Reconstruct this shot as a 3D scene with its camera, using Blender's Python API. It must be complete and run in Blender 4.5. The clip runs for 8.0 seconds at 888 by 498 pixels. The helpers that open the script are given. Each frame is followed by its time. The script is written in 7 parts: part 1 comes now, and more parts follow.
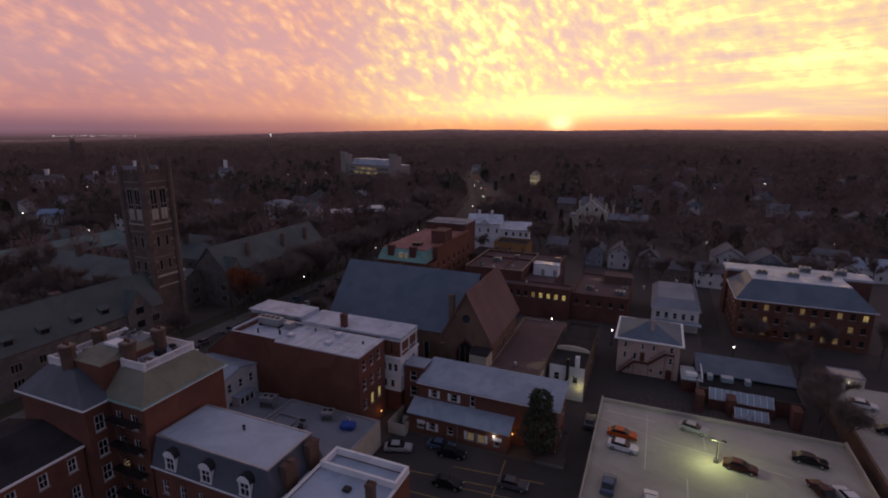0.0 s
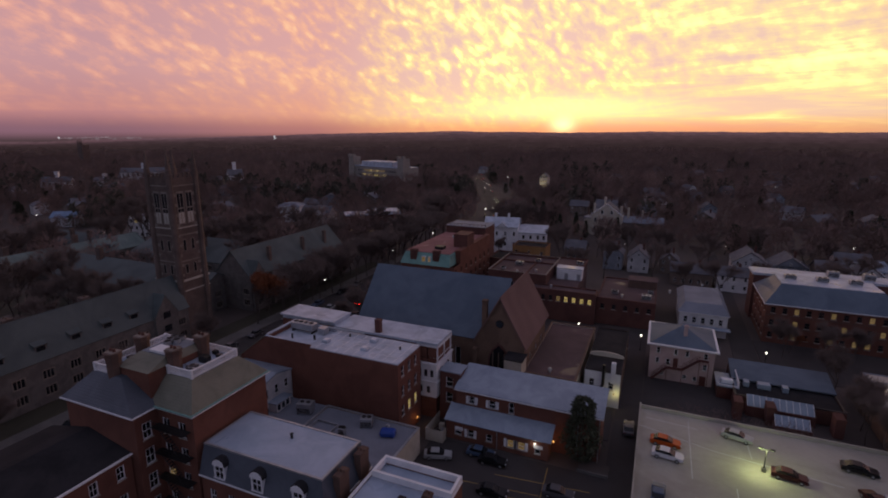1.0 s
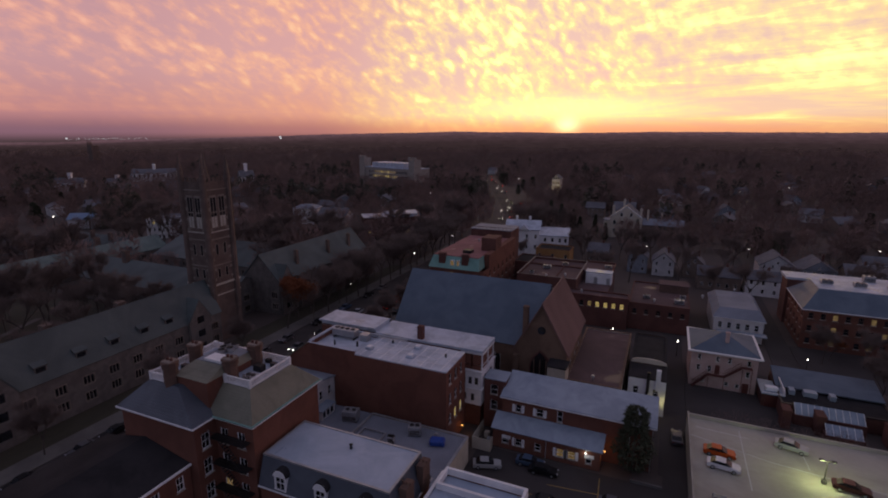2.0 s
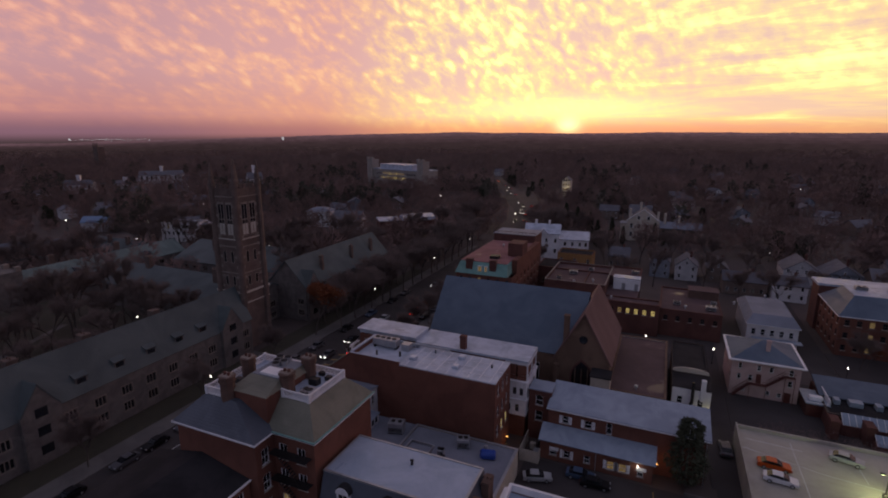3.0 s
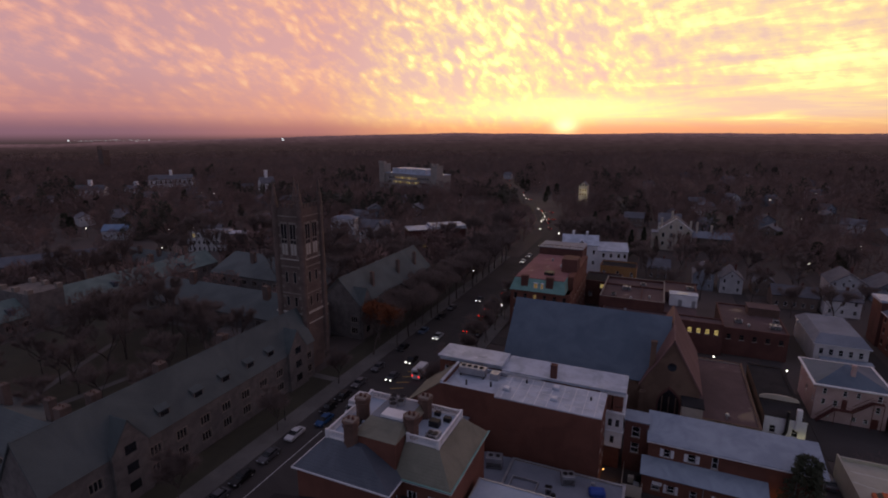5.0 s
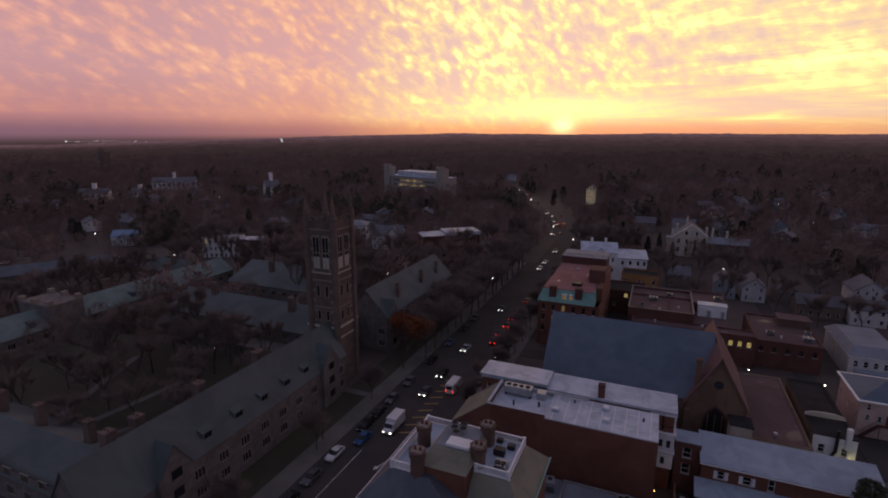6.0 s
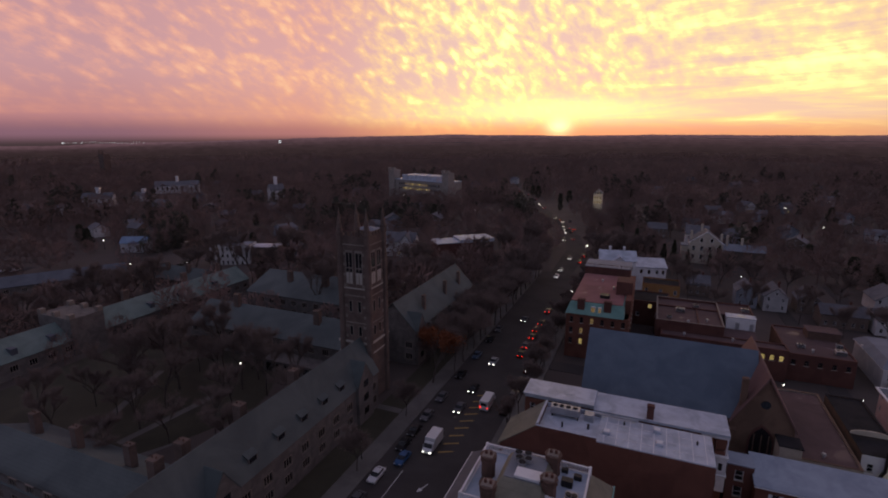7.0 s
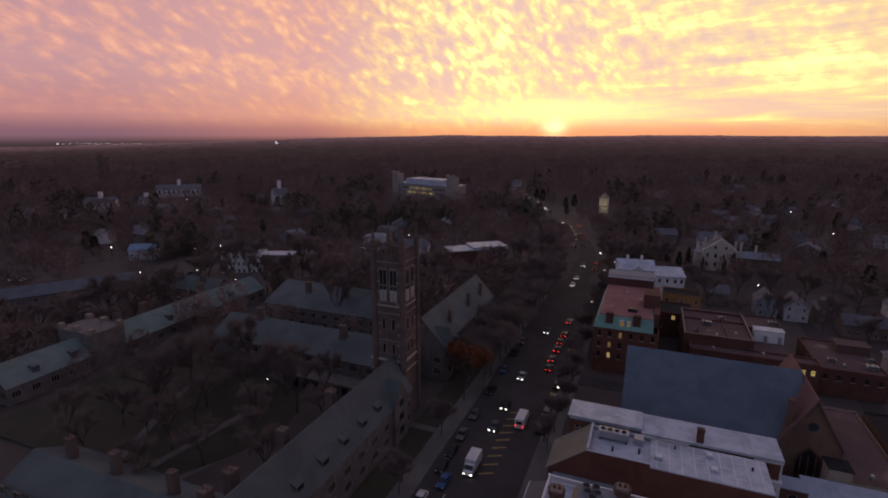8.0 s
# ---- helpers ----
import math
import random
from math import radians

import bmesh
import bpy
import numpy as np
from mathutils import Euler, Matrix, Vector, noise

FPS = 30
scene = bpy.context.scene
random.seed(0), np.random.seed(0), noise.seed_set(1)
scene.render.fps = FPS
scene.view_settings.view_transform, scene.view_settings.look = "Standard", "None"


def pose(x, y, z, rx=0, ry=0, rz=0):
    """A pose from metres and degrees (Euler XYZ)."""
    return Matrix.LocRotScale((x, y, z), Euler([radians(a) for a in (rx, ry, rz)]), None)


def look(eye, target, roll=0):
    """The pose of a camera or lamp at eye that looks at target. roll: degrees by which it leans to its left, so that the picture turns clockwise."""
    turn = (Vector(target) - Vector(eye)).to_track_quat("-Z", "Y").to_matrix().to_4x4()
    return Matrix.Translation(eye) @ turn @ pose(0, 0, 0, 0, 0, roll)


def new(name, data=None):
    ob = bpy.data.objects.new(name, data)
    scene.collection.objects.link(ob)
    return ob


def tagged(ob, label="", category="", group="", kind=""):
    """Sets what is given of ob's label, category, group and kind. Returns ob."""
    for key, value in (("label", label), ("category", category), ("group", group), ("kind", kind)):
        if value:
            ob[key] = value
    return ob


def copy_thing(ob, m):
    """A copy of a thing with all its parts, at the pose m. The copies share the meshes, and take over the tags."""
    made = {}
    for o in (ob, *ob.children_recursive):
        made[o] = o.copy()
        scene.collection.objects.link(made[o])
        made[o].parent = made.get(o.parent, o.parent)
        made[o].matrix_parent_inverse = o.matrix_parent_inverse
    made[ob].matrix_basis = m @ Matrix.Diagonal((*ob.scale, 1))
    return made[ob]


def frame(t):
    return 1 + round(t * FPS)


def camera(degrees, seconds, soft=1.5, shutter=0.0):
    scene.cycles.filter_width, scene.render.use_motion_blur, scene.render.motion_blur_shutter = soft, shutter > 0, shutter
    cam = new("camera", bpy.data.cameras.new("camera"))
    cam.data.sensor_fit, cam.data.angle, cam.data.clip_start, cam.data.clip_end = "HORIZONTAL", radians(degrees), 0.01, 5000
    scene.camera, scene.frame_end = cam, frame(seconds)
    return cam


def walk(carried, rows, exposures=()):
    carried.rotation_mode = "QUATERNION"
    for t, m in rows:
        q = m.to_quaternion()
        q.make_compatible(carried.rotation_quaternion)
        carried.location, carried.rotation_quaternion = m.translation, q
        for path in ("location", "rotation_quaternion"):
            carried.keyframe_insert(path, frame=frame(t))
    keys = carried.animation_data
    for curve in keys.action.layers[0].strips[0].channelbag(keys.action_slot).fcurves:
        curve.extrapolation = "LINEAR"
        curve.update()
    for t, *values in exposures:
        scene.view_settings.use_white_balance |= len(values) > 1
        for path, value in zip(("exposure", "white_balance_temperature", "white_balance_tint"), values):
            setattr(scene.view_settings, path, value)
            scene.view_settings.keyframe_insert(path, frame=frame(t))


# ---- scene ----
cam = camera(82.0, 8.0, 1.9)
PATH = [
    (0, (-2.001, 19.098, 51.137), (-2.751, 20.896, 50.68), 0.2),
    (0.5, (-4.813, 18.348, 51.289), (-5.566, 20.145, 50.835), 0.2),
    (1, (-7.961, 17.474, 51.525), (-8.72, 19.269, 51.075), 0.2),
    (1.5, (-11.456, 16.566, 51.872), (-12.224, 18.357, 51.422), 0.2),
    (3, (-22.612, 13.806, 53.567), (-23.389, 15.593, 53.12), 0.1),
    (3.5, (-26.521, 12.897, 54.423), (-27.299, 14.685, 53.976), 0.1),
    (4, (-30.591, 12.036, 55.342), (-31.367, 13.825, 54.896), 0.1),
    (4.5, (-34.85, 11.143, 56.398), (-35.622, 12.934, 55.952), 0.1),
    (6, (-47.841, 8.961, 60.333), (-48.6, 10.756, 59.887), 0.1),
    (6.5, (-52.249, 8.24, 61.65), (-53.002, 10.039, 61.206), 0.1),
    (7, (-56.55, 7.464, 63.218), (-57.299, 9.265, 62.775), 0.1),
    (7.5, (-61.059, 6.692, 64.864), (-61.8, 8.496, 64.421), 0.1),
    (8, (-65.563, 6.01, 66.631), (-66.297, 7.817, 66.189), 0.1),
]
walk(cam, [(t, look(eye, target, roll)) for t, eye, target, roll in PATH])

# ---- sky and light ----
SUN_AZ = (-0.178, 0.984, 0.0)


class Tree:
    """Short hand for wiring shader nodes."""

    def __init__(self, tree):
        self.t = tree
        tree.nodes.clear()

    def n(self, kind, **sockets):
        node = self.t.nodes.new(kind)
        self.feed(node, sockets)
        return node

    def feed(self, node, sockets):
        for key, value in sockets.items():
            sock = node.inputs[int(key[1:])] if key[0] == "i" and key[1:].isdigit() else node.inputs[key.replace("_", " ")]
            if isinstance(value, bpy.types.NodeSocket):
                self.t.links.new(value, sock)
            else:
                sock.default_value = value

    def math(self, op, a, b=0.0, c=0.0, clamp=False):
        node = self.n("ShaderNodeMath")
        node.operation, node.use_clamp = op, clamp
        self.feed(node, {"i0": a, "i1": b, "i2": c})
        return node.outputs[0]

    def vec(self, op, a, b=(0, 0, 0)):
        node = self.n("ShaderNodeVectorMath")
        node.operation = op
        self.feed(node, {"i0": a, "i1": b})
        return node.outputs["Value"] if op in ("DOT_PRODUCT", "LENGTH") else node.outputs[0]

    def span(self, value, lo, hi, a=0.0, b=1.0):
        node = self.n("ShaderNodeMapRange")
        node.interpolation_type = "SMOOTHSTEP"
        self.feed(node, {"i0": value, "i1": lo, "i2": hi, "i3": a, "i4": b})
        return node.outputs[0]

    def mix(self, f, a, b):
        node = self.n("ShaderNodeMix")
        node.data_type = "RGBA"
        self.feed(node, {"i0": f, "i6": a if isinstance(a, bpy.types.NodeSocket) else (*a, 1), "i7": b if isinstance(b, bpy.types.NodeSocket) else (*b, 1)})
        return node.outputs[2]

    def noise(self, vector, scale, detail=3.0, rough=0.55, distort=0.0):
        node = self.n("ShaderNodeTexNoise", Vector=vector, Scale=scale, Detail=detail, Roughness=rough, Distortion=distort)
        return node.outputs[0]


def make_sky():
    world = bpy.data.worlds.new("dusk")
    scene.world = world
    world.use_nodes = True
    t = Tree(world.node_tree)
    ray = t.n("ShaderNodeTexCoord").outputs["Generated"]
    sep = t.n("ShaderNodeSeparateXYZ", i0=ray)
    up = t.math("MAXIMUM", sep.outputs[2], 0.0)
    toward = t.vec("DOT_PRODUCT", ray, (-0.178, 0.984, 0.03))
    side = t.vec("DOT_PRODUCT", ray, (0.984, 0.178, 0.0))
    # cloud deck, its tufts drawn out aslant
    slant = t.math("SUBTRACT", t.math("MULTIPLY", side, 0.80), t.math("MULTIPLY", up, 0.60))
    cross = t.math("ADD", t.math("MULTIPLY", side, 0.60), t.math("MULTIPLY", up, 0.80))
    cell = t.n("ShaderNodeCombineXYZ", i0=t.math("MULTIPLY", slant, 1.45), i1=t.math("MULTIPLY", cross, 2.2)).outputs[0]
    warp = t.n("ShaderNodeTexNoise", Vector=cell, Scale=9.0, Detail=2.0)
    bent = t.vec("ADD", cell, t.vec("MULTIPLY", t.vec("SUBTRACT", warp.outputs["Color"], (0.5, 0.5, 0.5)), (0.10, 0.10, 0.0)))
    cells = t.n("ShaderNodeTexVoronoi", Vector=bent, Scale=29.0)
    cells.feature = "SMOOTH_F1"
    cells.inputs["Smoothness"].default_value = 0.8
    tuft = t.math("SUBTRACT", 0.88, t.math("MULTIPLY", cells.outputs["Distance"], 0.85))
    small = t.math("ADD", t.math("MULTIPLY", t.noise(cell, 33.0, 4.0, 0.6, 0.2), 0.55), t.math("MULTIPLY", tuft, 0.45))
    broad = t.noise(cell, 4.2, 3.0, 0.55, 0.4)
    # long level bars of cloud low down and beyond the sunset
    rise = t.math("MULTIPLY", up, t.math("SUBTRACT", 24.0, t.math("MULTIPLY", side, 9.0)))
    bars = t.n("ShaderNodeCombineXYZ", i0=t.math("MULTIPLY", side, 2.4), i1=rise).outputs[0]
    bar = t.noise(bars, 1.5, 5.0, 0.62, 0.5)
    level = t.math("ADD", t.math("MULTIPLY", t.span(side, -0.10, 0.30), 0.62), t.math("MULTIPLY", t.span(up, 0.02, 0.11, 1.0, 0.0), 0.4), clamp=True)
    veil = t.noise(cell, 1.3, 2.0, 0.5, 0.3)
    heap = t.math("ADD", t.math("MULTIPLY", small, 0.90), t.math("MULTIPLY", broad, 0.25))
    keep = t.math("SUBTRACT", 1.0, level)
    puff = t.math("ADD", t.math("MULTIPLY", heap, keep), t.math("MULTIPLY", t.math("MULTIPLY", bar, 1.15), level))
    lean = t.math("ADD", toward, t.math("MULTIPLY", side, 0.10))
    near = t.span(lean, 0.84, 0.975)
    mid = t.span(lean, 0.60, 0.88)
    score = t.math("ADD", t.math("ADD", puff, t.math("MULTIPLY", near, 0.035)), t.math("ADD", 0.045, t.math("MULTIPLY", veil, 0.23)))
    mask = t.span(score, 0.62, 0.86)
    bright = t.span(score, 0.76, 0.95)
    low = t.span(up, 0.0, 0.12, 1.0, 0.0)

    def ramp(a, b, c):
        return t.mix(near, t.mix(mid, a, b), c)

    body = t.mix(mask, ramp((0.55, 0.295, 0.325), (0.70, 0.37, 0.36), (0.82, 0.54, 0.47)), ramp((0.78, 0.37, 0.30), (0.92, 0.46, 0.30), (1.10, 0.84, 0.35)))
    body = t.mix(bright, body, ramp((0.88, 0.45, 0.34), (1.00, 0.60, 0.36), (1.50, 1.36, 0.52)))
    # dusty band along the horizon
    dust = ramp((0.47, 0.195, 0.20), (0.70, 0.31, 0.22), (1.06, 0.74, 0.30))
    body = t.mix(t.math("MULTIPLY", low, t.math("SUBTRACT", 0.78, t.math("MULTIPLY", near, 0.48))), body, dust)
    brim = t.span(up, 0.0, 0.034, 1.0, 0.0)
    body = t.mix(t.math("MULTIPLY", brim, 0.88), body, ramp((0.20, 0.108, 0.155), (0.40, 0.165, 0.165), (0.84, 0.33, 0.165)))
    # sun still glowing on the horizon
    wide = t.math("MULTIPLY", t.math("MULTIPLY", side, side), 40.0)
    lifted = t.math("SUBTRACT", up, 0.042)
    tall = t.math("MULTIPLY", t.math("MULTIPLY", lifted, lifted), 2600.0)
    core = t.math("POWER", 2.718, t.math("MULTIPLY", t.math("ADD", wide, tall), -1.0))
    body = t.mix(t.math("MULTIPLY", t.math("MULTIPLY", core, near), 0.5), body, (1.9, 1.5, 0.55))
    wide = t.math("MULTIPLY", t.math("MULTIPLY", side, side), 2400.0)
    lifted = t.math("SUBTRACT", up, 0.012)
    tall = t.math("MULTIPLY", t.math("MULTIPLY", lifted, lifted), 6000.0)
    core = t.math("POWER", 2.718, t.math("MULTIPLY", t.math("ADD", wide, tall), -1.0))
    body = t.mix(t.math("MULTIPLY", t.math("MULTIPLY", core, near), 0.5), body, (2.6, 2.1, 1.0))
    # the sky dims overhead and turns blue away from the sunset
    away = t.span(toward, -0.45, 0.60, 1.0, 0.0)
    high = t.span(up, 0.24, 0.6)
    body = t.mix(high, body, t.mix(mask, (0.185, 0.163, 0.240), (0.255, 0.207, 0.278)))
    body = t.mix(away, body, t.mix(mask, (0.172, 0.176, 0.278), (0.238, 0.230, 0.312)))
    below = t.span(sep.outputs[2], -0.02, 0.0, 1.0, 0.0)
    body = t.mix(below, body, (0.05, 0.035, 0.04))
    sky = t.n("ShaderNodeTexSky")
    sky.sky_type, sky.sun_disc = "NISHITA", False
    sky.sun_elevation, sky.sun_rotation = radians(0.6), math.atan2(SUN_AZ[0], SUN_AZ[1])
    bg1 = t.n("ShaderNodeBackground", Color=body, Strength=1.0)
    bg2 = t.n("ShaderNodeBackground", Color=sky.outputs[0], Strength=0.015)
    both = t.n("ShaderNodeAddShader", i0=bg1.outputs[0], i1=bg2.outputs[0])
    t.n("ShaderNodeOutputWorld", Surface=both.outputs[0])


make_sky()
lamp = bpy.data.lights.new("sun", "SUN")
lamp.energy, lamp.angle, lamp.color = 0.35, radians(3), (1.0, 0.55, 0.3)
new("sun", lamp).matrix_world = look((0, 0, 0), (0.178, -0.984, -0.03))
scene.view_settings.exposure = 0.0


# ---- materials ----
def mat(name, a, b, rough=0.8, big=0.12, fine=3.0, bump=0.3, metal=0.0, courses=0.0, vary=0.0, spec=0.4, wet=0.0):
    """A weathered surface: two colours mixed by stains and grain in world metres."""
    m = bpy.data.materials.new(name)
    m.use_nodes = True
    t = Tree(m.node_tree)
    where = t.n("ShaderNodeNewGeometry").outputs["Position"]
    stain = t.span(t.noise(where, big, 4.0, 0.6, 0.6), 0.32, 0.68)
    grain = t.noise(where, fine, 3.0, 0.65)
    f = t.math("ADD", t.math("MULTIPLY", stain, 0.6), t.math("MULTIPLY", grain, 0.45), clamp=True)
    if vary:
        f = t.math("ADD", f, t.math("MULTIPLY", t.math("SUBTRACT", t.n("ShaderNodeObjectInfo").outputs["Random"], 0.5), vary), clamp=True)
    relief = grain
    if courses:
        zz = t.n("ShaderNodeSeparateXYZ", i0=where).outputs[2]
        row = t.math("FRACT", t.math("DIVIDE", zz, courses))
        relief = t.math("ADD", t.math("MULTIPLY", grain, 0.5), t.span(row, 0.0, 0.25))
        f = t.math("MULTIPLY", f, t.span(row, 0.0, 0.15, 0.8, 1.0))
    shine = t.math("ADD", t.math("MULTIPLY", grain, 0.16), rough - 0.08, clamp=True)
    if wet:
        pool = t.span(t.noise(where, wet, 3.0, 0.5, 0.8), 0.60, 0.68)
        shine = t.math("MULTIPLY", shine, t.math("SUBTRACT", 1.0, t.math("MULTIPLY", pool, 0.6)))
    out = t.n("ShaderNodeBsdfPrincipled", Base_Color=t.mix(f, a, b), Roughness=shine, Metallic=metal)
    out.inputs["Specular IOR Level"].default_value = spec
    if bump:
        bm = t.n("ShaderNodeBump", Strength=bump, Distance=0.04, Height=relief)
        t.t.links.new(bm.outputs[0], out.inputs["Normal"])
    t.n("ShaderNodeOutputMaterial", Surface=out.outputs[0])
    return m


def leafy(name, a, b, rough=0.85, crown=0.02, speckle=0.5, even=0.0, region=0.0):
    """Twigs or leaves: every clump its own shade between two colours."""
    m = bpy.data.materials.new(name)
    m.use_nodes = True
    t = Tree(m.node_tree)
    geo = t.n("ShaderNodeNewGeometry")
    patch = t.noise(geo.outputs["Position"], crown, 3.0, 0.6)
    f = t.math("ADD", t.math("MULTIPLY", geo.outputs["Random Per Island"], speckle), t.span(patch, 0.3, 0.7, 0.0, 1.0 - speckle), clamp=True)
    if region:
        wide = t.span(t.noise(geo.outputs["Position"], region, 3.0, 0.6), 0.34, 0.66, 0.35, 1.15)
        f = t.math("MULTIPLY", f, wide, clamp=True)
    out = t.n("ShaderNodeBsdfPrincipled", Base_Color=t.mix(f, a, b), Roughness=rough)
    out.inputs["Specular IOR Level"].default_value = 0.1
    if even:
        own = t.vec("MULTIPLY", geo.outputs["Normal"], (1 - even, 1 - even, 1 - even))
        t.t.links.new(t.vec("NORMALIZE", t.vec("ADD", own, (0, 0, even))), out.inputs["Normal"])
    t.n("ShaderNodeOutputMaterial", Surface=out.outputs[0])
    return m


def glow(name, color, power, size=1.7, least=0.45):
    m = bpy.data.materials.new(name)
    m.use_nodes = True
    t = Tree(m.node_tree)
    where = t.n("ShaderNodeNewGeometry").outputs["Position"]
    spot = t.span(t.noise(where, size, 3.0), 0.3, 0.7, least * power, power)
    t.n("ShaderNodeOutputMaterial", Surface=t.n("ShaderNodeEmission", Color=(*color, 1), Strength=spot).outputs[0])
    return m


def glass(name, tint, rough=0.06, spec=0.5):
    m = bpy.data.materials.new(name)
    m.use_nodes = True
    t = Tree(m.node_tree)
    out = t.n("ShaderNodeBsdfPrincipled", Base_Color=(*tint, 1), Roughness=rough, IOR=1.5)
    out.inputs["Specular IOR Level"].default_value = spec
    out.inputs["Transmission Weight"].default_value = 0.5
    t.n("ShaderNodeOutputMaterial", Surface=out.outputs[0])
    return m


BRICK = mat("red_brick", (0.108, 0.042, 0.030), (0.185, 0.078, 0.054), 0.95, 0.25, 5.0, 0.4)
BRICK_DARK = mat("dark_brick", (0.075, 0.032, 0.027), (0.14, 0.06, 0.048), 0.9, 0.25, 5.0, 0.4)
BRICK_TAN = mat("chimney_brick", (0.085, 0.052, 0.042), (0.15, 0.092, 0.072), 0.95, 0.5, 5.0, 0.4)
MEMBRANE = mat("white_membrane", (0.27, 0.31, 0.38), (0.55, 0.60, 0.69), 0.55, 0.3, 1.5, 0.2, wet=0.25)
METAL_ROOF = mat("grey_metal_roof", (0.20, 0.25, 0.32), (0.33, 0.39, 0.47), 0.5, 0.3, 1.2, 0.15, 0.2)
LILAC_ROOF = mat("pale_grey_membrane", (0.25, 0.32, 0.42), (0.42, 0.49, 0.60), 0.5, 0.16, 1.0, 0.15, wet=0.15)
ROOF_GREY = mat("grey_roofing", (0.15, 0.165, 0.20), (0.24, 0.26, 0.31), 0.8, 0.15, 2.0, 0.3)
SLATE_BLUE = mat("blue_slate", (0.078, 0.108, 0.148), (0.13, 0.165, 0.212), 0.65, 0.2, 2.5, 0.5, courses=0.28, spec=0.25)
# slate with the warm light of the sunset mixed into its colour
SLATE_SUNSET = mat("sunset_tinted_slate", (0.140, 0.088, 0.083), (0.215, 0.134, 0.126), 0.85, 0.12, 2.5, 0.5, courses=0.28, spec=0.1)
SLATE_DARK = mat("dark_slate", (0.055, 0.065, 0.085), (0.11, 0.125, 0.155), 0.55, 0.2, 3.0, 0.5, courses=0.28)
SLATE_TAN = mat("lichened_slate", (0.13, 0.13, 0.10), (0.23, 0.22, 0.17), 0.8, 0.25, 3.0, 0.5, courses=0.28)
SLATE_HALL = mat("grey_green_slate", (0.056, 0.070, 0.074), (0.112, 0.135, 0.136), 0.8, 0.1, 2.5, 0.5, courses=0.3)
SHINGLE = mat("asphalt_shingle", (0.085, 0.085, 0.10), (0.17, 0.17, 0.19), 0.85, 0.3, 3.0, 0.4, courses=0.2, vary=0.5)
BROWNSTONE = mat("brownstone", (0.10, 0.062, 0.045), (0.19, 0.12, 0.085), 0.9, 0.3, 2.5, 0.5)
HALL_STONE = mat("hall_stone", (0.085, 0.078, 0.076), (0.18, 0.165, 0.155), 0.9, 0.5, 1.4, 0.6)
TOWER_STONE = mat("tower_stone", (0.078, 0.058, 0.051), (0.17, 0.124, 0.106), 0.9, 0.3, 1.2, 0.6)
PALE_STONE = mat("pale_hall_stone", (0.22, 0.20, 0.18), (0.34, 0.31, 0.28), 0.85, 0.4, 2.0, 0.3)
LIMESTONE = mat("limestone", (0.34, 0.31, 0.27), (0.48, 0.45, 0.40), 0.85, 0.4, 2.0, 0.3)
TRIM_STONE = mat("weathered_trim_stone", (0.16, 0.135, 0.115), (0.27, 0.23, 0.20), 0.85, 0.4, 2.0, 0.3)
PINK_STUCCO = mat("pink_stucco", (0.38, 0.27, 0.26), (0.52, 0.38, 0.36), 0.9, 0.3, 4.0, 0.3)
CREAM = mat("cream_paint", (0.42, 0.37, 0.30), (0.56, 0.50, 0.42), 0.8, 0.5, 3.0, 0.2)
WHITE = mat("white_paint", (0.60, 0.60, 0.63), (0.80, 0.80, 0.82), 0.6, 0.4, 3.0, 0.15)
SIDING = mat("pale_siding", (0.40, 0.40, 0.42), (0.62, 0.61, 0.61), 0.75, 0.3, 2.0, 0.3, courses=0.2, vary=0.8)
BROWN_ROOF = mat("brown_gravel_roof", (0.086, 0.060, 0.061), (0.145, 0.097, 0.097), 0.92, 0.13, 2.0, 0.3, spec=0.15, wet=0.13)
RED_ROOF = mat("faded_red_roof", (0.20, 0.10, 0.098), (0.31, 0.155, 0.155), 0.92, 0.12, 2.0, 0.3, spec=0.15, wet=0.2)
BLACK_ROOF = mat("black_roofing", (0.018, 0.018, 0.020), (0.042, 0.040, 0.043), 0.95, 0.2, 2.0, 0.3, spec=0.1)
COPPER = mat("green_copper", (0.13, 0.27, 0.24), (0.22, 0.40, 0.36), 0.7, 0.3, 2.0, 0.2)
COPPER_PALE = mat("pale_copper_roof", (0.10, 0.14, 0.135), (0.18, 0.235, 0.22), 0.7, 0.2, 2.0, 0.3)
OCHRE = mat("ochre_stucco", (0.28, 0.15, 0.06), (0.38, 0.22, 0.09), 0.9, 0.4, 3.0, 0.2)
ASPHALT = mat("asphalt", (0.044, 0.039, 0.039), (0.072, 0.064, 0.063), 0.9, 0.08, 4.0, 0.3, spec=0.2)
PAVING = mat("concrete_paving", (0.085, 0.080, 0.078), (0.15, 0.142, 0.135), 0.9, 0.2, 2.0, 0.3)
DECK = mat("parking_concrete", (0.28, 0.26, 0.22), (0.45, 0.42, 0.365), 0.85, 0.1, 1.2, 0.25)
GRASS = mat("winter_grass", (0.030, 0.029, 0.020), (0.058, 0.053, 0.036), 0.95, 0.1, 3.0, 0.5)
EARTH = mat("leaf_strewn_ground", (0.058, 0.047, 0.044), (0.098, 0.079, 0.073), 0.95, 0.03, 1.0, 0.5)
YELLOW = mat("yellow_road_paint", (0.24, 0.165, 0.055), (0.42, 0.29, 0.09), 0.8, 0.6, 4.0, 0.1)
LINE_WHITE = mat("white_road_paint", (0.42, 0.42, 0.42), (0.64, 0.64, 0.63), 0.8, 0.6, 4.0, 0.1)
DARK_METAL = mat("dark_painted_metal", (0.02, 0.02, 0.022), (0.045, 0.042, 0.042), 0.5, 0.6, 4.0, 0.1, 0.5)
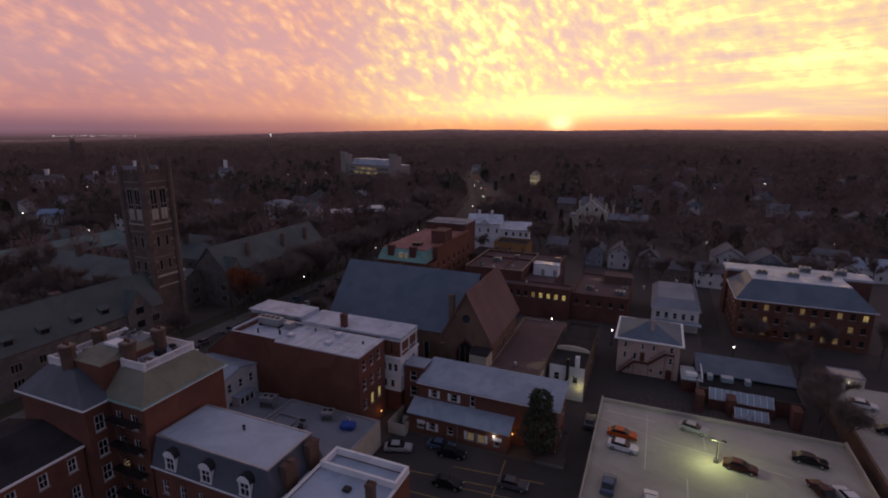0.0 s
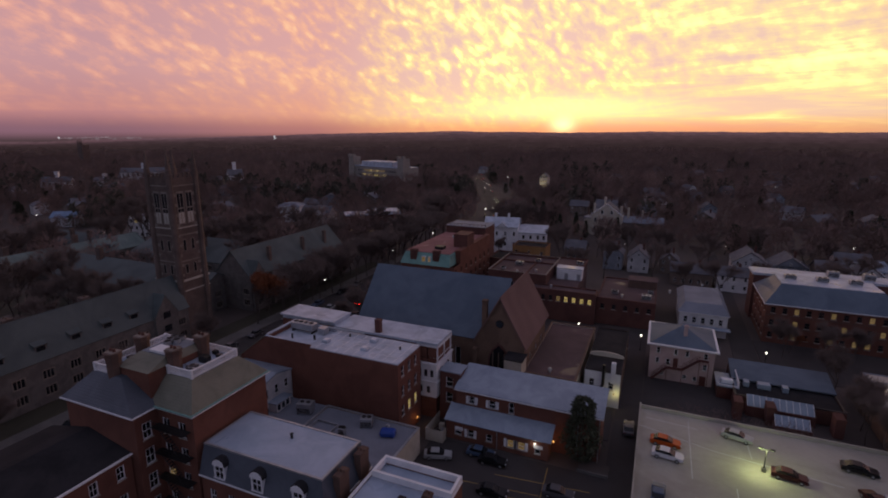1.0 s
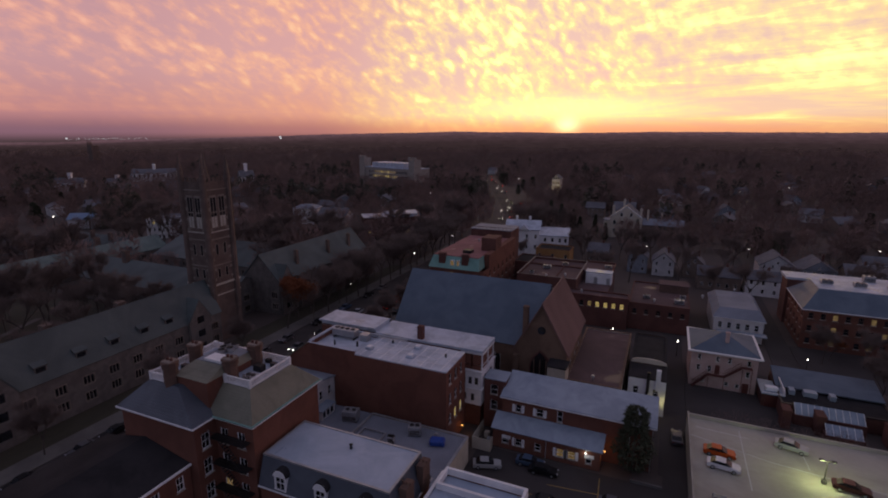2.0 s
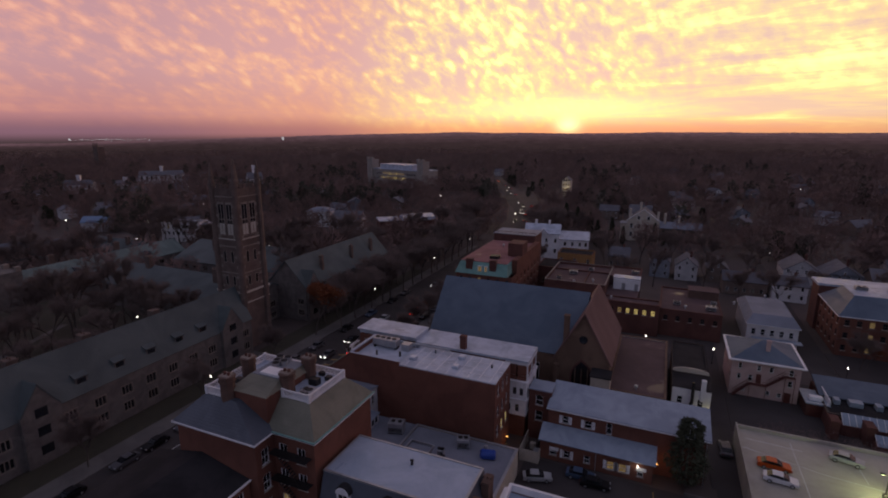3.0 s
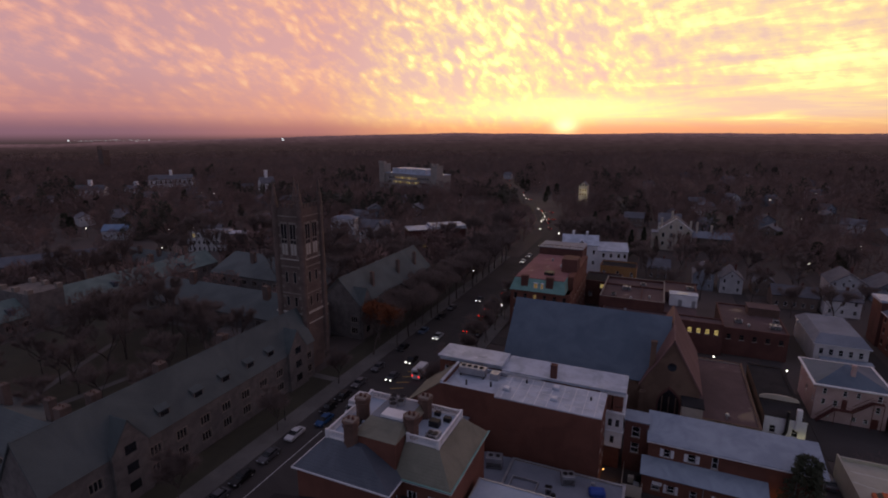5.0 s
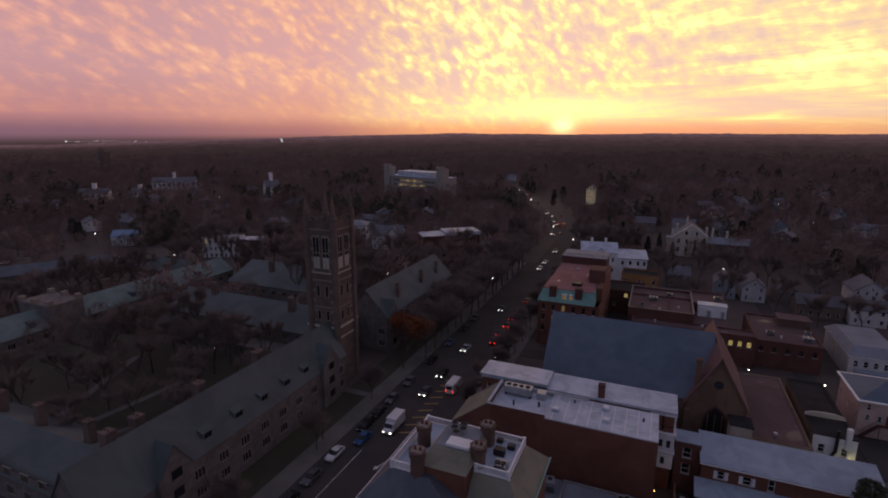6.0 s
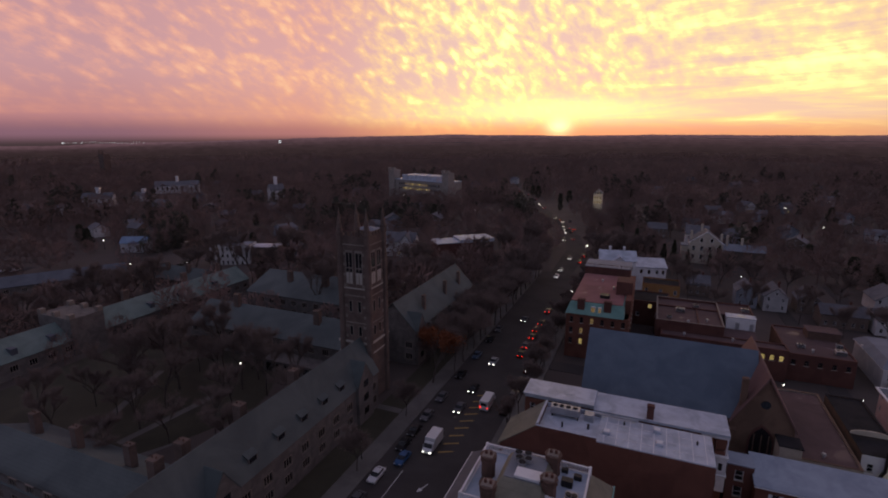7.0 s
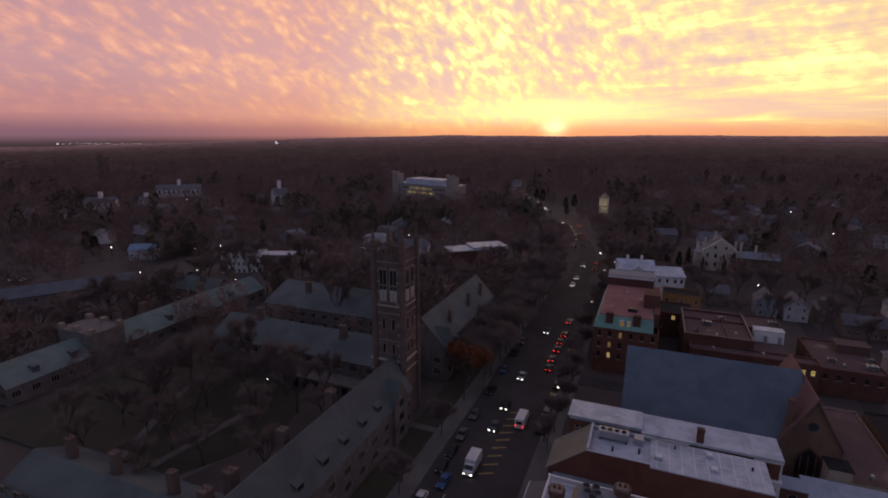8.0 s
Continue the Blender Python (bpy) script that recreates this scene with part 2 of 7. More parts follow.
GALV = mat("galvanised_metal", (0.30, 0.31, 0.33), (0.46, 0.47, 0.49), 0.45, 0.8, 4.0, 0.1, 0.6)
TARP = mat("blue_tarpaulin", (0.015, 0.045, 0.24), (0.03, 0.08, 0.36), 0.5, 0.8, 3.0, 0.6)
DOOR = mat("dark_red_door", (0.07, 0.02, 0.018), (0.12, 0.035, 0.03), 0.6, 0.8, 4.0, 0.2)
BARK = mat("bark", (0.06, 0.049, 0.044), (0.11, 0.090, 0.080), 0.95, 1.0, 5.0, 0.6)
TWIG = leafy("bare_twigs", (0.116, 0.087, 0.079), (0.192, 0.145, 0.128), crown=0.06, speckle=0.3, even=0.5)
RUST = leafy("rusty_leaves", (0.12, 0.042, 0.022), (0.26, 0.095, 0.045))
NEEDLE = leafy("evergreen_needles", (0.038, 0.043, 0.029), (0.088, 0.094, 0.062), speckle=0.3)
GROVE = leafy("far_evergreens", (0.060, 0.058, 0.045), (0.115, 0.104, 0.080), crown=0.05, speckle=0.1, even=0.6)
WOODS = leafy("winter_woods", (0.145, 0.101, 0.092), (0.345, 0.224, 0.194), crown=0.075, speckle=0.06, even=0.8, region=0.012)
RUBBER = mat("tyre_rubber", (0.012, 0.012, 0.012), (0.025, 0.025, 0.025), 0.8, 2.0, 8.0, 0.1)
PANE = glass("window_glass", (0.035, 0.04, 0.05))
PANE_LIT = glow("lit_window", (1.0, 0.74, 0.27), 0.42)
PANE_DIM = glow("dim_window", (1.0, 0.66, 0.30), 0.16)
LAMP_WHITE = glow("white_lamp", (1.0, 0.93, 0.80), 6.0)
LAMP_WARM = glow("orange_lamp", (1.0, 0.45, 0.12), 2.4)
HEAD = glow("headlight", (1.0, 0.95, 0.85), 5.0)
TAIL = glow("tail_light", (1.0, 0.03, 0.02), 3.4)

CARGLASS = glass("car_glass", (0.03, 0.034, 0.04), 0.25, 0.2)
SKYPANE = mat("whitewashed_glass", (0.17, 0.22, 0.29), (0.27, 0.33, 0.41), 0.3, 0.4, 2.0, 0.0, spec=0.5)
DARKRED = mat("dull_red_plastic", (0.10, 0.006, 0.006), (0.16, 0.012, 0.01), 0.3, 2.0, 5.0, 0.0)
LAMP_GREEN = glow("greenish_lamp", (0.75, 1.0, 0.45), 4.0)
TOWN = glow("town_light", (0.9, 0.95, 1.0), 1.6)
BLUEGREY = mat("blue_grey_siding", (0.16, 0.18, 0.22), (0.27, 0.29, 0.33), 0.75, 0.3, 2.0, 0.3, courses=0.2)
BROWNSIDE = mat("brown_siding", (0.12, 0.095, 0.08), (0.22, 0.17, 0.145), 0.8, 0.3, 2.0, 0.3, courses=0.2, vary=0.6)
BLUEROOF = mat("pale_blue_roof", (0.13, 0.20, 0.32), (0.20, 0.28, 0.40), 0.6, 0.3, 2.0, 0.2)


# ---- building blocks ----
def thing(name, x, y, z, label, category, rz=0.0, group="", kind=""):
    ob = new(name)
    ob.matrix_world = pose(x, y, z, 0, 0, rz)
    return tagged(ob, label, category, group, kind)


def link(name, mesh, parent=None, label="", m=None):
    ob = new(name, mesh)
    if parent:
        ob.parent = parent
    if m is not None:
        ob.matrix_basis = m
    return tagged(ob, label)


def mesh_of(name, bm, material):
    mesh = bpy.data.meshes.new(name)
    bmesh.ops.recalc_face_normals(bm, faces=bm.faces)
    bm.to_mesh(mesh)
    bm.free()
    mesh.materials.append(material)
    return mesh


def part(name, bm, material, parent, label="", m=None):
    return link(name, mesh_of(name, bm, material), parent, label, m)


def box(bm, x0, x1, y0, y1, z0, z1):
    v = [bm.verts.new(p) for p in ((x0, y0, z0), (x1, y0, z0), (x1, y1, z0), (x0, y1, z0), (x0, y0, z1), (x1, y0, z1), (x1, y1, z1), (x0, y1, z1))]
    for f in ((3, 2, 1, 0), (4, 5, 6, 7), (0, 1, 5, 4), (1, 2, 6, 5), (2, 3, 7, 6), (3, 0, 4, 7)):
        bm.faces.new([v[i] for i in f])
    return v


def bx(*spans):
    bm = bmesh.new()
    for s in spans:
        box(bm, *s)
    return bm


def soft_box(x0, x1, y0, y1, z0, z1, r=0.04):
    bm = bx((x0, x1, y0, y1, z0, z1))
    bmesh.ops.bevel(bm, geom=bm.edges[:], offset=r, segments=1, affect="EDGES")
    return bm


def slab(bm, pts, t):
    """A flat polygon with thickness t below it."""
    p = [Vector(q) for q in pts]
    nrm = (p[1] - p[0]).cross(p[2] - p[0]).normalized()
    if nrm.z < 0:
        nrm = -nrm
    top = [bm.verts.new(q) for q in p]
    low = [bm.verts.new(q - nrm * t) for q in p]
    bm.faces.new(top)
    bm.faces.new(low[::-1])
    for i in range(len(p)):
        j = (i + 1) % len(p)
        bm.faces.new((top[i], low[i], low[j], top[j]))


def prism(bm, pts, shift):
    """A polygon swept along a vector."""
    a = [bm.verts.new(q) for q in pts]
    b = [bm.verts.new(Vector(q) + Vector(shift)) for q in pts]
    bm.faces.new(a)
    bm.faces.new(b[::-1])
    for i in range(len(a)):
        j = (i + 1) % len(a)
        bm.faces.new((a[i], b[i], b[j], a[j]))


def tube(bm, a, b, r0, r1, n=6):
    a, b = Vector(a), Vector(b)
    q = (b - a).to_track_quat("Z", "Y")
    ra = [bm.verts.new(a + q @ Vector((r0 * math.cos(k * math.tau / n), r0 * math.sin(k * math.tau / n), 0))) for k in range(n)]
    rb = [bm.verts.new(b + q @ Vector((r1 * math.cos(k * math.tau / n), r1 * math.sin(k * math.tau / n), 0))) for k in range(n)]
    for k in range(n):
        bm.faces.new((ra[k], ra[(k + 1) % n], rb[(k + 1) % n], rb[k]))
    bm.faces.new(ra[::-1])
    bm.faces.new(rb)


WALL = 0.3
MESHES = {}


def ring(x0, x1, z0, z1, f, y0, y1, bm=None):
    """A rectangular frame, one closed piece."""
    bm = bm or bmesh.new()
    loops = []
    for y in (y0, y1):
        for q in (0.0, f):
            loops.append([bm.verts.new(p) for p in ((x0 + q, y, z0 + q), (x1 - q, y, z0 + q), (x1 - q, y, z1 - q), (x0 + q, y, z1 - q))])
    of, nf, ob, nb = loops
    for k in range(4):
        n = (k + 1) % 4
        bm.faces.new((of[k], of[n], nf[n], nf[k]))
        bm.faces.new((ob[n], ob[k], nb[k], nb[n]))
        bm.faces.new((of[n], of[k], ob[k], ob[n]))
        bm.faces.new((nf[k], nf[n], nb[n], nb[k]))
    return bm


def window_meshes(w, h, style):
    key = (round(w, 2), round(h, 2), style)
    if key not in MESHES:
        f, y0, y1 = 0.13 if style == "grid" else 0.08, 0.10, 0.18
        bars = []
        if style not in ("plain", "stone"):
            bars.append((f, w - f, y0 + 0.01, y1, h * 0.5 - 0.035, h * 0.5 + 0.035))
        if style == "grid":
            bars += [(w / 2 - 0.025, w / 2 + 0.025, y0 + 0.02, y1, f, h * 0.5 - 0.035), (w / 2 - 0.025, w / 2 + 0.025, y0 + 0.02, y1, h * 0.5 + 0.035, h - f)]
        pane = bx((f * 0.6, w - f * 0.6, 0.145, 0.16, f * 0.6, h - f * 0.6))
        sill = bx((-0.1, w + 0.1, -0.07, 0.12, -0.12, 0.0))
        trim = BRICK_TAN if style == "dull" else WHITE
        if style == "stone":
            trim = TRIM_STONE
            bars += [(w * q - 0.07, w * q + 0.07, 0.06, y1, f, h - f) for q in (0.333, 0.667)]
        bm = bx(*bars) if bars else bmesh.new()
        ring(0, w, 0, h, f, y0, y1, bm)
        MESHES[key] = (mesh_of("frame", bm, trim), {k: mesh_of("pane", pane.copy(), v) for k, v in (("", PANE), ("lit", PANE_LIT), ("dim", PANE_DIM))}, mesh_of("sill", sill, LIMESTONE))
        if style == "stone":
            MESHES["surround", key] = mesh_of("surround", ring(-0.16, w + 0.16, -0.16, h + 0.16, 0.158, -0.05, 0.09), TRIM_STONE)
    return MESHES[key]


def wall(parent, side, w, d, z0, z1, material, wins=(), label="", ins=None):
    """One wall of a w by d house with openings (u, z, width, height, light, style) cut through; windows sit in the openings."""
    run = w if side in "SN" else d
    m = {"S": pose(0, 0, 0), "E": pose(w, 0, 0, 0, 0, 90), "N": pose(w, d, 0, 0, 0, 180), "W": pose(0, d, 0, 0, 0, -90)}[side]
    a, b = (0.0, run) if side in "SN" else (WALL, run - WALL)
    us = sorted({a, b, *[round(q[0], 3) for q in wins], *[round(q[0] + q[2], 3) for q in wins]})
    zs = sorted({z0, z1, *[round(q[1], 3) for q in wins], *[round(q[1] + q[3], 3) for q in wins]})
    bm = bmesh.new()

    def quad(*p):
        bm.faces.new([bm.verts.new(q) for q in p])

    holes = [(round(q[0], 3), round(q[0] + q[2], 3), round(q[1], 3), round(q[1] + q[3], 3)) for q in wins]
    for i in range(len(us) - 1):
        j = 0
        while j < len(zs) - 1:
            cu = (us[i] + us[i + 1]) / 2
            free = lambda k: not any(h[0] < cu < h[1] and h[2] < (zs[k] + zs[k + 1]) / 2 < h[3] for h in holes)
            if not free(j):
                j += 1
                continue
            k = j
            while k < len(zs) - 1 and free(k):
                k += 1
            for y, s in ((0, 1), (WALL, -1)):
                quad(*((us[i], y, zs[j]), (us[i + 1], y, zs[j]), (us[i + 1], y, zs[k]), (us[i], y, zs[k]))[::s])
            j = k
    for h0, h1, h2, h3 in [*holes, (a, b, z0, z1)]:
        quad((h0, 0, h2), (h0, WALL, h2), (h0, WALL, h3), (h0, 0, h3))
        quad((h1, 0, h2), (h1, 0, h3), (h1, WALL, h3), (h1, WALL, h2))
        quad((h0, 0, h2), (h1, 0, h2), (h1, WALL, h2), (h0, WALL, h2))
        quad((h0, 0, h3), (h0, WALL, h3), (h1, WALL, h3), (h1, 0, h3))
    bmesh.ops.remove_doubles(bm, verts=bm.verts[:], dist=0.001)
    part("wall", bm, material, parent, label, m)
    for q in wins:
        light = q[4] if len(q) > 4 else ""
        frame_mesh, panes, sill = window_meshes(q[2], q[3], q[5] if len(q) > 5 else "sash")
        win = link("window", frame_mesh, parent, "", m @ pose(q[0], 0, q[1]))
        link("pane", panes[light], win)
        key = (round(q[2], 2), round(q[3], 2), "stone")
        if len(q) > 5 and q[5] == "stone":
            link("surround", MESHES["surround", key], win)
        elif len(q) < 7:
            link("sill", sill, win)


def rows_of(n, run, zs, w=1.0, h=1.6, lit=(), dim=(), margin=1.0, style="sash", skip=(), bare=False):
    """Evenly spaced windows, storey by storey."""
    out, k = [], 0
    for z in zs:
        for i in range(n):
            u = margin + (run - 2 * margin - w) * (i / max(1, n - 1))
            if k not in skip:
                out.append((u, z, w, h, "lit" if k in lit else "dim" if k in dim else "", style, *((1,) if bare else ())))
            k += 1
    return out


def walls(parent, w, d, h, material, S=(), E=(), N=(), W=(), z0=0.0):
    for side, wins in (("S", S), ("E", E), ("N", N), ("W", W)):
        wall(parent, side, w, d, z0, h, material, wins)


def flat_roof(parent, w, d, h, material, drop=0.5, coping=None, x0=0.0, y0=0.0, label=""):
    """A roof sheet let down inside the parapet, and the coping stones on it."""
    part("roof", bx((x0 + WALL, x0 + w - WALL, y0 + WALL, y0 + d - WALL, h - drop - 0.3, h - drop)), material, parent, label)
    c, o = WALL + 0.06, 0.06
    part("coping", bx((x0 - o, x0 + w + o, y0 - o, y0 + c, h, h + 0.09), (x0 - o, x0 + w + o, y0 + d - c, y0 + d + o, h, h + 0.09), (x0 - o, x0 + c, y0 + c, y0 + d - c, h, h + 0.09), (x0 + w - c, x0 + w + o, y0 + c, y0 + d - c, h, h + 0.09)), coping or LIMESTONE, parent)


def gable_roof(parent, x0, x1, y0, y1, z, rise, axis, material, wall_mat, over=0.4, label="", gables=True, thick=0.22):
    """Two slopes with overhanging eaves and the gable walls under them; axis is the ridge's."""
    if axis == "x":
        c, k = (y0 + y1) / 2, rise / ((y1 - y0) / 2)
        e = z - over * k
        for ya in (y0 - over, y1 + over):
            bm = bmesh.new()
            slab(bm, ((x0 - over, ya, e), (x1 + over, ya, e), (x1 + over, c, z + rise), (x0 - over, c, z + rise)), thick)
            part("roof_slope", bm, material, parent, label)
        tri = lambda x: ((x, y0 + 0.01, z), (x, y1 - 0.01, z), (x, c, z + rise - thick))
        ends, s = (x0, x1 - WALL), (WALL, 0, 0)
    else:
        c, k = (x0 + x1) / 2, rise / ((x1 - x0) / 2)
        e = z - over * k
        for xa in (x0 - over, x1 + over):
            bm = bmesh.new()
            slab(bm, ((xa, y0 - over, e), (xa, y1 + over, e), (c, y1 + over, z + rise), (c, y0 - over, z + rise)), thick)
            part("roof_slope", bm, material, parent, label)
        tri = lambda y: ((x0 + 0.01, y, z), (x1 - 0.01, y, z), (c, y, z + rise - thick))
        ends, s = (y0, y1 - WALL), (0, WALL, 0)
    if gables:
        for q in ends:
            bm = bmesh.new()
            prism(bm, tri(q), s)
            part("gable", bm, wall_mat, parent)


def hip_roof(parent, x0, x1, y0, y1, z, rise, ix, iy, material, over=0.5, fascia=None, label=""):
    """A hipped roof; ix and iy are how far its top edge lies in from the walls."""
    x0, x1, y0, y1 = x0 - over, x1 + over, y0 - over, y1 + over
    ix, iy = ix + over, iy + over
    bm = bmesh.new()
    base = [bm.verts.new(p) for p in ((x0, y0, z + 0.2), (x1, y0, z + 0.2), (x1, y1, z + 0.2), (x0, y1, z + 0.2))]
    tx0, tx1, ty0, ty1 = x0 + ix, x1 - ix, y0 + iy, y1 - iy
    zt = z + rise
    if tx1 - tx0 < 0.05 and ty1 - ty0 < 0.05:
        top = [bm.verts.new(((tx0 + tx1) / 2, (ty0 + ty1) / 2, zt))]
        for i in range(4):
            bm.faces.new((base[i], base[(i + 1) % 4], top[0]))
    elif ty1 - ty0 < 0.05:
        a, b = bm.verts.new((tx0, (ty0 + ty1) / 2, zt)), bm.verts.new((tx1, (ty0 + ty1) / 2, zt))
        bm.faces.new((base[0], base[1], b, a)), bm.faces.new((base[1], base[2], b)), bm.faces.new((base[2], base[3], a, b)), bm.faces.new((base[3], base[0], a))
    elif tx1 - tx0 < 0.05:
        a, b = bm.verts.new(((tx0 + tx1) / 2, ty0, zt)), bm.verts.new(((tx0 + tx1) / 2, ty1, zt))
        bm.faces.new((base[0], base[1], a)), bm.faces.new((base[1], base[2], b, a)), bm.faces.new((base[2], base[3], b)), bm.faces.new((base[3], base[0], a, b))
    else:
        top = [bm.verts.new(p) for p in ((tx0, ty0, zt), (tx1, ty0, zt), (tx1, ty1, zt), (tx0, ty1, zt))]
        for i in range(4):
            bm.faces.new((base[i], base[(i + 1) % 4], top[(i + 1) % 4], top[i]))
        bm.faces.new(top)
    bm.faces.new(base[::-1])
    part("roof", bm, material, parent, label)
    part("fascia", bx((x0, x1, y0, y1, z, z + 0.197)), fascia or WHITE, parent)


def chimney(parent, x, y, z0, z1, w=0.9, d=0.7, material=None, pots=2):
    stack = part("chimney", bx((x - w / 2, x + w / 2, y - d / 2, y + d / 2, z0, z1 - 0.35), (x - w / 2 - 0.08, x + w / 2 + 0.08, y - d / 2 - 0.08, y + d / 2 + 0.08, z1 - 0.35, z1 - 0.15), (x - w / 2 - 0.02, x + w / 2 + 0.02, y - d / 2 - 0.02, y + d / 2 + 0.02, z1 - 0.15, z1)), material or BRICK_TAN, parent)
    for k in range(pots):
        bm = bmesh.new()
        px = x + (k - (pots - 1) / 2) * w * 0.5
        tube(bm, (px, y, z1), (px, y, z1 + 0.35), 0.14, 0.11, 8)
        part("chimney_pot", bm, BRICK_TAN, stack)


# ---- ground, streets ----
def smooth(a, b, v):
    v = min(1.0, max(0.0, (v - a) / (b - a)))
    return v * v * (3 - 2 * v)


def ground_z(x, y):
    """The lie of the land: level in the town, falling away behind the halls, rising to low hills far off."""
    r = math.hypot(x, y)
    z = -1.0 * smooth(-128, -150, x) - 4.5 * smooth(-180, -300, x) + 0.0
    z -= 4.0 * smooth(330, 700, y)
    az = math.atan2(x, y)
    hill = -34 + 76 * smooth(-1.15, -0.35, az) + 5 * noise.noise((x / 900, y / 900, 3.0)) + 4 * noise.noise((x / 300, y / 300, 7.0))
    z += hill * smooth(1500, 4700, r)
    return z


def make_ground():
    """One sheet that grows coarser with distance."""
    radii = [0, 40, 80, 110, 140, 170, 200, 235, 275, 320, 380, 450, 540, 650, 800, 1000, 1250, 1600, 2000, 2500, 3100, 3800, 4700, 4960]
    n = 120
    bm = bmesh.new()
    rings = []
    for r in radii[1:]:
        ring = []
        for k in range(n):
            a = k * math.tau / n
            x, y = r * math.sin(a) - 50, r * math.cos(a) + 40
            ring.append(bm.verts.new((x, y, ground_z(x, y) - 0.12)))
        rings.append(ring)
    mid = bm.verts.new((-50, 40, -0.12))
    for k in range(n):
        bm.faces.new((mid, rings[0][(k + 1) % n], rings[0][k]))
        for i in range(len(rings) - 1):
            bm.faces.new((rings[i][k], rings[i][(k + 1) % n], rings[i + 1][(k + 1) % n], rings[i + 1][k]))
    tagged(part("ground", bm, EARTH, None), "dark winter ground strewn with leaves between the houses", "ground", kind="structure")


make_ground()


def strip(name, pts, w0, w1, z, material, label, category, t=0.1, kind="structure"):
    """A paved strip along a centre line, w0 to the left of it and w1 to the right."""
    bm = bmesh.new()
    left, right = [], []
    for i, p in enumerate(pts):
        a, b = Vector(pts[max(0, i - 1)]), Vector(pts[min(len(pts) - 1, i + 1)])
        d = (b - a).normalized()
        side = Vector((d.y, -d.x))
        for row, s in ((left, -w0), (right, w1)):
            q = Vector(p) + side * s
            gz = ground_z(q.x, q.y) if abs(q.y) > 330 or q.x < -128 else 0
            row.append((q.x, q.y, gz + z))
    for i in range(len(pts) - 1):
        slab(bm, (left[i], right[i], right[i + 1], left[i + 1]), t)
    return tagged(part(name, bm, material, None), label, category, kind=kind)


STREET = [(-93.3, -60), (-93.3, 60), (-93.3, 150), (-93.3, 220), (-95, 290), (-103, 330), (-127, 395), (-160, 480), (-196, 565), (-225, 640), (-240, 720)]
strip("road", STREET[:4] + [(-93.8, 240)], 9.3, 9.3, 0.0, ASPHALT, "dark asphalt main street with parked and queuing cars", "road")
strip("road", [(-93.8, 240)] + STREET[4:], 5.0, 5.0, 0.0, ASPHALT, "dark asphalt street winding away between the trees", "road")
strip("pavement", STREET[:4] + [(-93.8, 240)], 13.5, -9.303, 0.14, PAVING, "pale concrete pavement with a raised kerb beside the street", "pavement", 0.25)
strip("pavement", STREET[:4] + [(-93.8, 240)], -9.303, 13.5, 0.14, PAVING, "pale concrete pavement with a raised kerb beside the shops", "pavement", 0.25)
strip("road", [(-84, 141), (-60, 141), (-8, 141.5)], 2.8, 2.8, 0.004, ASPHALT, "dark narrow side street between brick buildings", "road")
strip("road", [(-9.8, 60), (-9.8, 120), (-10, 200), (-12, 300)], 2.2, 2.2, 0.008, ASPHALT, "narrow dark asphalt alley beside the parking deck", "road")
strip("road", [(14, 140), (14.2, 160), (14, 260)], 2.6, 2.6, 0.008, ASPHALT, "narrow dark asphalt lane beside the brick office", "road")
for x0, x1, y0, y1 in ((-7.5, 11.3, 112.5, 138.5), (17.0, 60.0, 139.0, 160.0), (-24.0, -12.3, 100.0, 138.5)):
    tagged(part("yard", bx((x0, x1, y0, y1, -0.2, 0.004)), ASPHALT, None), "dark worn asphalt yard between the buildings", "yard", kind="structure")
yard = part("yard", bx((-40.3, -12.0, 60, 89.7, -0.1, 0.02)), ASPHALT, None)
tagged(yard, "black asphalt parking yard with yellow bay lines", "yard", kind="structure")
lawn = part("lawn", bx((-113.0, -106.9, 40, 103.8, -0.1, 0.03), (-112.9, -106.9, 103.8, 190, -0.1, 0.03)), GRASS, None)
tagged(lawn, "dark winter lawn between hall and pavement", "lawn", kind="structure")
court = part("courtyard_lawn", bx((-206, -123.4, 64.5, 114.5, -2.6, -0.85)), GRASS, None)
tagged(court, "dark courtyard lawn enclosed by the stone halls", "lawn", kind="structure")


def flat_strip(name, a, b, w, z, material, parent=None, label="", category=""):
    a, b = Vector(a), Vector(b)
    s = Vector((b.y - a.y, a.x - b.x)).normalized() * (w / 2)
    bm = bmesh.new()
    slab(bm, [(*(a + s), z), (*(b + s), z), (*(b - s), z), (*(a - s), z)], 0.05)
    ob = part(name, bm, material, parent)
    return tagged(ob, label, category, kind="structure" if not parent else "")


for a, b in (((-161.6, 60.6), (-178.4, 97.5)), ((-157, 69.8), (-153.9, 93.3)), ((-150, 66.3), (-139.7, 84))):
    flat_strip("path", a, b, 1.9, -0.845, PAVING, None, "pale stone path crossing the courtyard lawn", "path")
flat_strip("path", (-117, 103), (-107, 103), 2.0, 0.035, PAVING, None, "pale path from the pavement to the tower", "path")

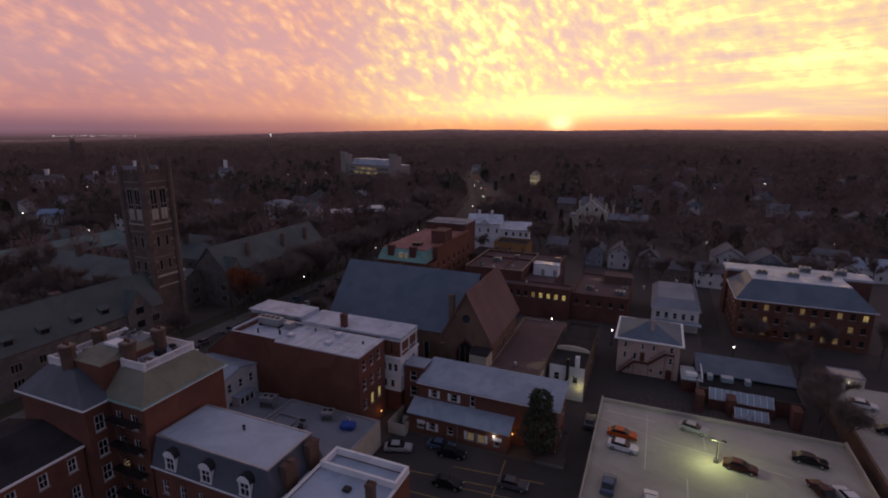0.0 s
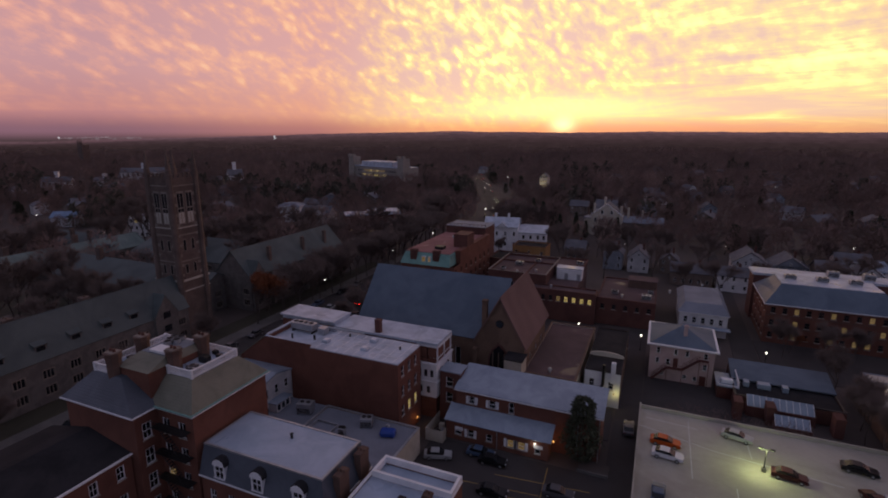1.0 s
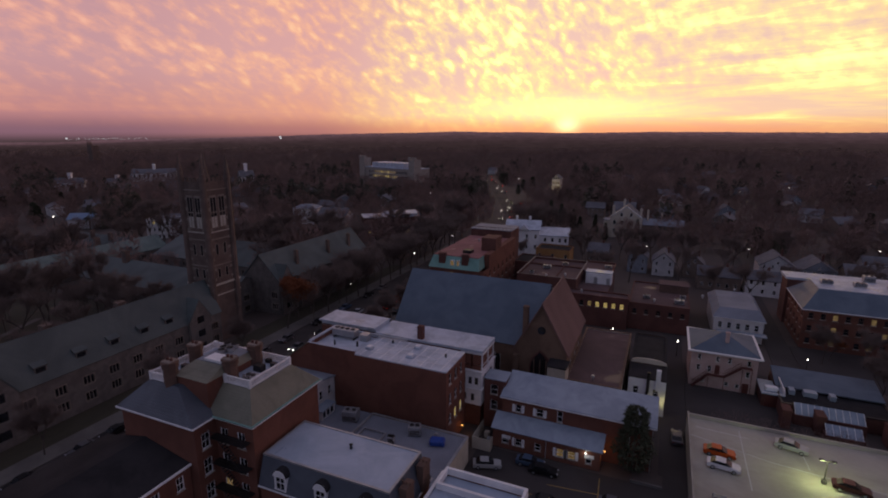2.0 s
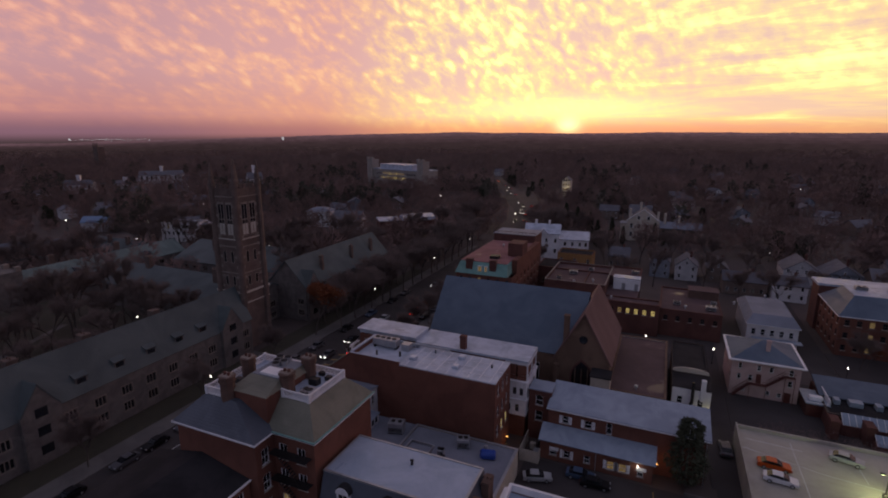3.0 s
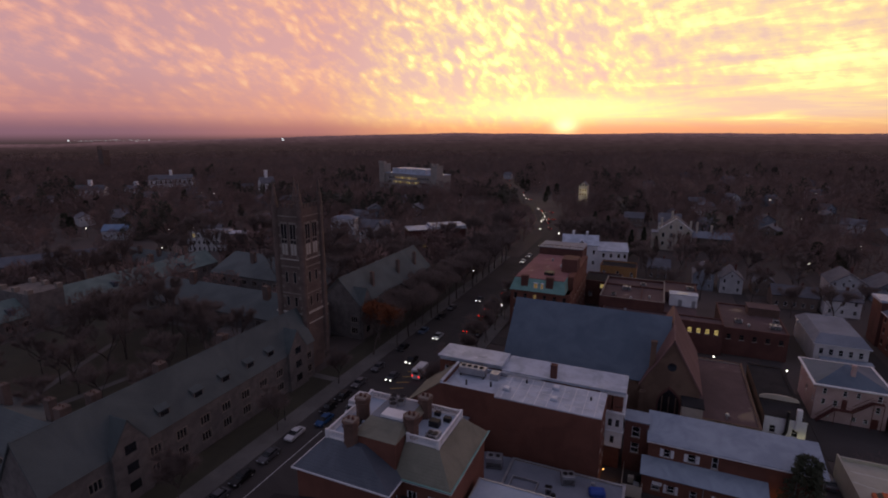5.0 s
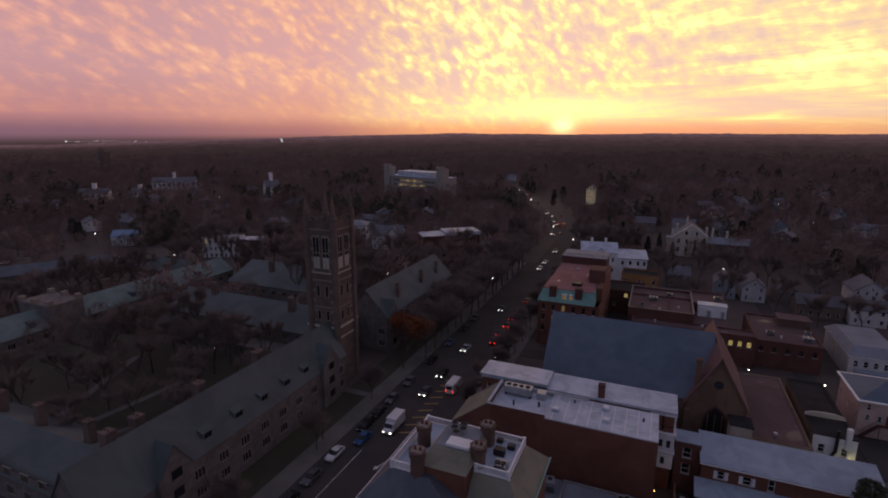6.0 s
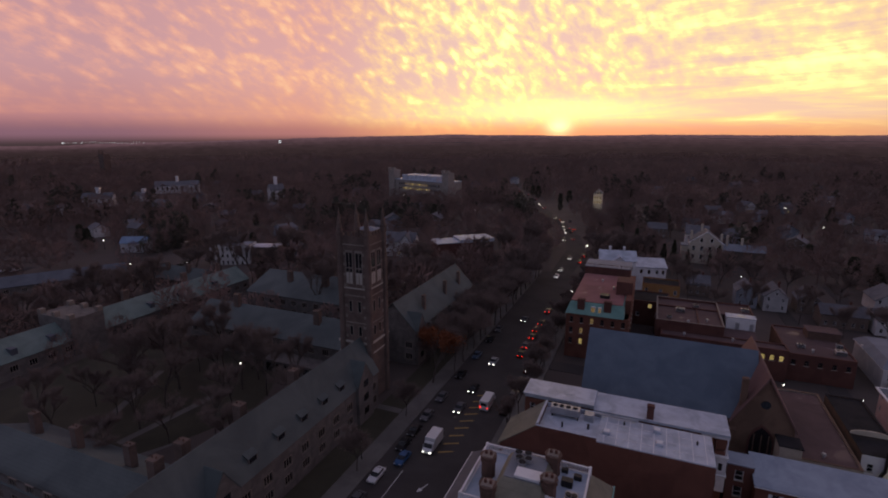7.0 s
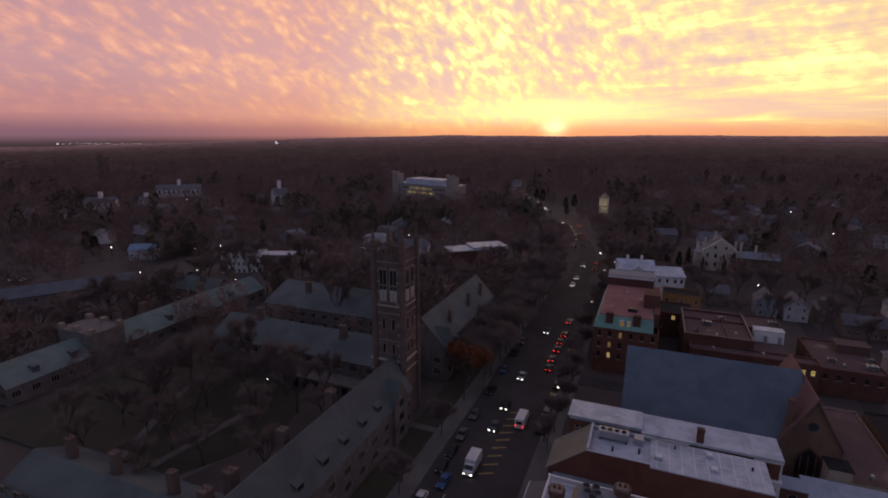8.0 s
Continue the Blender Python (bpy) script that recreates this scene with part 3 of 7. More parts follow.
# ---- brick house with white balustrade on the roof ----
house = thing("brick_house", -78.0, 54.6, 0, "red brick town house with hipped slate roofs and white balustrade", "house")
wall(house, "S", 13.0, 16.0, 0, 17.0, BRICK, ())
wall(house, "W", 13.0, 16.0, 0, 17.0, BRICK, rows_of(4, 16.0, (2, 5.6, 9.2, 12.8), 1.1, 1.9, style="grid"))
wall(house, "N", 19.2, 16.0, 0, 17.0, BRICK, ())
part("wall", bx((12.7, 13.0, 0.3, 0.9, 0, 17.0), (12.7, 13.0, 2.2, 3.2, 0, 17.0), (12.7, 13.0, 0.9, 2.2, 0, 2.6), *[(12.7, 13.0, 0.9, 2.2, z + 2.2, z + 3.6) for z in (2.6, 6.2, 9.8)], (12.7, 13.0, 0.9, 2.2, 15.6, 17.0)), BRICK, house)
for z in (2.6, 6.2, 9.8, 13.4):
    fm, panes, sill = window_meshes(1.3, 2.2, "grid")
    win = link("window", fm, house, "", pose(13.0, 0.9, z, 0, 0, 90))
    link("pane", panes[""], win)
    link("sill", sill, win)
wing = part("side_wing", bx((18.9, 19.2, 3.5, 15.7, 0, 17.0)), BRICK, house)


def sub_wall(parent, x, y, run, z0, z1, material, wins):
    """A wall facing the yard that is no full side of its house."""
    holder = parent
    m0 = pose(x, y, 0)
    us = sorted({0.0, run, *[q[0] for q in wins], *[q[0] + q[2] for q in wins]})
    b = bmesh.new()
    for i in range(len(us) - 1):
        cu = (us[i] + us[i + 1]) / 2
        stops = sorted((q[1], q[1] + q[3]) for q in wins if q[0] < cu < q[0] + q[2])
        z = z0
        for s0, s1 in stops:
            box(b, us[i], us[i + 1], 0, WALL, z, s0)
            z = s1
        box(b, us[i], us[i + 1], 0, WALL, z, z1)
    part("wall", b, material, holder, "", m0)
    for q in wins:
        frame_mesh, panes, sill = window_meshes(q[2], q[3], q[5] if len(q) > 5 else "sash")
        win = link("window", frame_mesh, holder, "", m0 @ pose(q[0], 0, q[1]))
        link("pane", panes[q[4] if len(q) > 4 else ""], win)
        link("sill", sill, win)


sub_wall(house, 13.0, 3.2, 6.2, 0, 17.0, BRICK, [(u, z, 1.3, 2.2, "dim" if (u, z) == (0.7, 6.2) else "", "grid") for u in (0.7, 3.5) for z in (2.6, 6.2, 9.8, 13.4)])


def frustum(parent, base, top, z0, z1, material, name="roof", label=""):
    bm = bmesh.new()
    (a0, a1, b0, b1), (c0, c1, d0, d1) = base, top
    lo = [bm.verts.new(p) for p in ((a0, b0, z0), (a1, b0, z0), (a1, b1, z0), (a0, b1, z0))]
    hi = [bm.verts.new(p) for p in ((c0, d0, z1), (c1, d0, z1), (c1, d1, z1), (c0, d1, z1))]
    for i in range(4):
        bm.faces.new((lo[i], lo[(i + 1) % 4], hi[(i + 1) % 4], hi[i]))
    bm.faces.new(hi)
    bm.faces.new(lo[::-1])
    return part(name, bm, material, parent, label)


frustum(house, (-0.4, 13.3, -0.4, 16.4), (2.7, 8.0, 2.4, 13.5), 17.2, 20.3, SLATE_DARK)
frustum(house, (12.25, 19.6, 2.8, 16.38), (12.3, 16.9, 5.6, 13.5), 17.205, 20.29, SLATE_TAN, "roof", "lichened tan slate roof")
part("fascia", bx((-0.5, 13.4, -0.5, 16.5, 17.0, 17.2), (13.4, 19.7, 2.7, 16.5, 17.0, 17.2)), WHITE, house)
part("penthouse", bx((6.5, 12.2, 3.2, 11.5, 17.3, 21.4)), BRICK, house)
part("roof_deck", bx((2.5, 6.49, 2.8, 13.2, 20.3, 20.38), (12.21, 16.8, 5.8, 13.2, 20.3, 20.38), (6.5, 12.2, 11.51, 13.2, 20.3, 20.38)), LILAC_ROOF, house)
frustum(house, (6.3, 12.4, 3.0, 11.7), (7.0, 11.8, 6.2, 11.6), 21.4, 22.3, SLATE_TAN, "penthouse_roof")
part("penthouse_deck", bx((7.1, 11.7, 6.3, 11.5, 22.3, 22.36)), ROOF_GREY, house)
part("white_hatch", soft_box(8.4, 11.6, 6.4, 8.3, 22.36, 22.75, 0.06), WHITE, house, "white painted roof hatch")


def balustrade(parent, pts, z, h=0.95):
    """Rails, posts and turned balusters round a roof deck."""
    one = mesh_of("baluster", bx((-0.05, 0.05, -0.05, 0.05, 0, h - 0.36)), WHITE)
    holder = part("balustrade", bx(*[(p[0] - 0.18, p[0] + 0.18, p[1] - 0.18, p[1] + 0.18, z, z + h + 0.1) for p in pts[:1]]), WHITE, parent)
    for p in pts[1:]:
        part("post", bx((p[0] - 0.18, p[0] + 0.18, p[1] - 0.18, p[1] + 0.18, z, z + h + 0.1)), WHITE, holder)
    for a, b in zip(pts, pts[1:]):
        for q, t in ((0.06, 0.18), (h - 0.14, 0.16)):
            part("rail", bx((min(a[0], b[0]) - 0.1, max(a[0], b[0]) + 0.1, min(a[1], b[1]) - 0.1, max(a[1], b[1]) + 0.1, z + q, z + q + t)), WHITE, holder)
        a, b = Vector(a), Vector(b)
        n = max(2, int((b - a).length / 0.24))
        for k in range(1, n):
            p = a.lerp(b, k / n)
            link("baluster", one, holder, "", pose(p.x, p.y, z + 0.23))


balustrade(house, [(6.2, 2.6), (2.9, 2.6), (2.9, 13.3), (16.7, 13.3), (16.7, 5.8), (12.6, 5.8)], 20.3, 1.1)
for x, y in ((4.6, 8.3), (6.2, 3.0), (12.6, 6.8), (12.2, 11.7)):
    bm = bmesh.new()
    for z0, z1, r in ((17.6, 22.5, 0.92), (22.5, 22.75, 1.06), (22.75, 23.1, 1.0), (23.1, 23.3, 1.12)):
        tube(bm, (x, y, z0), (x, y, z1), r, r, 8)
    stack = part("chimney", bm, BRICK_TAN, house)
    part("chimney_cap", bx((x - 0.7, x + 0.7, y - 0.7, y + 0.7, 23.3, 23.42)), TRIM_STONE, stack)
    for q in (-0.3, 0.35):
        bm = bmesh.new()
        tube(bm, (x + q, y, 23.42), (x + q, y, 23.8), 0.2, 0.16, 8)
        part("chimney_pot", bm, BRICK_DARK, stack)

for x, y in ((7.9, 10.9), (9.1, 11.1), (8.2, 9.9), (9.4, 10.0), (8.8, 9.0)):
    bm = bmesh.new()
    tube(bm, (x, y, 22.36), (x, y, 22.95), 0.5, 0.5, 14)
    fan = part("roof_fan", bm, GALV, house)
    bm = bmesh.new()
    tube(bm, (x, y, 22.951), (x, y, 22.99), 0.47, 0.44, 14)
    part("grille", bm, BLACK_ROOF, fan)
for x, y, z, q in ((13.6, 9.6, 20.38, 1.0), (14.9, 11.4, 20.38, 0.7), (4.2, 6.0, 20.38, 0.8), (13.2, 12.3, 20.38, 0.6)):
    part("roof_box", soft_box(x, x + q * 1.4, y, y + q, z, z + q * 0.9, 0.05), DARK_METAL, house)

part("gutter", bx((13.3, 19.75, 2.55, 2.72, 17.2, 17.36), (19.58, 19.75, 2.72, 16.5, 17.2, 17.36)), COPPER, house, "weathered green copper gutter")

# ---- dark-roofed neighbour against its south wall ----
nb = thing("brick_neighbour", -81.8, 38.0, 0, "brick house with a black gabled roof and white eaves", "house")
walls(nb, 15.6, 16.4, 12.0, BRICK, E=rows_of(5, 16.4, (5.2, 9.2), 1.1, 1.9, style="grid"), S=rows_of(4, 15.6, (5.2, 9.2), 1.1, 1.9, style="grid"))
gable_roof(nb, 0, 15.6, 0, 16.4, 12.0, 1.7, "y", BLACK_ROOF, BRICK, 0.12)
part("eave", bx((15.45, 15.8, 0, 16.5, 11.75, 12.0)), WHITE, nb)

# ---- brick link beside the terrace ----
lk = thing("brick_link", -41.6, 95.4, 0, "narrow brick link with two stacked windows and grey roof", "building")
walls(lk, 3.9, 3.6, 9.4, BRICK_DARK, S=[(1.2, 3.6, 1.3, 1.9, "", "sash"), (1.2, 6.6, 1.3, 1.9, "", "sash")])
part("roof", bx((-0.1, 4.0, -0.1, 3.7, 9.4, 9.6)), METAL_ROOF, lk)

# ---- mansard building ----
mans = thing("mansard_building", -58.1, 58.5, 0, "brick building with slate mansard, arched dormers and pale flat roof", "building")
frustum(mans, (-0.02, 19.1, -1.2, 8.7), (0.0, 17.9, 0.0, 8.0), 9.4, 13.0, SLATE_DARK, "mansard")
part("roof", bx((0.2, 17.7, 0.2, 7.8, 13.0, 13.08)), LILAC_ROOF, mans, "pale grey membrane roof")
part("coping", bx((0.0, 18.0, -0.1, 0.19, 12.95, 13.16), (0.0, 18.0, 7.81, 8.1, 12.95, 13.16), (0.0, 0.19, 0.19, 7.81, 12.95, 13.16), (17.71, 18.0, 0.19, 7.81, 12.95, 13.16)), GALV, mans)
body = [(u, z, 1.05, 1.9, "", "grid") for u in (1.2, 4.2, 7.4, 10.4, 13.4, 16.4) for z in (1.8, 5.6)]
sub_wall(mans, 0, -0.9, 18.8, 0, 9.2, BRICK, body)
part("wall", bx((18.5, 18.8, -0.6, 8.6, 0, 9.2), (0, 18.5, 8.3, 8.6, 0, 9.2)), BRICK, mans)
part("cornice", bx((-0.02, 19.2, -1.3, -0.6, 9.2, 9.4), (18.5, 19.2, -0.6, 8.7, 9.2, 9.4)), WHITE, mans)
bm = bmesh.new()
tube(bm, (9.5, 5.2, 13.0), (9.5, 5.2, 13.7), 0.18, 0.16, 10)
tube(bm, (9.5, 5.2, 13.7), (9.5, 5.2, 13.85), 0.28, 0.05, 10)
part("vent", bm, DARK_METAL, mans)


def dormer(parent, x, y, z):
    """An arched dormer with a dark barrel hood standing out of the mansard's slope."""
    d = part("dormer", bx((x - 0.85, x - 0.62, y, y + 1.4, z, z + 1.7), (x + 0.62, x + 0.85, y, y + 1.4, z, z + 1.7), (x - 0.9, x + 0.9, y - 0.1, y, z - 0.14, z)), WHITE, parent, "white arched dormer")
    turn = [k * math.pi / 10 for k in range(11)]
    bm = bmesh.new()
    prism(bm, [(x + 1.02 * math.cos(a), y - 0.05, z + 1.7 + 0.95 * math.sin(a)) for a in turn], (0, 1.9, 0))
    part("dormer_roof", bm, BLACK_ROOF, d)
    bm = bmesh.new()
    prism(bm, [(x + 0.92 * math.cos(a), y - 0.06, z + 1.7 + 0.85 * math.sin(a)) for a in turn], (0, -0.1, 0))
    part("dormer_arch", bm, WHITE, d)
    part("pane", bx((x - 0.62, x + 0.62, y + 0.1, y + 0.12, z, z + 1.7)), PANE, d)
    part("sash", bx((x - 0.62, x + 0.62, y + 0.04, y + 0.1, z + 0.8, z + 0.9), (x - 0.04, x + 0.04, y + 0.05, y + 0.1, z, z + 0.8), (x - 0.04, x + 0.04, y + 0.05, y + 0.1, z + 0.9, z + 1.7)), WHITE, d)


for x in (3.4, 9.3, 15.3):
    dormer(mans, x, -1.15, 9.8)
for y in (2.3, 6.7):
    chimney(mans, 18.9, y, 9.4, 12.9, 0.9, 1.9, BRICK_TAN, 3)

# ---- white-edged low block ----
wl = thing("white_parapet_building", -37.6, 56.0, 0, "building with a pale roof and a broad white parapet", "building")
walls(wl, 11.0, 11.4, 10.6, BRICK, S=rows_of(3, 11.0, (2, 5.5), 1.1, 1.8), E=rows_of(3, 11.4, (2, 5.5), 1.1, 1.8))
flat_roof(wl, 11.0, 11.4, 10.6, LILAC_ROOF, 0.2, WHITE)
part("parapet", bx((0.6, 11.0, 8.0, 8.35, 10.7, 11.5), (0.6, 11.0, 11.05, 11.4, 10.7, 11.5), (0.6, 0.95, 8.35, 11.05, 10.7, 11.5), (10.65, 11.0, 8.35, 11.05, 10.7, 11.5)), WHITE, wl, "broad white parapet")

chimney(wl, 9.2, 5.4, 10.0, 12.9, 0.9, 0.9, BRICK_TAN, 2)
part("roof_hatch", soft_box(5.2, 6.1, 5.6, 6.4, 10.4, 10.8, 0.05), DARK_METAL, wl)

# ---- low service roof with air units ----
low = thing("service_building", -58.2, 67.9, 0, "low service building with a grey roof cluttered with air units", "building")
walls(low, 17.8, 16.4, 4.6, CREAM)
flat_roof(low, 17.8, 16.4, 4.6, ROOF_GREY, 0.15, GALV)
part("rear_block", bx((-10.8, -0.002, 3.4, 16.4, 0, 4.45)), ROOF_GREY, low)
part("stair_head", bx((-10.6, -6.6, 11.0, 14.6, 4.45, 6.0)), SIDING, low)
part("stair_head_roof", bx((-10.8, -6.4, 10.8, 14.8, 6.0, 6.2)), METAL_ROOF, low)
for y in (11.6, 12.7, 13.8):
    part("pane", bx((-6.6, -6.57, y - 0.35, y + 0.35, 4.75, 5.75)), PANE, low)
part("curb", bx((1.2, 5.4, 8.6, 8.8, 4.45, 4.85), (1.2, 5.4, 11.6, 11.8, 4.45, 4.85), (1.2, 1.4, 8.8, 11.6, 4.45, 4.85), (5.2, 5.4, 8.8, 11.6, 4.45, 4.85)), GALV, low)

# ---- white annex ----
ann = thing("annex", -77.0, 77.2, 0, "white sided annex with a grey gabled roof", "building", rz=0)
walls(ann, 10.5, 7.9, 9.7, SIDING, S=rows_of(3, 10.5, (3.4, 6.8), 0.9, 1.5), E=rows_of(3, 7.9, (3.4, 6.8), 0.9, 1.6))
gable_roof(ann, 0, 10.5, 0, 7.9, 9.7, 0.9, "x", METAL_ROOF, SIDING, 0.2)

# ---- brick block with white roofs ----
blk = thing("brick_block", -72.0, 85.2, 0, "red brick block with white membrane roof and tan sloping end", "building")
wall(blk, "S", 27.3, 8.6, 0, 14.3, BRICK, ())
part("parapet", bx((0, 9.9, 0, 0.3, 14.3, 15.0)), BRICK, blk)
wall(blk, "E", 27.3, 8.6, 0, 14.3, BRICK, [(u, z, 1.0, 1.9, "lit" if z < 6 and u > 2 else "", "sash") for u in (1.2, 3.6, 6.0) for z in (4.4, 8.0, 11.6)])
wall(blk, "N", 27.3, 8.6, 0, 14.3, BRICK, ())
part("wall", bx((0, 0.3, 0.3, 8.3, 10.0, 15.0)), BRICK, blk)
bm = bmesh.new()
prism(bm, [(-6.2, 0.0, 0), (-0.002, 0.0, 0), (-0.002, 0.0, 14.9), (-6.2, 0.0, 10.2)], (0, 8.6, 0))
front = part("street_front", bm, BRICK, blk)
bm = bmesh.new()
slab(bm, ((-6.6, -0.15, 10.1), (-0.02, -0.15, 15.1), (-0.02, 8.75, 15.1), (-6.6, 8.75, 10.1)), 0.14)
part("end_slope", bm, SLATE_TAN, front, "tan slate slope towards the street")
part("roof", bx((0.3, 9.9, 0.3, 8.3, 14.0, 14.2), (9.9, 27.3, 0.02, 8.58, 14.304, 14.5)), MEMBRANE, blk, "white membrane roof")
part("coping", bx((-0.05, 9.9, -0.05, 0.35, 15.0, 15.08), (-0.05, 0.35, 0.35, 8.65, 15.0, 15.3), (0.35, 9.9, 8.3, 8.65, 14.3, 14.9)), MEMBRANE, blk)
for k in range(9):
    part("roof_seam", bx((10.9 + 1.9 * k, 11.0 + 1.9 * k, 0.1, 8.5, 14.5, 14.525)), WHITE, blk)
for k in range(3):
    part("roof_seam", bx((9.95, 27.25, 2.1 + 2.1 * k, 2.18 + 2.1 * k, 14.5, 14.518)), WHITE, blk)
for x, y in ((10.6, 2.4), (18.4, 6.0), (18.8, 2.2)):
    sky_box = part("skylight", soft_box(x, x + 1.2, y, y + 1.2, 14.5, 14.95, 0.06), MEMBRANE, blk)
    part("dome", soft_box(x + 0.12, x + 1.08, y + 0.12, y + 1.08, 14.95, 15.12, 0.08), WHITE, sky_box)
fan_unit = part("cooling_unit", soft_box(1.4, 6.4, 5.4, 7.2, 14.7, 16.0, 0.08), GALV, blk)
part("skid", bx((1.6, 1.8, 5.5, 7.1, 14.2, 14.7), (6.0, 6.2, 5.5, 7.1, 14.2, 14.7)), DARK_METAL, fan_unit)
for k in range(4):
    bm = bmesh.new()
    tube(bm, (2.1 + 1.15 * k, 6.3, 16.0), (2.1 + 1.15 * k, 6.3, 16.1), 0.42, 0.42, 12)
    part("fan", bm, BLACK_ROOF, fan_unit)
part("hatch", soft_box(7.2, 8.8, 5.8, 7.4, 14.2, 15.5, 0.06), GALV, blk)
for x, y, r in ((4.0, 2.6, 0.16), (8.2, 3.6, 0.2), (13.8, 6.8, 0.14), (25.0, 5.2, 0.16)):
    bm = bmesh.new()
    tube(bm, (x, y, 14.2), (x, y, 15.1), r, r, 8)
    part("vent_pipe", bm, DARK_METAL, blk)
bm = bmesh.new()
tube(bm, (8.4, 7.9, 15.0), (16.0, 8.2, 14.9), 0.2, 0.2, 8)
part("duct", bm, GALV, blk)

white = thing("rear_building", -76.2, 95.0, 0, "narrow brick building with a long white roof and white balconies", "building")
walls(white, 34.0, 6.4, 14.3, BRICK, S=rows_of(6, 28.0, (12.2,), 0.9, 1.3))
part("roof", bx((-0.3, 12.6, -0.4, 5.6, 15.3, 15.55)), MEMBRANE, white)
part("roof", bx((12.6, 34.4, -0.3, 6.6, 14.3, 14.75)), MEMBRANE, white)
part("roof_curb", bx((0.0, 12.6, 0.0, 5.4, 14.6, 15.3)), MEMBRANE, white)
chimney(white, 22.0, 0.5, 14.0, 17.3, 1.1, 0.9, BRICK_DARK, 0)
bay = part("bay", bx((29.8, 34.3, -0.5, 6.8, 4.3, 7.2), (29.6, 34.5, -0.7, 7.0, 7.2, 7.45), (29.8, 34.3, -0.5, 6.8, 7.45, 10.6), (29.6, 34.5, -0.7, 7.0, 10.6, 10.85)), WHITE, white, "white painted timber bay")
part("porch", bx(*[(x, x + 0.2, y, y + 0.2, 10.85, 13.8) for x in (30.3, 32.2, 34.1) for y in (0.0, 3.1, 6.2)], (30.3, 34.3, 0.0, 0.12, 11.7, 11.82), (34.18, 34.3, 0.12, 6.8, 11.7, 11.82), (30.2, 34.4, -0.1, 6.5, 13.8, 14.29)), WHITE, white)
for x, z in ((30.9, 5.0), (32.4, 5.0), (30.7, 8.2), (31.9, 8.2), (33.1, 8.2)):
    part("pane", bx((x, x + 0.6, -0.54, -0.49, z + 0.1, z + 1.4)), PANE, bay)
for y, z in ((1.2, 5.0), (4.4, 5.0), (1.2, 8.2), (4.4, 8.2)):
    part("pane", bx((34.28, 34.33, y, y + 0.8, z + 0.1, z + 1.4)), PANE, bay)

# ---- church ----
church = thing("church", -67.2, 109.4, 0, "brownstone church with a steep blue slate roof and a gabled transept", "church")
wall(church, "S", 37.7, 18.6, 0, 11.0, BROWNSTONE, [(u, 3.0, 1.2, 5.0, "", "plain") for u in (3, 8, 13, 18, 23)])
wall(church, "N", 37.7, 18.6, 0, 11.0, BROWNSTONE, ())
wall(church, "W", 37.7, 18.6, 0, 11.0, BROWNSTONE, ())
wall(church, "E", 37.7, 18.6, 0, 11.0, BROWNSTONE, [(u, 3.0, 1.2, 4.5, "", "plain") for u in (4, 9, 14)])
gable_roof(church, 0, 31.7, 0, 18.6, 11.0, 10.2, "x", SLATE_BLUE, BROWNSTONE, 0.4, "blue slate roof slope")
# transept slopes take the sunset's warmth from their colour, unlike the blue nave
gable_roof(church, 27.5, 37.7, -0.6, 20.0, 11.0, 9.2, "y", SLATE_SUNSET, BROWNSTONE, 0.5, "slate roof slope with warm sunset light in its brown colour")
part("transept_wall", bx((27.5, 37.7, -0.6, -0.002, 0, 11.0)), BROWNSTONE, church)


def pointed(cx, z0, z1, w):
    """The outline of a pointed arch."""
    pts = [(cx - w / 2, z0), (cx + w / 2, z0)]
    spring = z1 - w * 0.9
    for k in range(7):
        a = k / 6 * 1.12
        pts.append((cx - w / 2 + w * math.cos(a), spring + w * math.sin(a)))
    for k in range(5, -1, -1):
        a = k / 6 * 1.12
        pts.append((cx + w / 2 - w * math.cos(a), spring + w * math.sin(a)))
    return pts


bm = bmesh.new()
prism(bm, [(x, -0.64, z) for x, z in pointed(32.6, 3.6, 10.6, 4.4)], (0, -0.16, 0))
arch = part("arch_surround", bm, BRICK_DARK, church)
bm = bmesh.new()
prism(bm, [(x, -0.79, z) for x, z in pointed(32.6, 3.9, 10.1, 3.7)], (0, -0.05, 0))
part("arch_glazing", bm, PANE, arch)
for x in (31.4, 32.6, 33.8):
    part("mullion", bx((x - 0.09, x + 0.09, -0.92, -0.84, 3.9, 8.6)), BROWNSTONE, arch)
bm = bmesh.new()
tube(bm, (32.6, -0.6, 14.6), (32.6, -0.78, 14.6), 0.8, 0.8, 16)
part("round_window", bm, PANE, church)
for x in (27.8, 37.2):
    part("buttress", bx((x - 0.5, x + 0.5, -1.6, -0.602, 0, 9.0)), BROWNSTONE, church)
part("porch_block", bx((34.8, 38.2, -4.6, -0.9, 0, 9.2)), CREAM, church)
part("porch_roof", bx((34.6, 38.4, -4.8, -0.9, 9.2, 9.4)), BLACK_ROOF, church)
chimney(church, 29.1, 0.6, 9.0, 18.8, 1.0, 1.0, BROWNSTONE, 0)

# ---- two-level brick building ----
lo = thing("shop_terrace", -37.6, 93.3, 0, "two-level brick terrace with grey metal roofs and white shutters", "building")
wall(lo, "S", 24.4, 7.0, 0, 7.9, BRICK, [(2.4, 5.4, 1.0, 1.4), (6.0, 5.4, 1.2, 1.4), (9.5, 5.2, 0.9, 2.0), (20.2, 1.5, 0.8, 2.0)])
wall(lo, "E", 24.4, 7.0, 0, 7.9, BRICK, [(3.0, 1.2, 1.0, 1.8), (4.4, 4.6, 1.0, 1.6)])
wall(lo, "N", 24.4, 7.0, 0, 7.9, BRICK, ())
wall(lo, "W", 24.4, 7.0, 0, 7.9, BRICK, ())
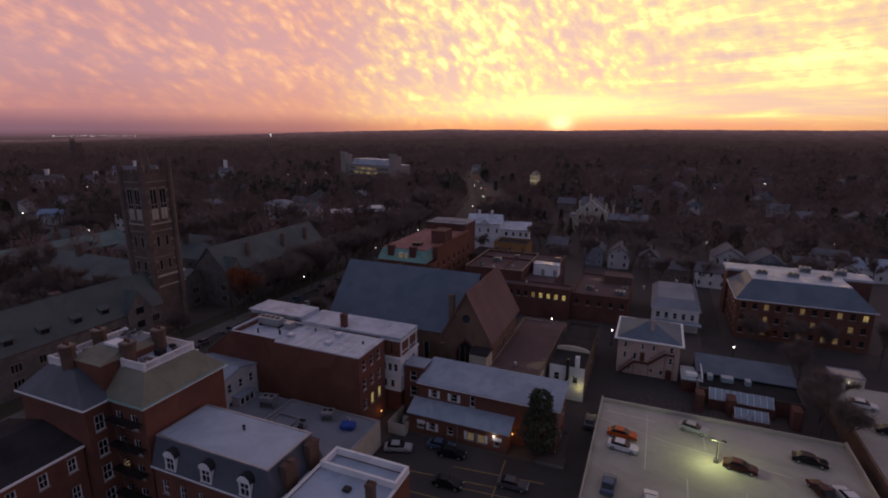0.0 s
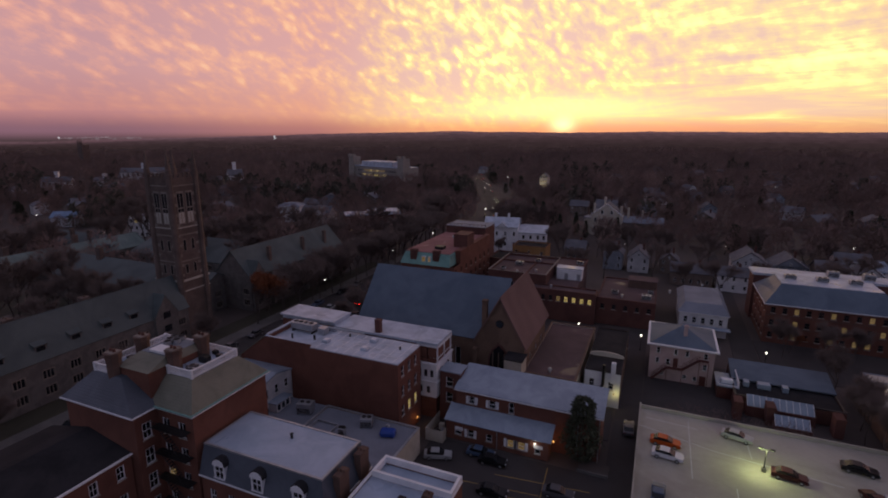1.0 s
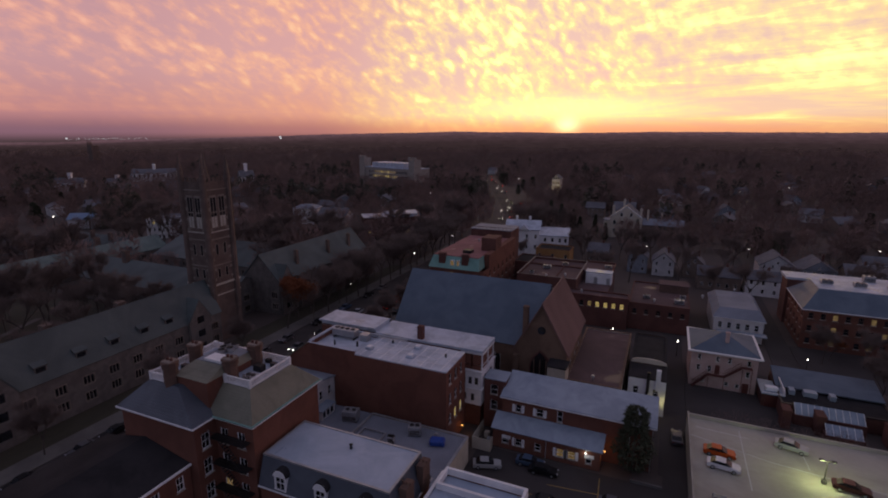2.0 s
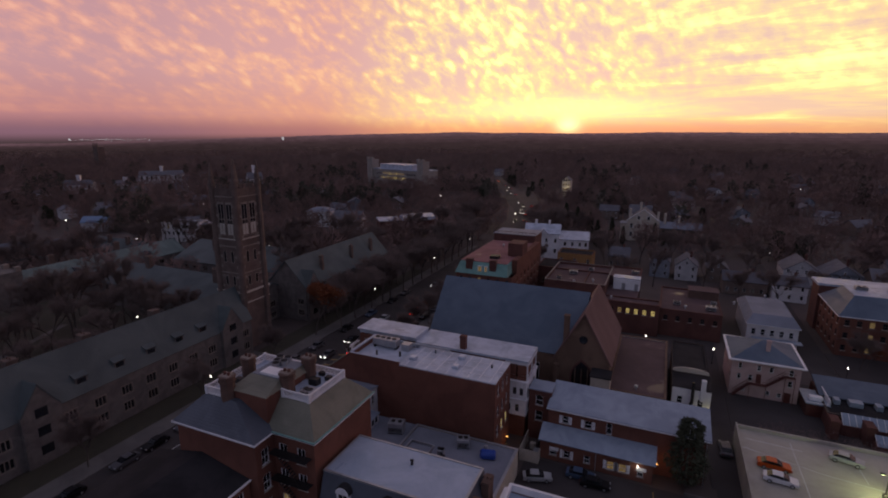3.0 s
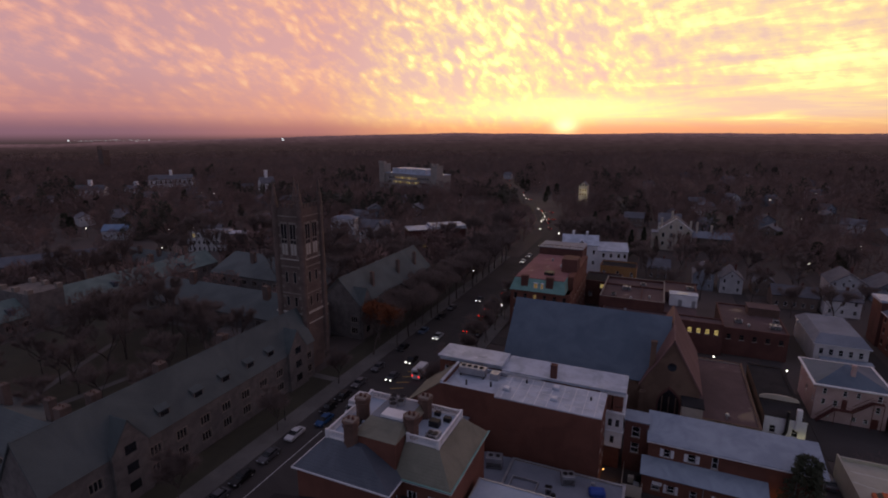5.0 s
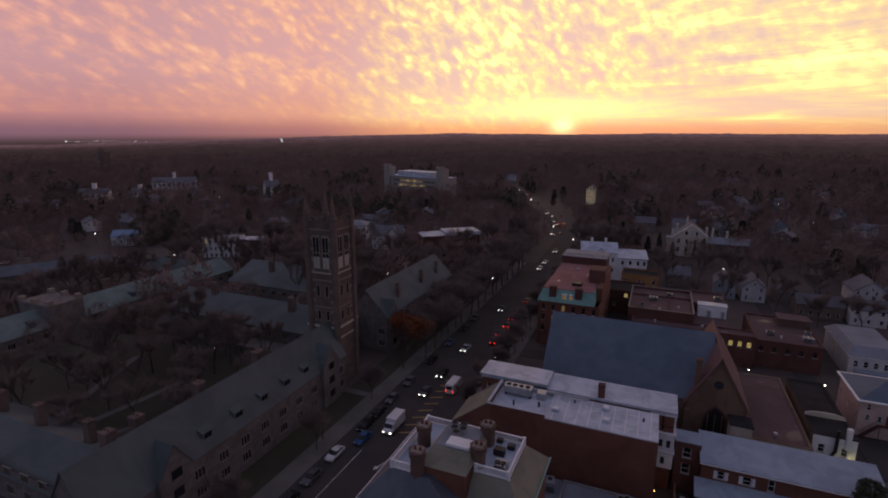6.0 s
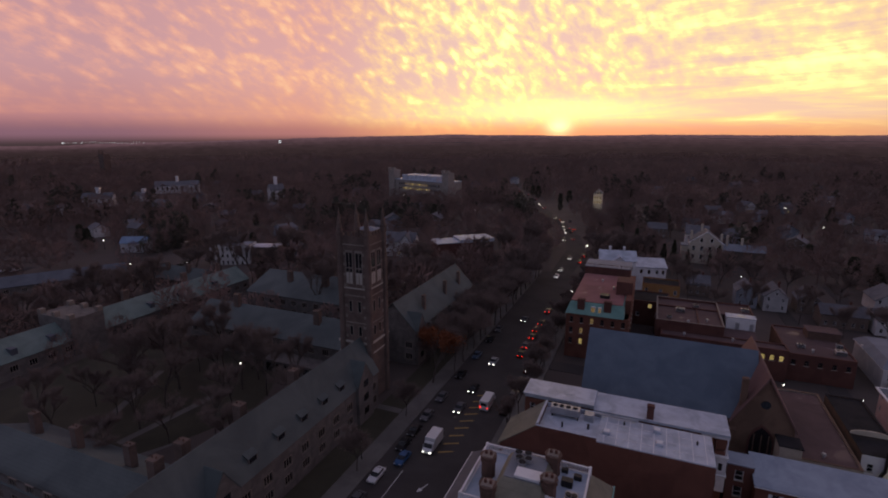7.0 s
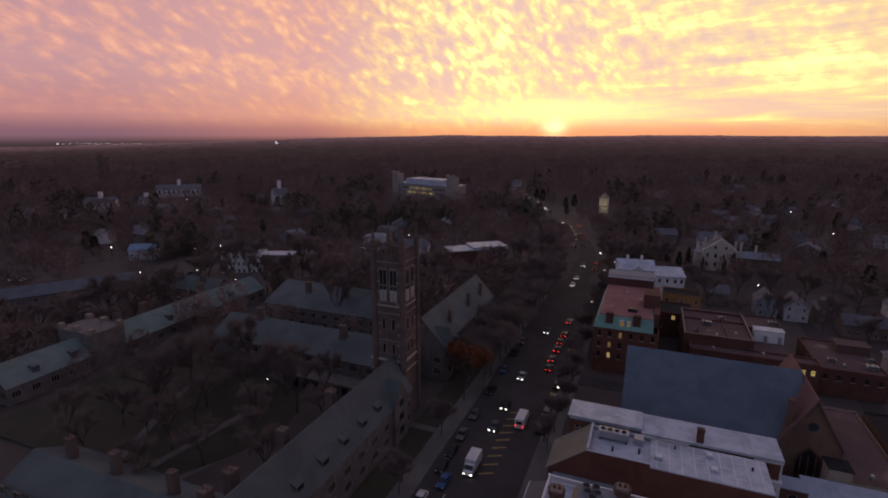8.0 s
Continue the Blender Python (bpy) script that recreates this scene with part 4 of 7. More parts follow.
bm = bmesh.new()
slab(bm, ((-0.3, -0.4, 8.0), (24.8, -0.4, 8.0), (24.8, 7.2, 9.5), (-0.3, 7.2, 9.5)), 0.25)
part("roof", bm, METAL_ROOF, lo, "grey metal roof")
bm = bmesh.new()
slab(bm, ((-0.9, -3.3, 3.5), (17.4, -3.3, 3.5), (17.4, -0.01, 5.0), (-0.9, -0.01, 5.0)), 0.2)
part("lean_to_roof", bm, METAL_ROOF, lo, "grey metal lean-to roof")
sub_wall(lo, -0.6, -3.0, 17.6, 0, 3.3, BRICK, [(1.6, 1.0, 1.2, 1.2), (3.9, 1.0, 1.1, 1.3), (7.2, 1.0, 1.0, 1.3), (10.8, 0.9, 1.1, 1.4, "dim"), (12.6, 0.9, 1.2, 1.4, "dim"), (15.4, 0.9, 0.9, 1.5)])
part("side_wall", bx((-0.6, -0.3, -2.7, -0.002, 0, 3.4), (16.7, 17.0, -2.7, -0.002, 0, 3.4)), BRICK, lo)

# ---- brown-roofed hall and dark-roofed shop ----
hall = thing("brown_roof_building", -29.4, 107.2, 0, "low building with a wide brown gravel roof", "building")
walls(hall, 10.2, 29.0, 6.2, CREAM)
flat_roof(hall, 10.2, 29.0, 6.2, BROWN_ROOF, 0.25, BROWNSTONE)
shop = thing("white_front_shop", -18.2, 111.6, 0, "narrow shop with black roof and white rendered end wall", "building")
wall(shop, "S", 6.6, 23.6, 0, 7.0, WHITE, [(0.9, 3.8, 1.0, 1.5), (4.4, 3.6, 1.0, 1.6, "")], "white rendered end wall")
wall(shop, "E", 6.6, 23.6, 0, 7.0, BROWNSTONE, rows_of(3, 23.6, (3.4,), 1.0, 1.5, style="dull"))
wall(shop, "N", 6.6, 23.6, 0, 7.0, BROWNSTONE, ())
wall(shop, "W", 6.6, 23.6, 0, 7.0, BROWNSTONE, ())
flat_roof(shop, 6.6, 23.6, 7.0, BLACK_ROOF, 0.15, BLACK_ROOF)
bm = bmesh.new()
prism(bm, [(0.0, 7.0, 7.12)] + [(3.3 - 3.3 * math.cos(k * math.pi / 8), 7.0, 7.4 + 0.75 * math.sin(k * math.pi / 8)) for k in range(9)] + [(6.6, 7.0, 7.12)], (0, 0.3, 0))
part("arched_parapet", bm, CREAM, shop, "cream arched parapet across the roof")

# ---- pink house ----
pink = thing("pink_house", -6.8, 128.0, 0, "pink stucco house with a hipped slate roof and outside stairs", "house")
walls(pink, 12.2, 12.6, 7.8, PINK_STUCCO, S=[(1.2, 5.9, 0.7, 1.2), (4.6, 5.9, 0.7, 1.2), (6.8, 5.9, 0.7, 1.2), (10.2, 5.8, 0.8, 1.3), (1.2, 3.6, 0.7, 1.2), (3.2, 3.5, 0.8, 1.3), (10.2, 3.4, 0.8, 1.3), (2.0, 1.0, 0.9, 0.8), (6.6, 0.9, 0.8, 0.9), (8.6, 0.8, 0.8, 0.9)], E=rows_of(3, 12.6, (3.4, 6.2), 0.8, 1.3), W=rows_of(3, 12.6, (3.4, 6.2), 0.8, 1.3))
hip_roof(pink, 0, 12.2, 0, 12.6, 7.7, 2.9, 6.1, 6.3, SLATE_BLUE, 0.6, WHITE)
part("gutter", bx((-0.75, 12.95, -0.75, -0.3, 7.75, 8.02), (-0.75, 12.95, 12.9, 13.35, 7.75, 8.02), (-0.75, -0.3, -0.3, 12.9, 7.75, 8.02), (12.5, 12.95, -0.3, 12.9, 7.75, 8.02)), WHITE, pink, "broad white gutter")

# ---- parking deck ----
deck = thing("parking_deck", -7.6, 60.0, 0, "pale concrete parking deck with low parapet walls", "parking deck")
part("slab", bx((0.0, 36.0, 0, 47.6, 2.9, 3.3)), DECK, deck)
part("parapet", bx((-0.25, 0.0, 0, 47.9, 0, 4.2), (0.0, 36.0, 47.6, 47.9, 0, 3.9), (36.0, 36.25, 0, 47.9, 0, 4.2)), DECK, deck)

# ---- brick office ----
off = thing("brick_office", 19.0, 160.0, 0, "three-storey brick office with slate skirt and white flat roof", "office building")
walls(off, 28.0, 18.0, 10.0, BRICK, S=rows_of(11, 28.0, (1.4, 4.6, 7.8), 1.1, 1.5, lit=(32,), dim=(2, 5, 7, 8, 13, 17, 20, 24, 27, 30), style="dull"), W=rows_of(5, 18.0, (1.6, 4.8, 7.8), 1.2, 1.5, style="dull"))
part("band_course", bx((-0.05, 28.05, -0.06, -0.002, 4.1, 4.3), (-0.05, 28.05, -0.06, -0.002, 7.2, 7.4)), BRICK_TAN, off)
frustum(off, (-0.5, 28.5, -0.5, 18.5), (3.4, 24.6, 5.0, 14.0), 10.2, 14.2, SLATE_BLUE)
part("roof_top", bx((3.5, 24.5, 5.1, 13.9, 14.2, 14.35)), MEMBRANE, off)
part("rear_roof", bx((-1.0, 33.0, 18.7, 26.0, 12.6, 13.2)), MEMBRANE, off)
part("fascia", bx((-0.6, 28.6, -0.6, 18.6, 10.0, 10.197)), WHITE, off)
part("rear_wing", bx((-0.6, 32.6, 18.7, 25.6, 0, 12.6)), BRICK_DARK, off)

# ---- grey-roofed house ----
gh = thing("grey_roof_house", -0.4, 158.0, 0, "pale house with a broad grey roof and bay windows", "house")
walls(gh, 11.2, 21.0, 5.8, SIDING, S=rows_of(5, 11.2, (3.2,), 1.0, 1.6))
hip_roof(gh, 0, 11.2, 0, 21.0, 5.8, 2.2, 1.2, 2.6, ROOF_GREY, 0.4, WHITE)
part("porch_roof", bx((1.0, 11.8, -2.6, -0.41, 2.6, 2.85)), METAL_ROOF, gh)

# ---- conservatory roofs ----
gr = thing("greenhouse_shop", 8.6, 120.6, 0, "low dark building with rows of glazed skylights", "building")
walls(gr, 17.6, 13.6, 2.6, BRICK_DARK)
flat_roof(gr, 17.6, 13.6, 2.9, BLACK_ROOF, 0.2, DARK_METAL)

# ---- brown-roofed complex ----
fc = thing("brown_complex", -53.4, 159.2, 0, "brick commercial block with a parapeted brown roof", "building")
walls(fc, 17.4, 23.0, 11.2, BRICK_DARK)
flat_roof(fc, 17.4, 23.0, 11.2, BROWN_ROOF, 0.7, TRIM_STONE)
part("cross_parapet", bx((0.3, 17.1, 15.0, 15.3, 10.5, 11.0), (11.0, 11.3, 0.3, 15.0, 10.5, 10.9)), BRICK_DARK, fc)
part("east_block", bx((17.402, 26.0, 12.6, 23.0, 0, 11.0)), BROWN_ROOF, fc)
part("east_parapet", bx((17.402, 26.2, 22.7, 23.0, 11.0, 11.5), (25.9, 26.2, 12.6, 22.7, 11.0, 11.5)), BRICK_DARK, fc)
part("low_roof", bx((17.402, 26.0, 0.5, 12.598, 0, 8.0)), BROWN_ROOF, fc)
fc2 = thing("brick_shops", -52.0, 154.4, 0, "two-storey brick shop row with lit upper windows", "building")
walls(fc2, 30.6, 4.7, 8.6, BRICK_DARK, S=rows_of(14, 30.6, (5.5,), 1.1, 1.5, lit=(10, 11, 12, 13), dim=(9,), style="dull"))
flat_roof(fc2, 30.6, 4.7, 8.6, BROWN_ROOF, 0.3, BRICK_DARK)
fc3 = thing("brick_shops", -21.3, 156.6, 0, "two-storey brick shop row with a broad brown roof", "building")
walls(fc3, 15.0, 22.0, 7.4, BRICK_DARK, S=rows_of(5, 15.0, (4.4,), 1.1, 1.4, style="dull"))
flat_roof(fc3, 15.0, 22.0, 7.4, BROWN_ROOF, 0.3, BRICK_DARK)

# ---- green mansard block ----
gb = thing("green_mansard_block", -77.4, 149.0, 0, "tall brick block with a green copper mansard and faded red roof", "building")
walls(gb, 17.0, 33.0, 13.2, BRICK, S=rows_of(6, 17.0, (4.2, 7.4, 10.6), 1.0, 1.7, lit=(1,), dim=(7, 14), style="dull"), E=rows_of(8, 33.0, (4.2, 7.4, 10.6), 1.0, 1.7, style="dull"), W=rows_of(8, 33.0, (4.2, 7.4, 10.6), 1.0, 1.7, style="dull"))
frustum(gb, (-0.3, 15.6, -0.3, 33.3), (0.9, 15.3, 1.2, 32.2), 13.2, 16.6, COPPER, "mansard", "weathered green copper mansard")
part("roof", bx((0.95, 15.0, 1.25, 32.1, 16.6, 16.8)), RED_ROOF, gb, "faded red flat roof")
part("side_wall", bx((15.4, 17.0, 5.0, 33.0, 13.2, 17.2)), BRICK, gb)
for x in (3.0, 10.2):
    chimney(gb, x + 0.9, 0.9, 13.0, 17.6, 2.0, 1.3, BRICK_DARK, 0)
part("penthouse", bx((12.4, 16.9, 11.0, 17.0, 16.8, 20.8)), BRICK_DARK, gb)
part("hatch", soft_box(8.4, 11.0, 5.6, 8.0, 16.8, 17.7, 0.05), DARK_METAL, gb)
part("rear_storey", bx((0.6, 15.2, 33.6, 44.0, 0, 18.9)), BRICK_DARK, gb)
part("rear_roof", bx((0.4, 15.4, 33.4, 44.2, 18.9, 19.1)), ROOF_GREY, gb)
part("rear_rail", bx((0.6, 15.2, 33.6, 33.7, 19.8, 19.9), *[(0.6 + 1.45 * k, 0.7 + 1.45 * k, 33.6, 33.7, 19.1, 19.8) for k in range(11)]), DARK_METAL, gb)
for u, w in ((6.6, 1.3), (8.6, 0.9)):
    lit = part("mansard_window", ring(u, u + w, 13.9, 15.7, 0.12, 0.05, 0.75), WHITE, gb)
    part("pane", bx((u + 0.1, u + w - 0.1, 0.12, 0.16, 14.0, 15.6)), PANE_DIM, lit)

# ---- white house beyond ----
wh = thing("white_house", -75.6, 222.0, 0, "white timber house with a pale metal roof and long rear wing", "house", 9)
walls(wh, 14.0, 11.0, 12.4, WHITE, S=rows_of(4, 14.0, (4, 8.4), 1.0, 1.7))
gable_roof(wh, 0, 14.0, 0, 11.0, 12.4, 3.0, "x", MEMBRANE, WHITE, 0.5)
gable_roof(wh, 5.0, 10.0, -1.2, 5.0, 12.2, 2.0, "y", MEMBRANE, WHITE, 0.3)
part("wing", bx((14.0, 26.0, 1.0, 10.0, 0, 9.8)), WHITE, wh)
bm = bmesh.new()
slab(bm, ((14.0, 0.6, 9.9), (26.4, 0.6, 9.9), (26.4, 10.4, 11.8), (14.0, 10.4, 11.8)), 0.3)
part("wing_roof", bm, MEMBRANE, wh)
for x in (16.0, 19.0, 22.0, 24.4):
    part("pane", bx((x, x + 0.9, 0.96, 0.998, 7.2, 8.8)), PANE, wh)
for x in (4.0, 9.6):
    chimney(wh, x, 5.5, 14.0, 17.0, 0.9, 0.9, WHITE, 0)

# ---- college tower and halls ----
tow = thing("college_tower", -123.6, 104.0, 0, "tall gothic stone tower with corner pinnacles and paired windows", "tower")
part("base", bx((0, 8.2, 0, 8.6, 0, 14.6)), TOWER_STONE, tow)
part("string_course", bx((-0.25, 8.45, -0.25, 8.85, 14.6, 15.1)), LIMESTONE, tow)
part("string_course", bx((-0.15, 8.35, -0.15, 8.75, 12.0, 12.3)), LIMESTONE, tow)
X0, X1, Y0, Y1 = 1.0, 8.2, 0.0, 7.4
part("shaft", bx((X0, X1, Y0, Y1, 15.1, 38.6)), TOWER_STONE, tow)
part("string_course", bx((X0 - 0.12, X1 + 0.12, Y0 - 0.12, Y1 + 0.12, 28.0, 28.3)), LIMESTONE, tow)
part("parapet", bx((X0, X1, Y0, Y0 + 0.35, 38.6, 40.4), (X0, X1, Y1 - 0.35, Y1, 38.6, 40.4), (X0, X0 + 0.35, Y0 + 0.35, Y1 - 0.35, 38.6, 40.4), (X1 - 0.35, X1, Y0 + 0.35, Y1 - 0.35, 38.6, 40.4)), TOWER_STONE, tow)


def belfry(m):
    """A pair of tall lights with pale louvred feet and hood moulds, on one face of the tower."""
    for u in (1.0, 3.6):
        w = part("belfry_window", bx((u, u + 0.18, -0.08, 0.1, 29.0, 36.6), (u + 1.82, u + 2.0, -0.08, 0.1, 29.0, 36.6), (u, u + 2.0, -0.1, 0.1, 36.6, 37.1), (u + 0.92, u + 1.08, -0.05, 0.08, 29.0, 36.6), (u + 0.18, u + 1.82, -0.05, 0.08, 32.8, 33.1)), TRIM_STONE, tow, "weathered stone window tracery", m)
        for k in (0, 1):
            v = u + 0.2 + 0.9 * k
            part("louvre", bx((v, v + 0.7, -0.04, 0.02, 29.2, 31.9)), LIMESTONE, w)
            part("pane", bx((v, v + 0.7, -0.02, 0.02, 31.95, 36.5)), PANE, w)


belfry(pose(X0 + 0.3, Y0, 0))
belfry(pose(X1, Y0 + 0.4, 0, 0, 0, 90))
for x in (X0, X1):
    for y in (Y0, Y1):
        bm = bmesh.new()
        tube(bm, (x, y, 0), (x, y, 41.0), 0.85, 0.72, 8)
        tube(bm, (x, y, 41.0), (x, y, 41.4), 0.95, 0.8, 8)
        tube(bm, (x, y, 41.4), (x, y, 47.0), 0.72, 0.05, 8)
        for q in range(4):
            tube(bm, (x, y, 42.2 + 1.1 * q), (x, y, 42.45 + 1.1 * q), 0.82 - 0.15 * q, 0.6 - 0.13 * q, 8)
        part("turret", bm, TOWER_STONE, tow)
for u in range(4):
    for q, m in ((0, pose(X0 + 1.5 + 1.3 * u, Y0 - 0.03, 0)), (1, pose(X1 - 0.3, Y0 + 1.6 + 1.3 * u, 0))):
        part("merlon", bx((0, 0.7, 0, 0.33, 40.4, 41.4)) if q == 0 else bx((0, 0.33, 0, 0.7, 40.4, 41.4)), TOWER_STONE, tow, "", m)
for z in (19.6, 26.2, 38.3):
    part("string_course", bx((X0 - 0.1, X1 + 0.1, Y0 - 0.1, Y1 + 0.1, z, z + 0.28)), TRIM_STONE, tow)
for k in range(9):
    z = 15.9 + 2.5 * k
    w = 0.9 if k % 2 else 0.6
    for x in (X0 + 0.75, X1 - 0.75 - w):
        part("quoin", bx((x, x + w, Y0 - 0.05, Y0 - 0.002, z, z + 0.7)), TRIM_STONE, tow)
    for y in (Y0 + 0.75, Y1 - 0.75 - w):
        part("quoin", bx((X1 + 0.002, X1 + 0.05, y, y + w, z, z + 0.7)), TRIM_STONE, tow)
for m in (pose(X0, Y0, 0), pose(X1, Y0, 0, 0, 0, 90)):
    for u, z, w, h in ((2.0, 22.4, 0.7, 2.6), (4.4, 22.4, 0.7, 2.6), (2.0, 16.6, 0.7, 2.2), (4.4, 16.6, 0.7, 2.2)):
        slit = part("slit", ring(u - 0.15, u + w + 0.15, z - 0.15, z + h + 0.15, 0.15, -0.08, 0.05), TRIM_STONE, tow, "", m)
        part("pane", bx((u, u + w, -0.03, 0.0, z, z + h)), PANE, slit)


def gabled_hall(name, x0, x1, y0, y1, eave, rise, axis, label, z=0.0, roof=SLATE_HALL):
    h = thing(name, x0, y0, z, label, "college hall", group="college halls")
    w, d = x1 - x0, y1 - y0
    nx, ny = max(2, int(w / 4.6)), max(2, int(d / 4.6))
    walls(h, w, d, eave, HALL_STONE, S=rows_of(nx, w, (1.6, 4.9), 2.0, 1.7, style="stone"), E=rows_of(ny, d, (1.6, 4.9), 2.0, 1.7, style="stone"))
    gable_roof(h, 0, w, 0, d, eave, rise, axis, roof, HALL_STONE, 0.3)
    return h


def cross_gable(parent, w, y, half, eave, rise):
    """A stone gable standing out of a hall's street front, with its own roof."""
    bm = bmesh.new()
    prism(bm, [(w + 0.7, y - half, 0), (w + 0.7, y + half, 0), (w + 0.7, y + half, eave), (w + 0.7, y, eave + rise), (w + 0.7, y - half, eave)], (-0.695, 0, 0))
    g = part("cross_gable", bm, HALL_STONE, parent)
    for s in (-1, 1):
        bm = bmesh.new()
        slab(bm, ((w + 0.75, y + s * (half + 0.1), eave - 0.1), (w - 4.2, y + s * (half + 0.1), eave - 0.1), (w - 4.2, y, eave + rise), (w + 0.75, y, eave + rise)), 0.2)
        part("roof_slope", bm, SLATE_HALL, g)
    for z in (1.6, 4.9, 8.2):
        frame_mesh, panes, sill = window_meshes(2.0, 1.7, "stone")
        win = link("window", frame_mesh, g, "", pose(w + 0.58, y - 1.0, z, 0, 0, 90))
        win.data = frame_mesh
        link("glazing", panes[""], g, "", pose(w + 0.86, y - 1.0, z, 0, 0, 90))


h1 = gabled_hall("college_hall", -122.6, -113.2, 44, 103.4, 9.2, 7.2, "y", "long stone college hall with slate roof along the street")
for y in (53.0, 12.5):
    cross_gable(h1, 9.4, y, 3.0, 9.4, 4.6)
for y in (20.0, 27.0, 33.5, 40.0, 46.0):
    part("dormer", bx((6.6, 8.6, y - 1.0, y + 1.0, 9.8, 11.6)), HALL_STONE, h1)
    bm = bmesh.new()
    slab(bm, ((8.8, y - 1.2, 11.55), (8.8, y + 1.2, 11.55), (5.6, y + 1.2, 13.0), (5.6, y - 1.2, 13.0)), 0.15)
    part("dormer_roof", bm, SLATE_HALL, h1)
    part("pane", bx((8.6, 8.63, y - 0.8, y + 0.8, 10.2, 11.3)), PANE, h1)
for y in (9.2, 14.0, 26.2, 41.0):
    chimney(h1, 0.2, y, 0.0, 15.8, 1.7, 1.7, TOWER_STONE, 2)
h2 = gabled_hall("chapel_hall", -127.8, -114.4, 126, 173, 10.5, 7.0, "y", "tall gabled stone hall beyond the tower")
for y in (8.0, 24.0, 36.0):
    part("buttress", bx((13.402, 14.6, y, y + 1.0, 0, 10.0)), HALL_STONE, h2)
    chimney(h2, 11.0, y + 3.0, 11.0, 17.0, 1.0, 1.0, TOWER_STONE, 1)
cross_gable(h2, 13.4, 3.0, 2.6, 10.0, 4.6)
h3 = gabled_hall("college_hall", -186, -124.5, 114.6, 132.5, 7.6, 4.6, "x", "stone college hall with slate roof closing the courtyard", -1)
chimney(h3, 43.0, 6.5, 9.0, 14.8, 2.0, 1.4, TOWER_STONE, 3)
chimney(h3, 12.0, 8.0, 10.0, 15.4, 2.0, 1.4, TOWER_STONE, 3)
part("cloister", bx((33.0, 56.0, -5.6, -0.002, 0, 3.4)), HALL_STONE, h3)
for k in range(7):
    part("arch_opening", bx((34.2 + 3.1 * k, 36.2 + 3.1 * k, -5.64, -5.601, 0.3, 2.8)), PANE, h3)
h4 = gabled_hall("college_hall", -226, -213, 74, 168, 8.2, 4.6, "y", "long stone hall with pale green copper roof", -5.0, COPPER_PALE)
part("corner_tower", bx((-1.5, 13.6, 22.0, 32.0, 0, 14.4)), HALL_STONE, h4)
for x, y in ((-1.5, 22.0), (5.2, 22.0), (12.0, 22.0), (-1.5, 30.4), (5.2, 30.4), (12.0, 30.4)):
    part("turret", bx((x, x + 1.6, y, y + 1.6, 14.4, 15.8)), TRIM_STONE, h4)
for y in (8.0, 18.0, 50.0, 62.0, 78.0):
    part("dormer", bx((9.4, 11.8, y - 0.8, y + 0.8, 9.0, 10.8)), SLATE_DARK, h4)
for y in (46.0, 70.0, 86.0):
    chimney(h4, 4.0, y, 10.0, 15.6, 1.4, 2.0, TOWER_STONE, 2)
h5 = gabled_hall("college_hall", -170, -123.2, 49.5, 64.0, 5.2, 3.8, "x", "stone hall at the near end of the courtyard", -1)
for x in (8.0, 20.0, 34.0):
    chimney(h5, x, 9.0, 8.0, 12.4, 1.6, 1.3, TOWER_STONE, 2)
h6 = gabled_hall("college_hall", -194, -142, 147, 174, 8.0, 5.2, "x", "broad stone hall with slate roof in the second court", -2)
for x in (14.0, 30.0):
    chimney(h6, x, 8.0, 9.0, 15.0, 1.8, 1.4, TOWER_STONE, 3)
h7 = gabled_hall("college_hall", -262, -229, 156, 168, 7.4, 4.2, "x", "stone hall with a low slate roof behind the copper roofs", -5)
for x in (12.0, 24.0):
    chimney(h7, x, 4.0, 8.0, 13.4, 1.6, 1.3, TOWER_STONE, 2)
h8 = thing("low_slate_hall", -312, 121, -5.5, "long low hall with a pale blue-grey slate roof", "college hall", 58, "college halls")
walls(h8, 52, 13, 4.6, HALL_STONE, S=rows_of(9, 52, (1.6,), 1.6, 1.7, style="stone"))
gable_roof(h8, 0, 52, 0, 13, 4.6, 3.2, "x", SLATE_DARK, HALL_STONE, 0.4)

# ---- rooftop clutter ----
def air_unit(x, y, z, w=1.9, d=1.3, h=1.4, rz=0.0):
    u = thing("air_unit", x, y, z, "boxy grey metal air unit standing on the roof", "air unit", rz, "rooftop air units")
    part("housing", soft_box(0, w, 0, d, 0.15, h, 0.05), GALV, u)
    part("skid", bx((0.1, 0.25, 0.05, d - 0.05, 0, 0.15), (w - 0.25, w - 0.1, 0.05, d - 0.05, 0, 0.15)), DARK_METAL, u)
    for k in range(2):
        bm = bmesh.new()
        tube(bm, (w * (0.28 + 0.44 * k), d / 2, h), (w * (0.28 + 0.44 * k), d / 2, h + 0.1), 0.36, 0.36, 14)
        part("fan", bm, DARK_METAL, u)
    part("louvre", bx(*[(0.15, w - 0.15, -0.02, 0.0, 0.35 + 0.16 * k, 0.43 + 0.16 * k) for k in range(5)]), DARK_METAL, u)
    return u


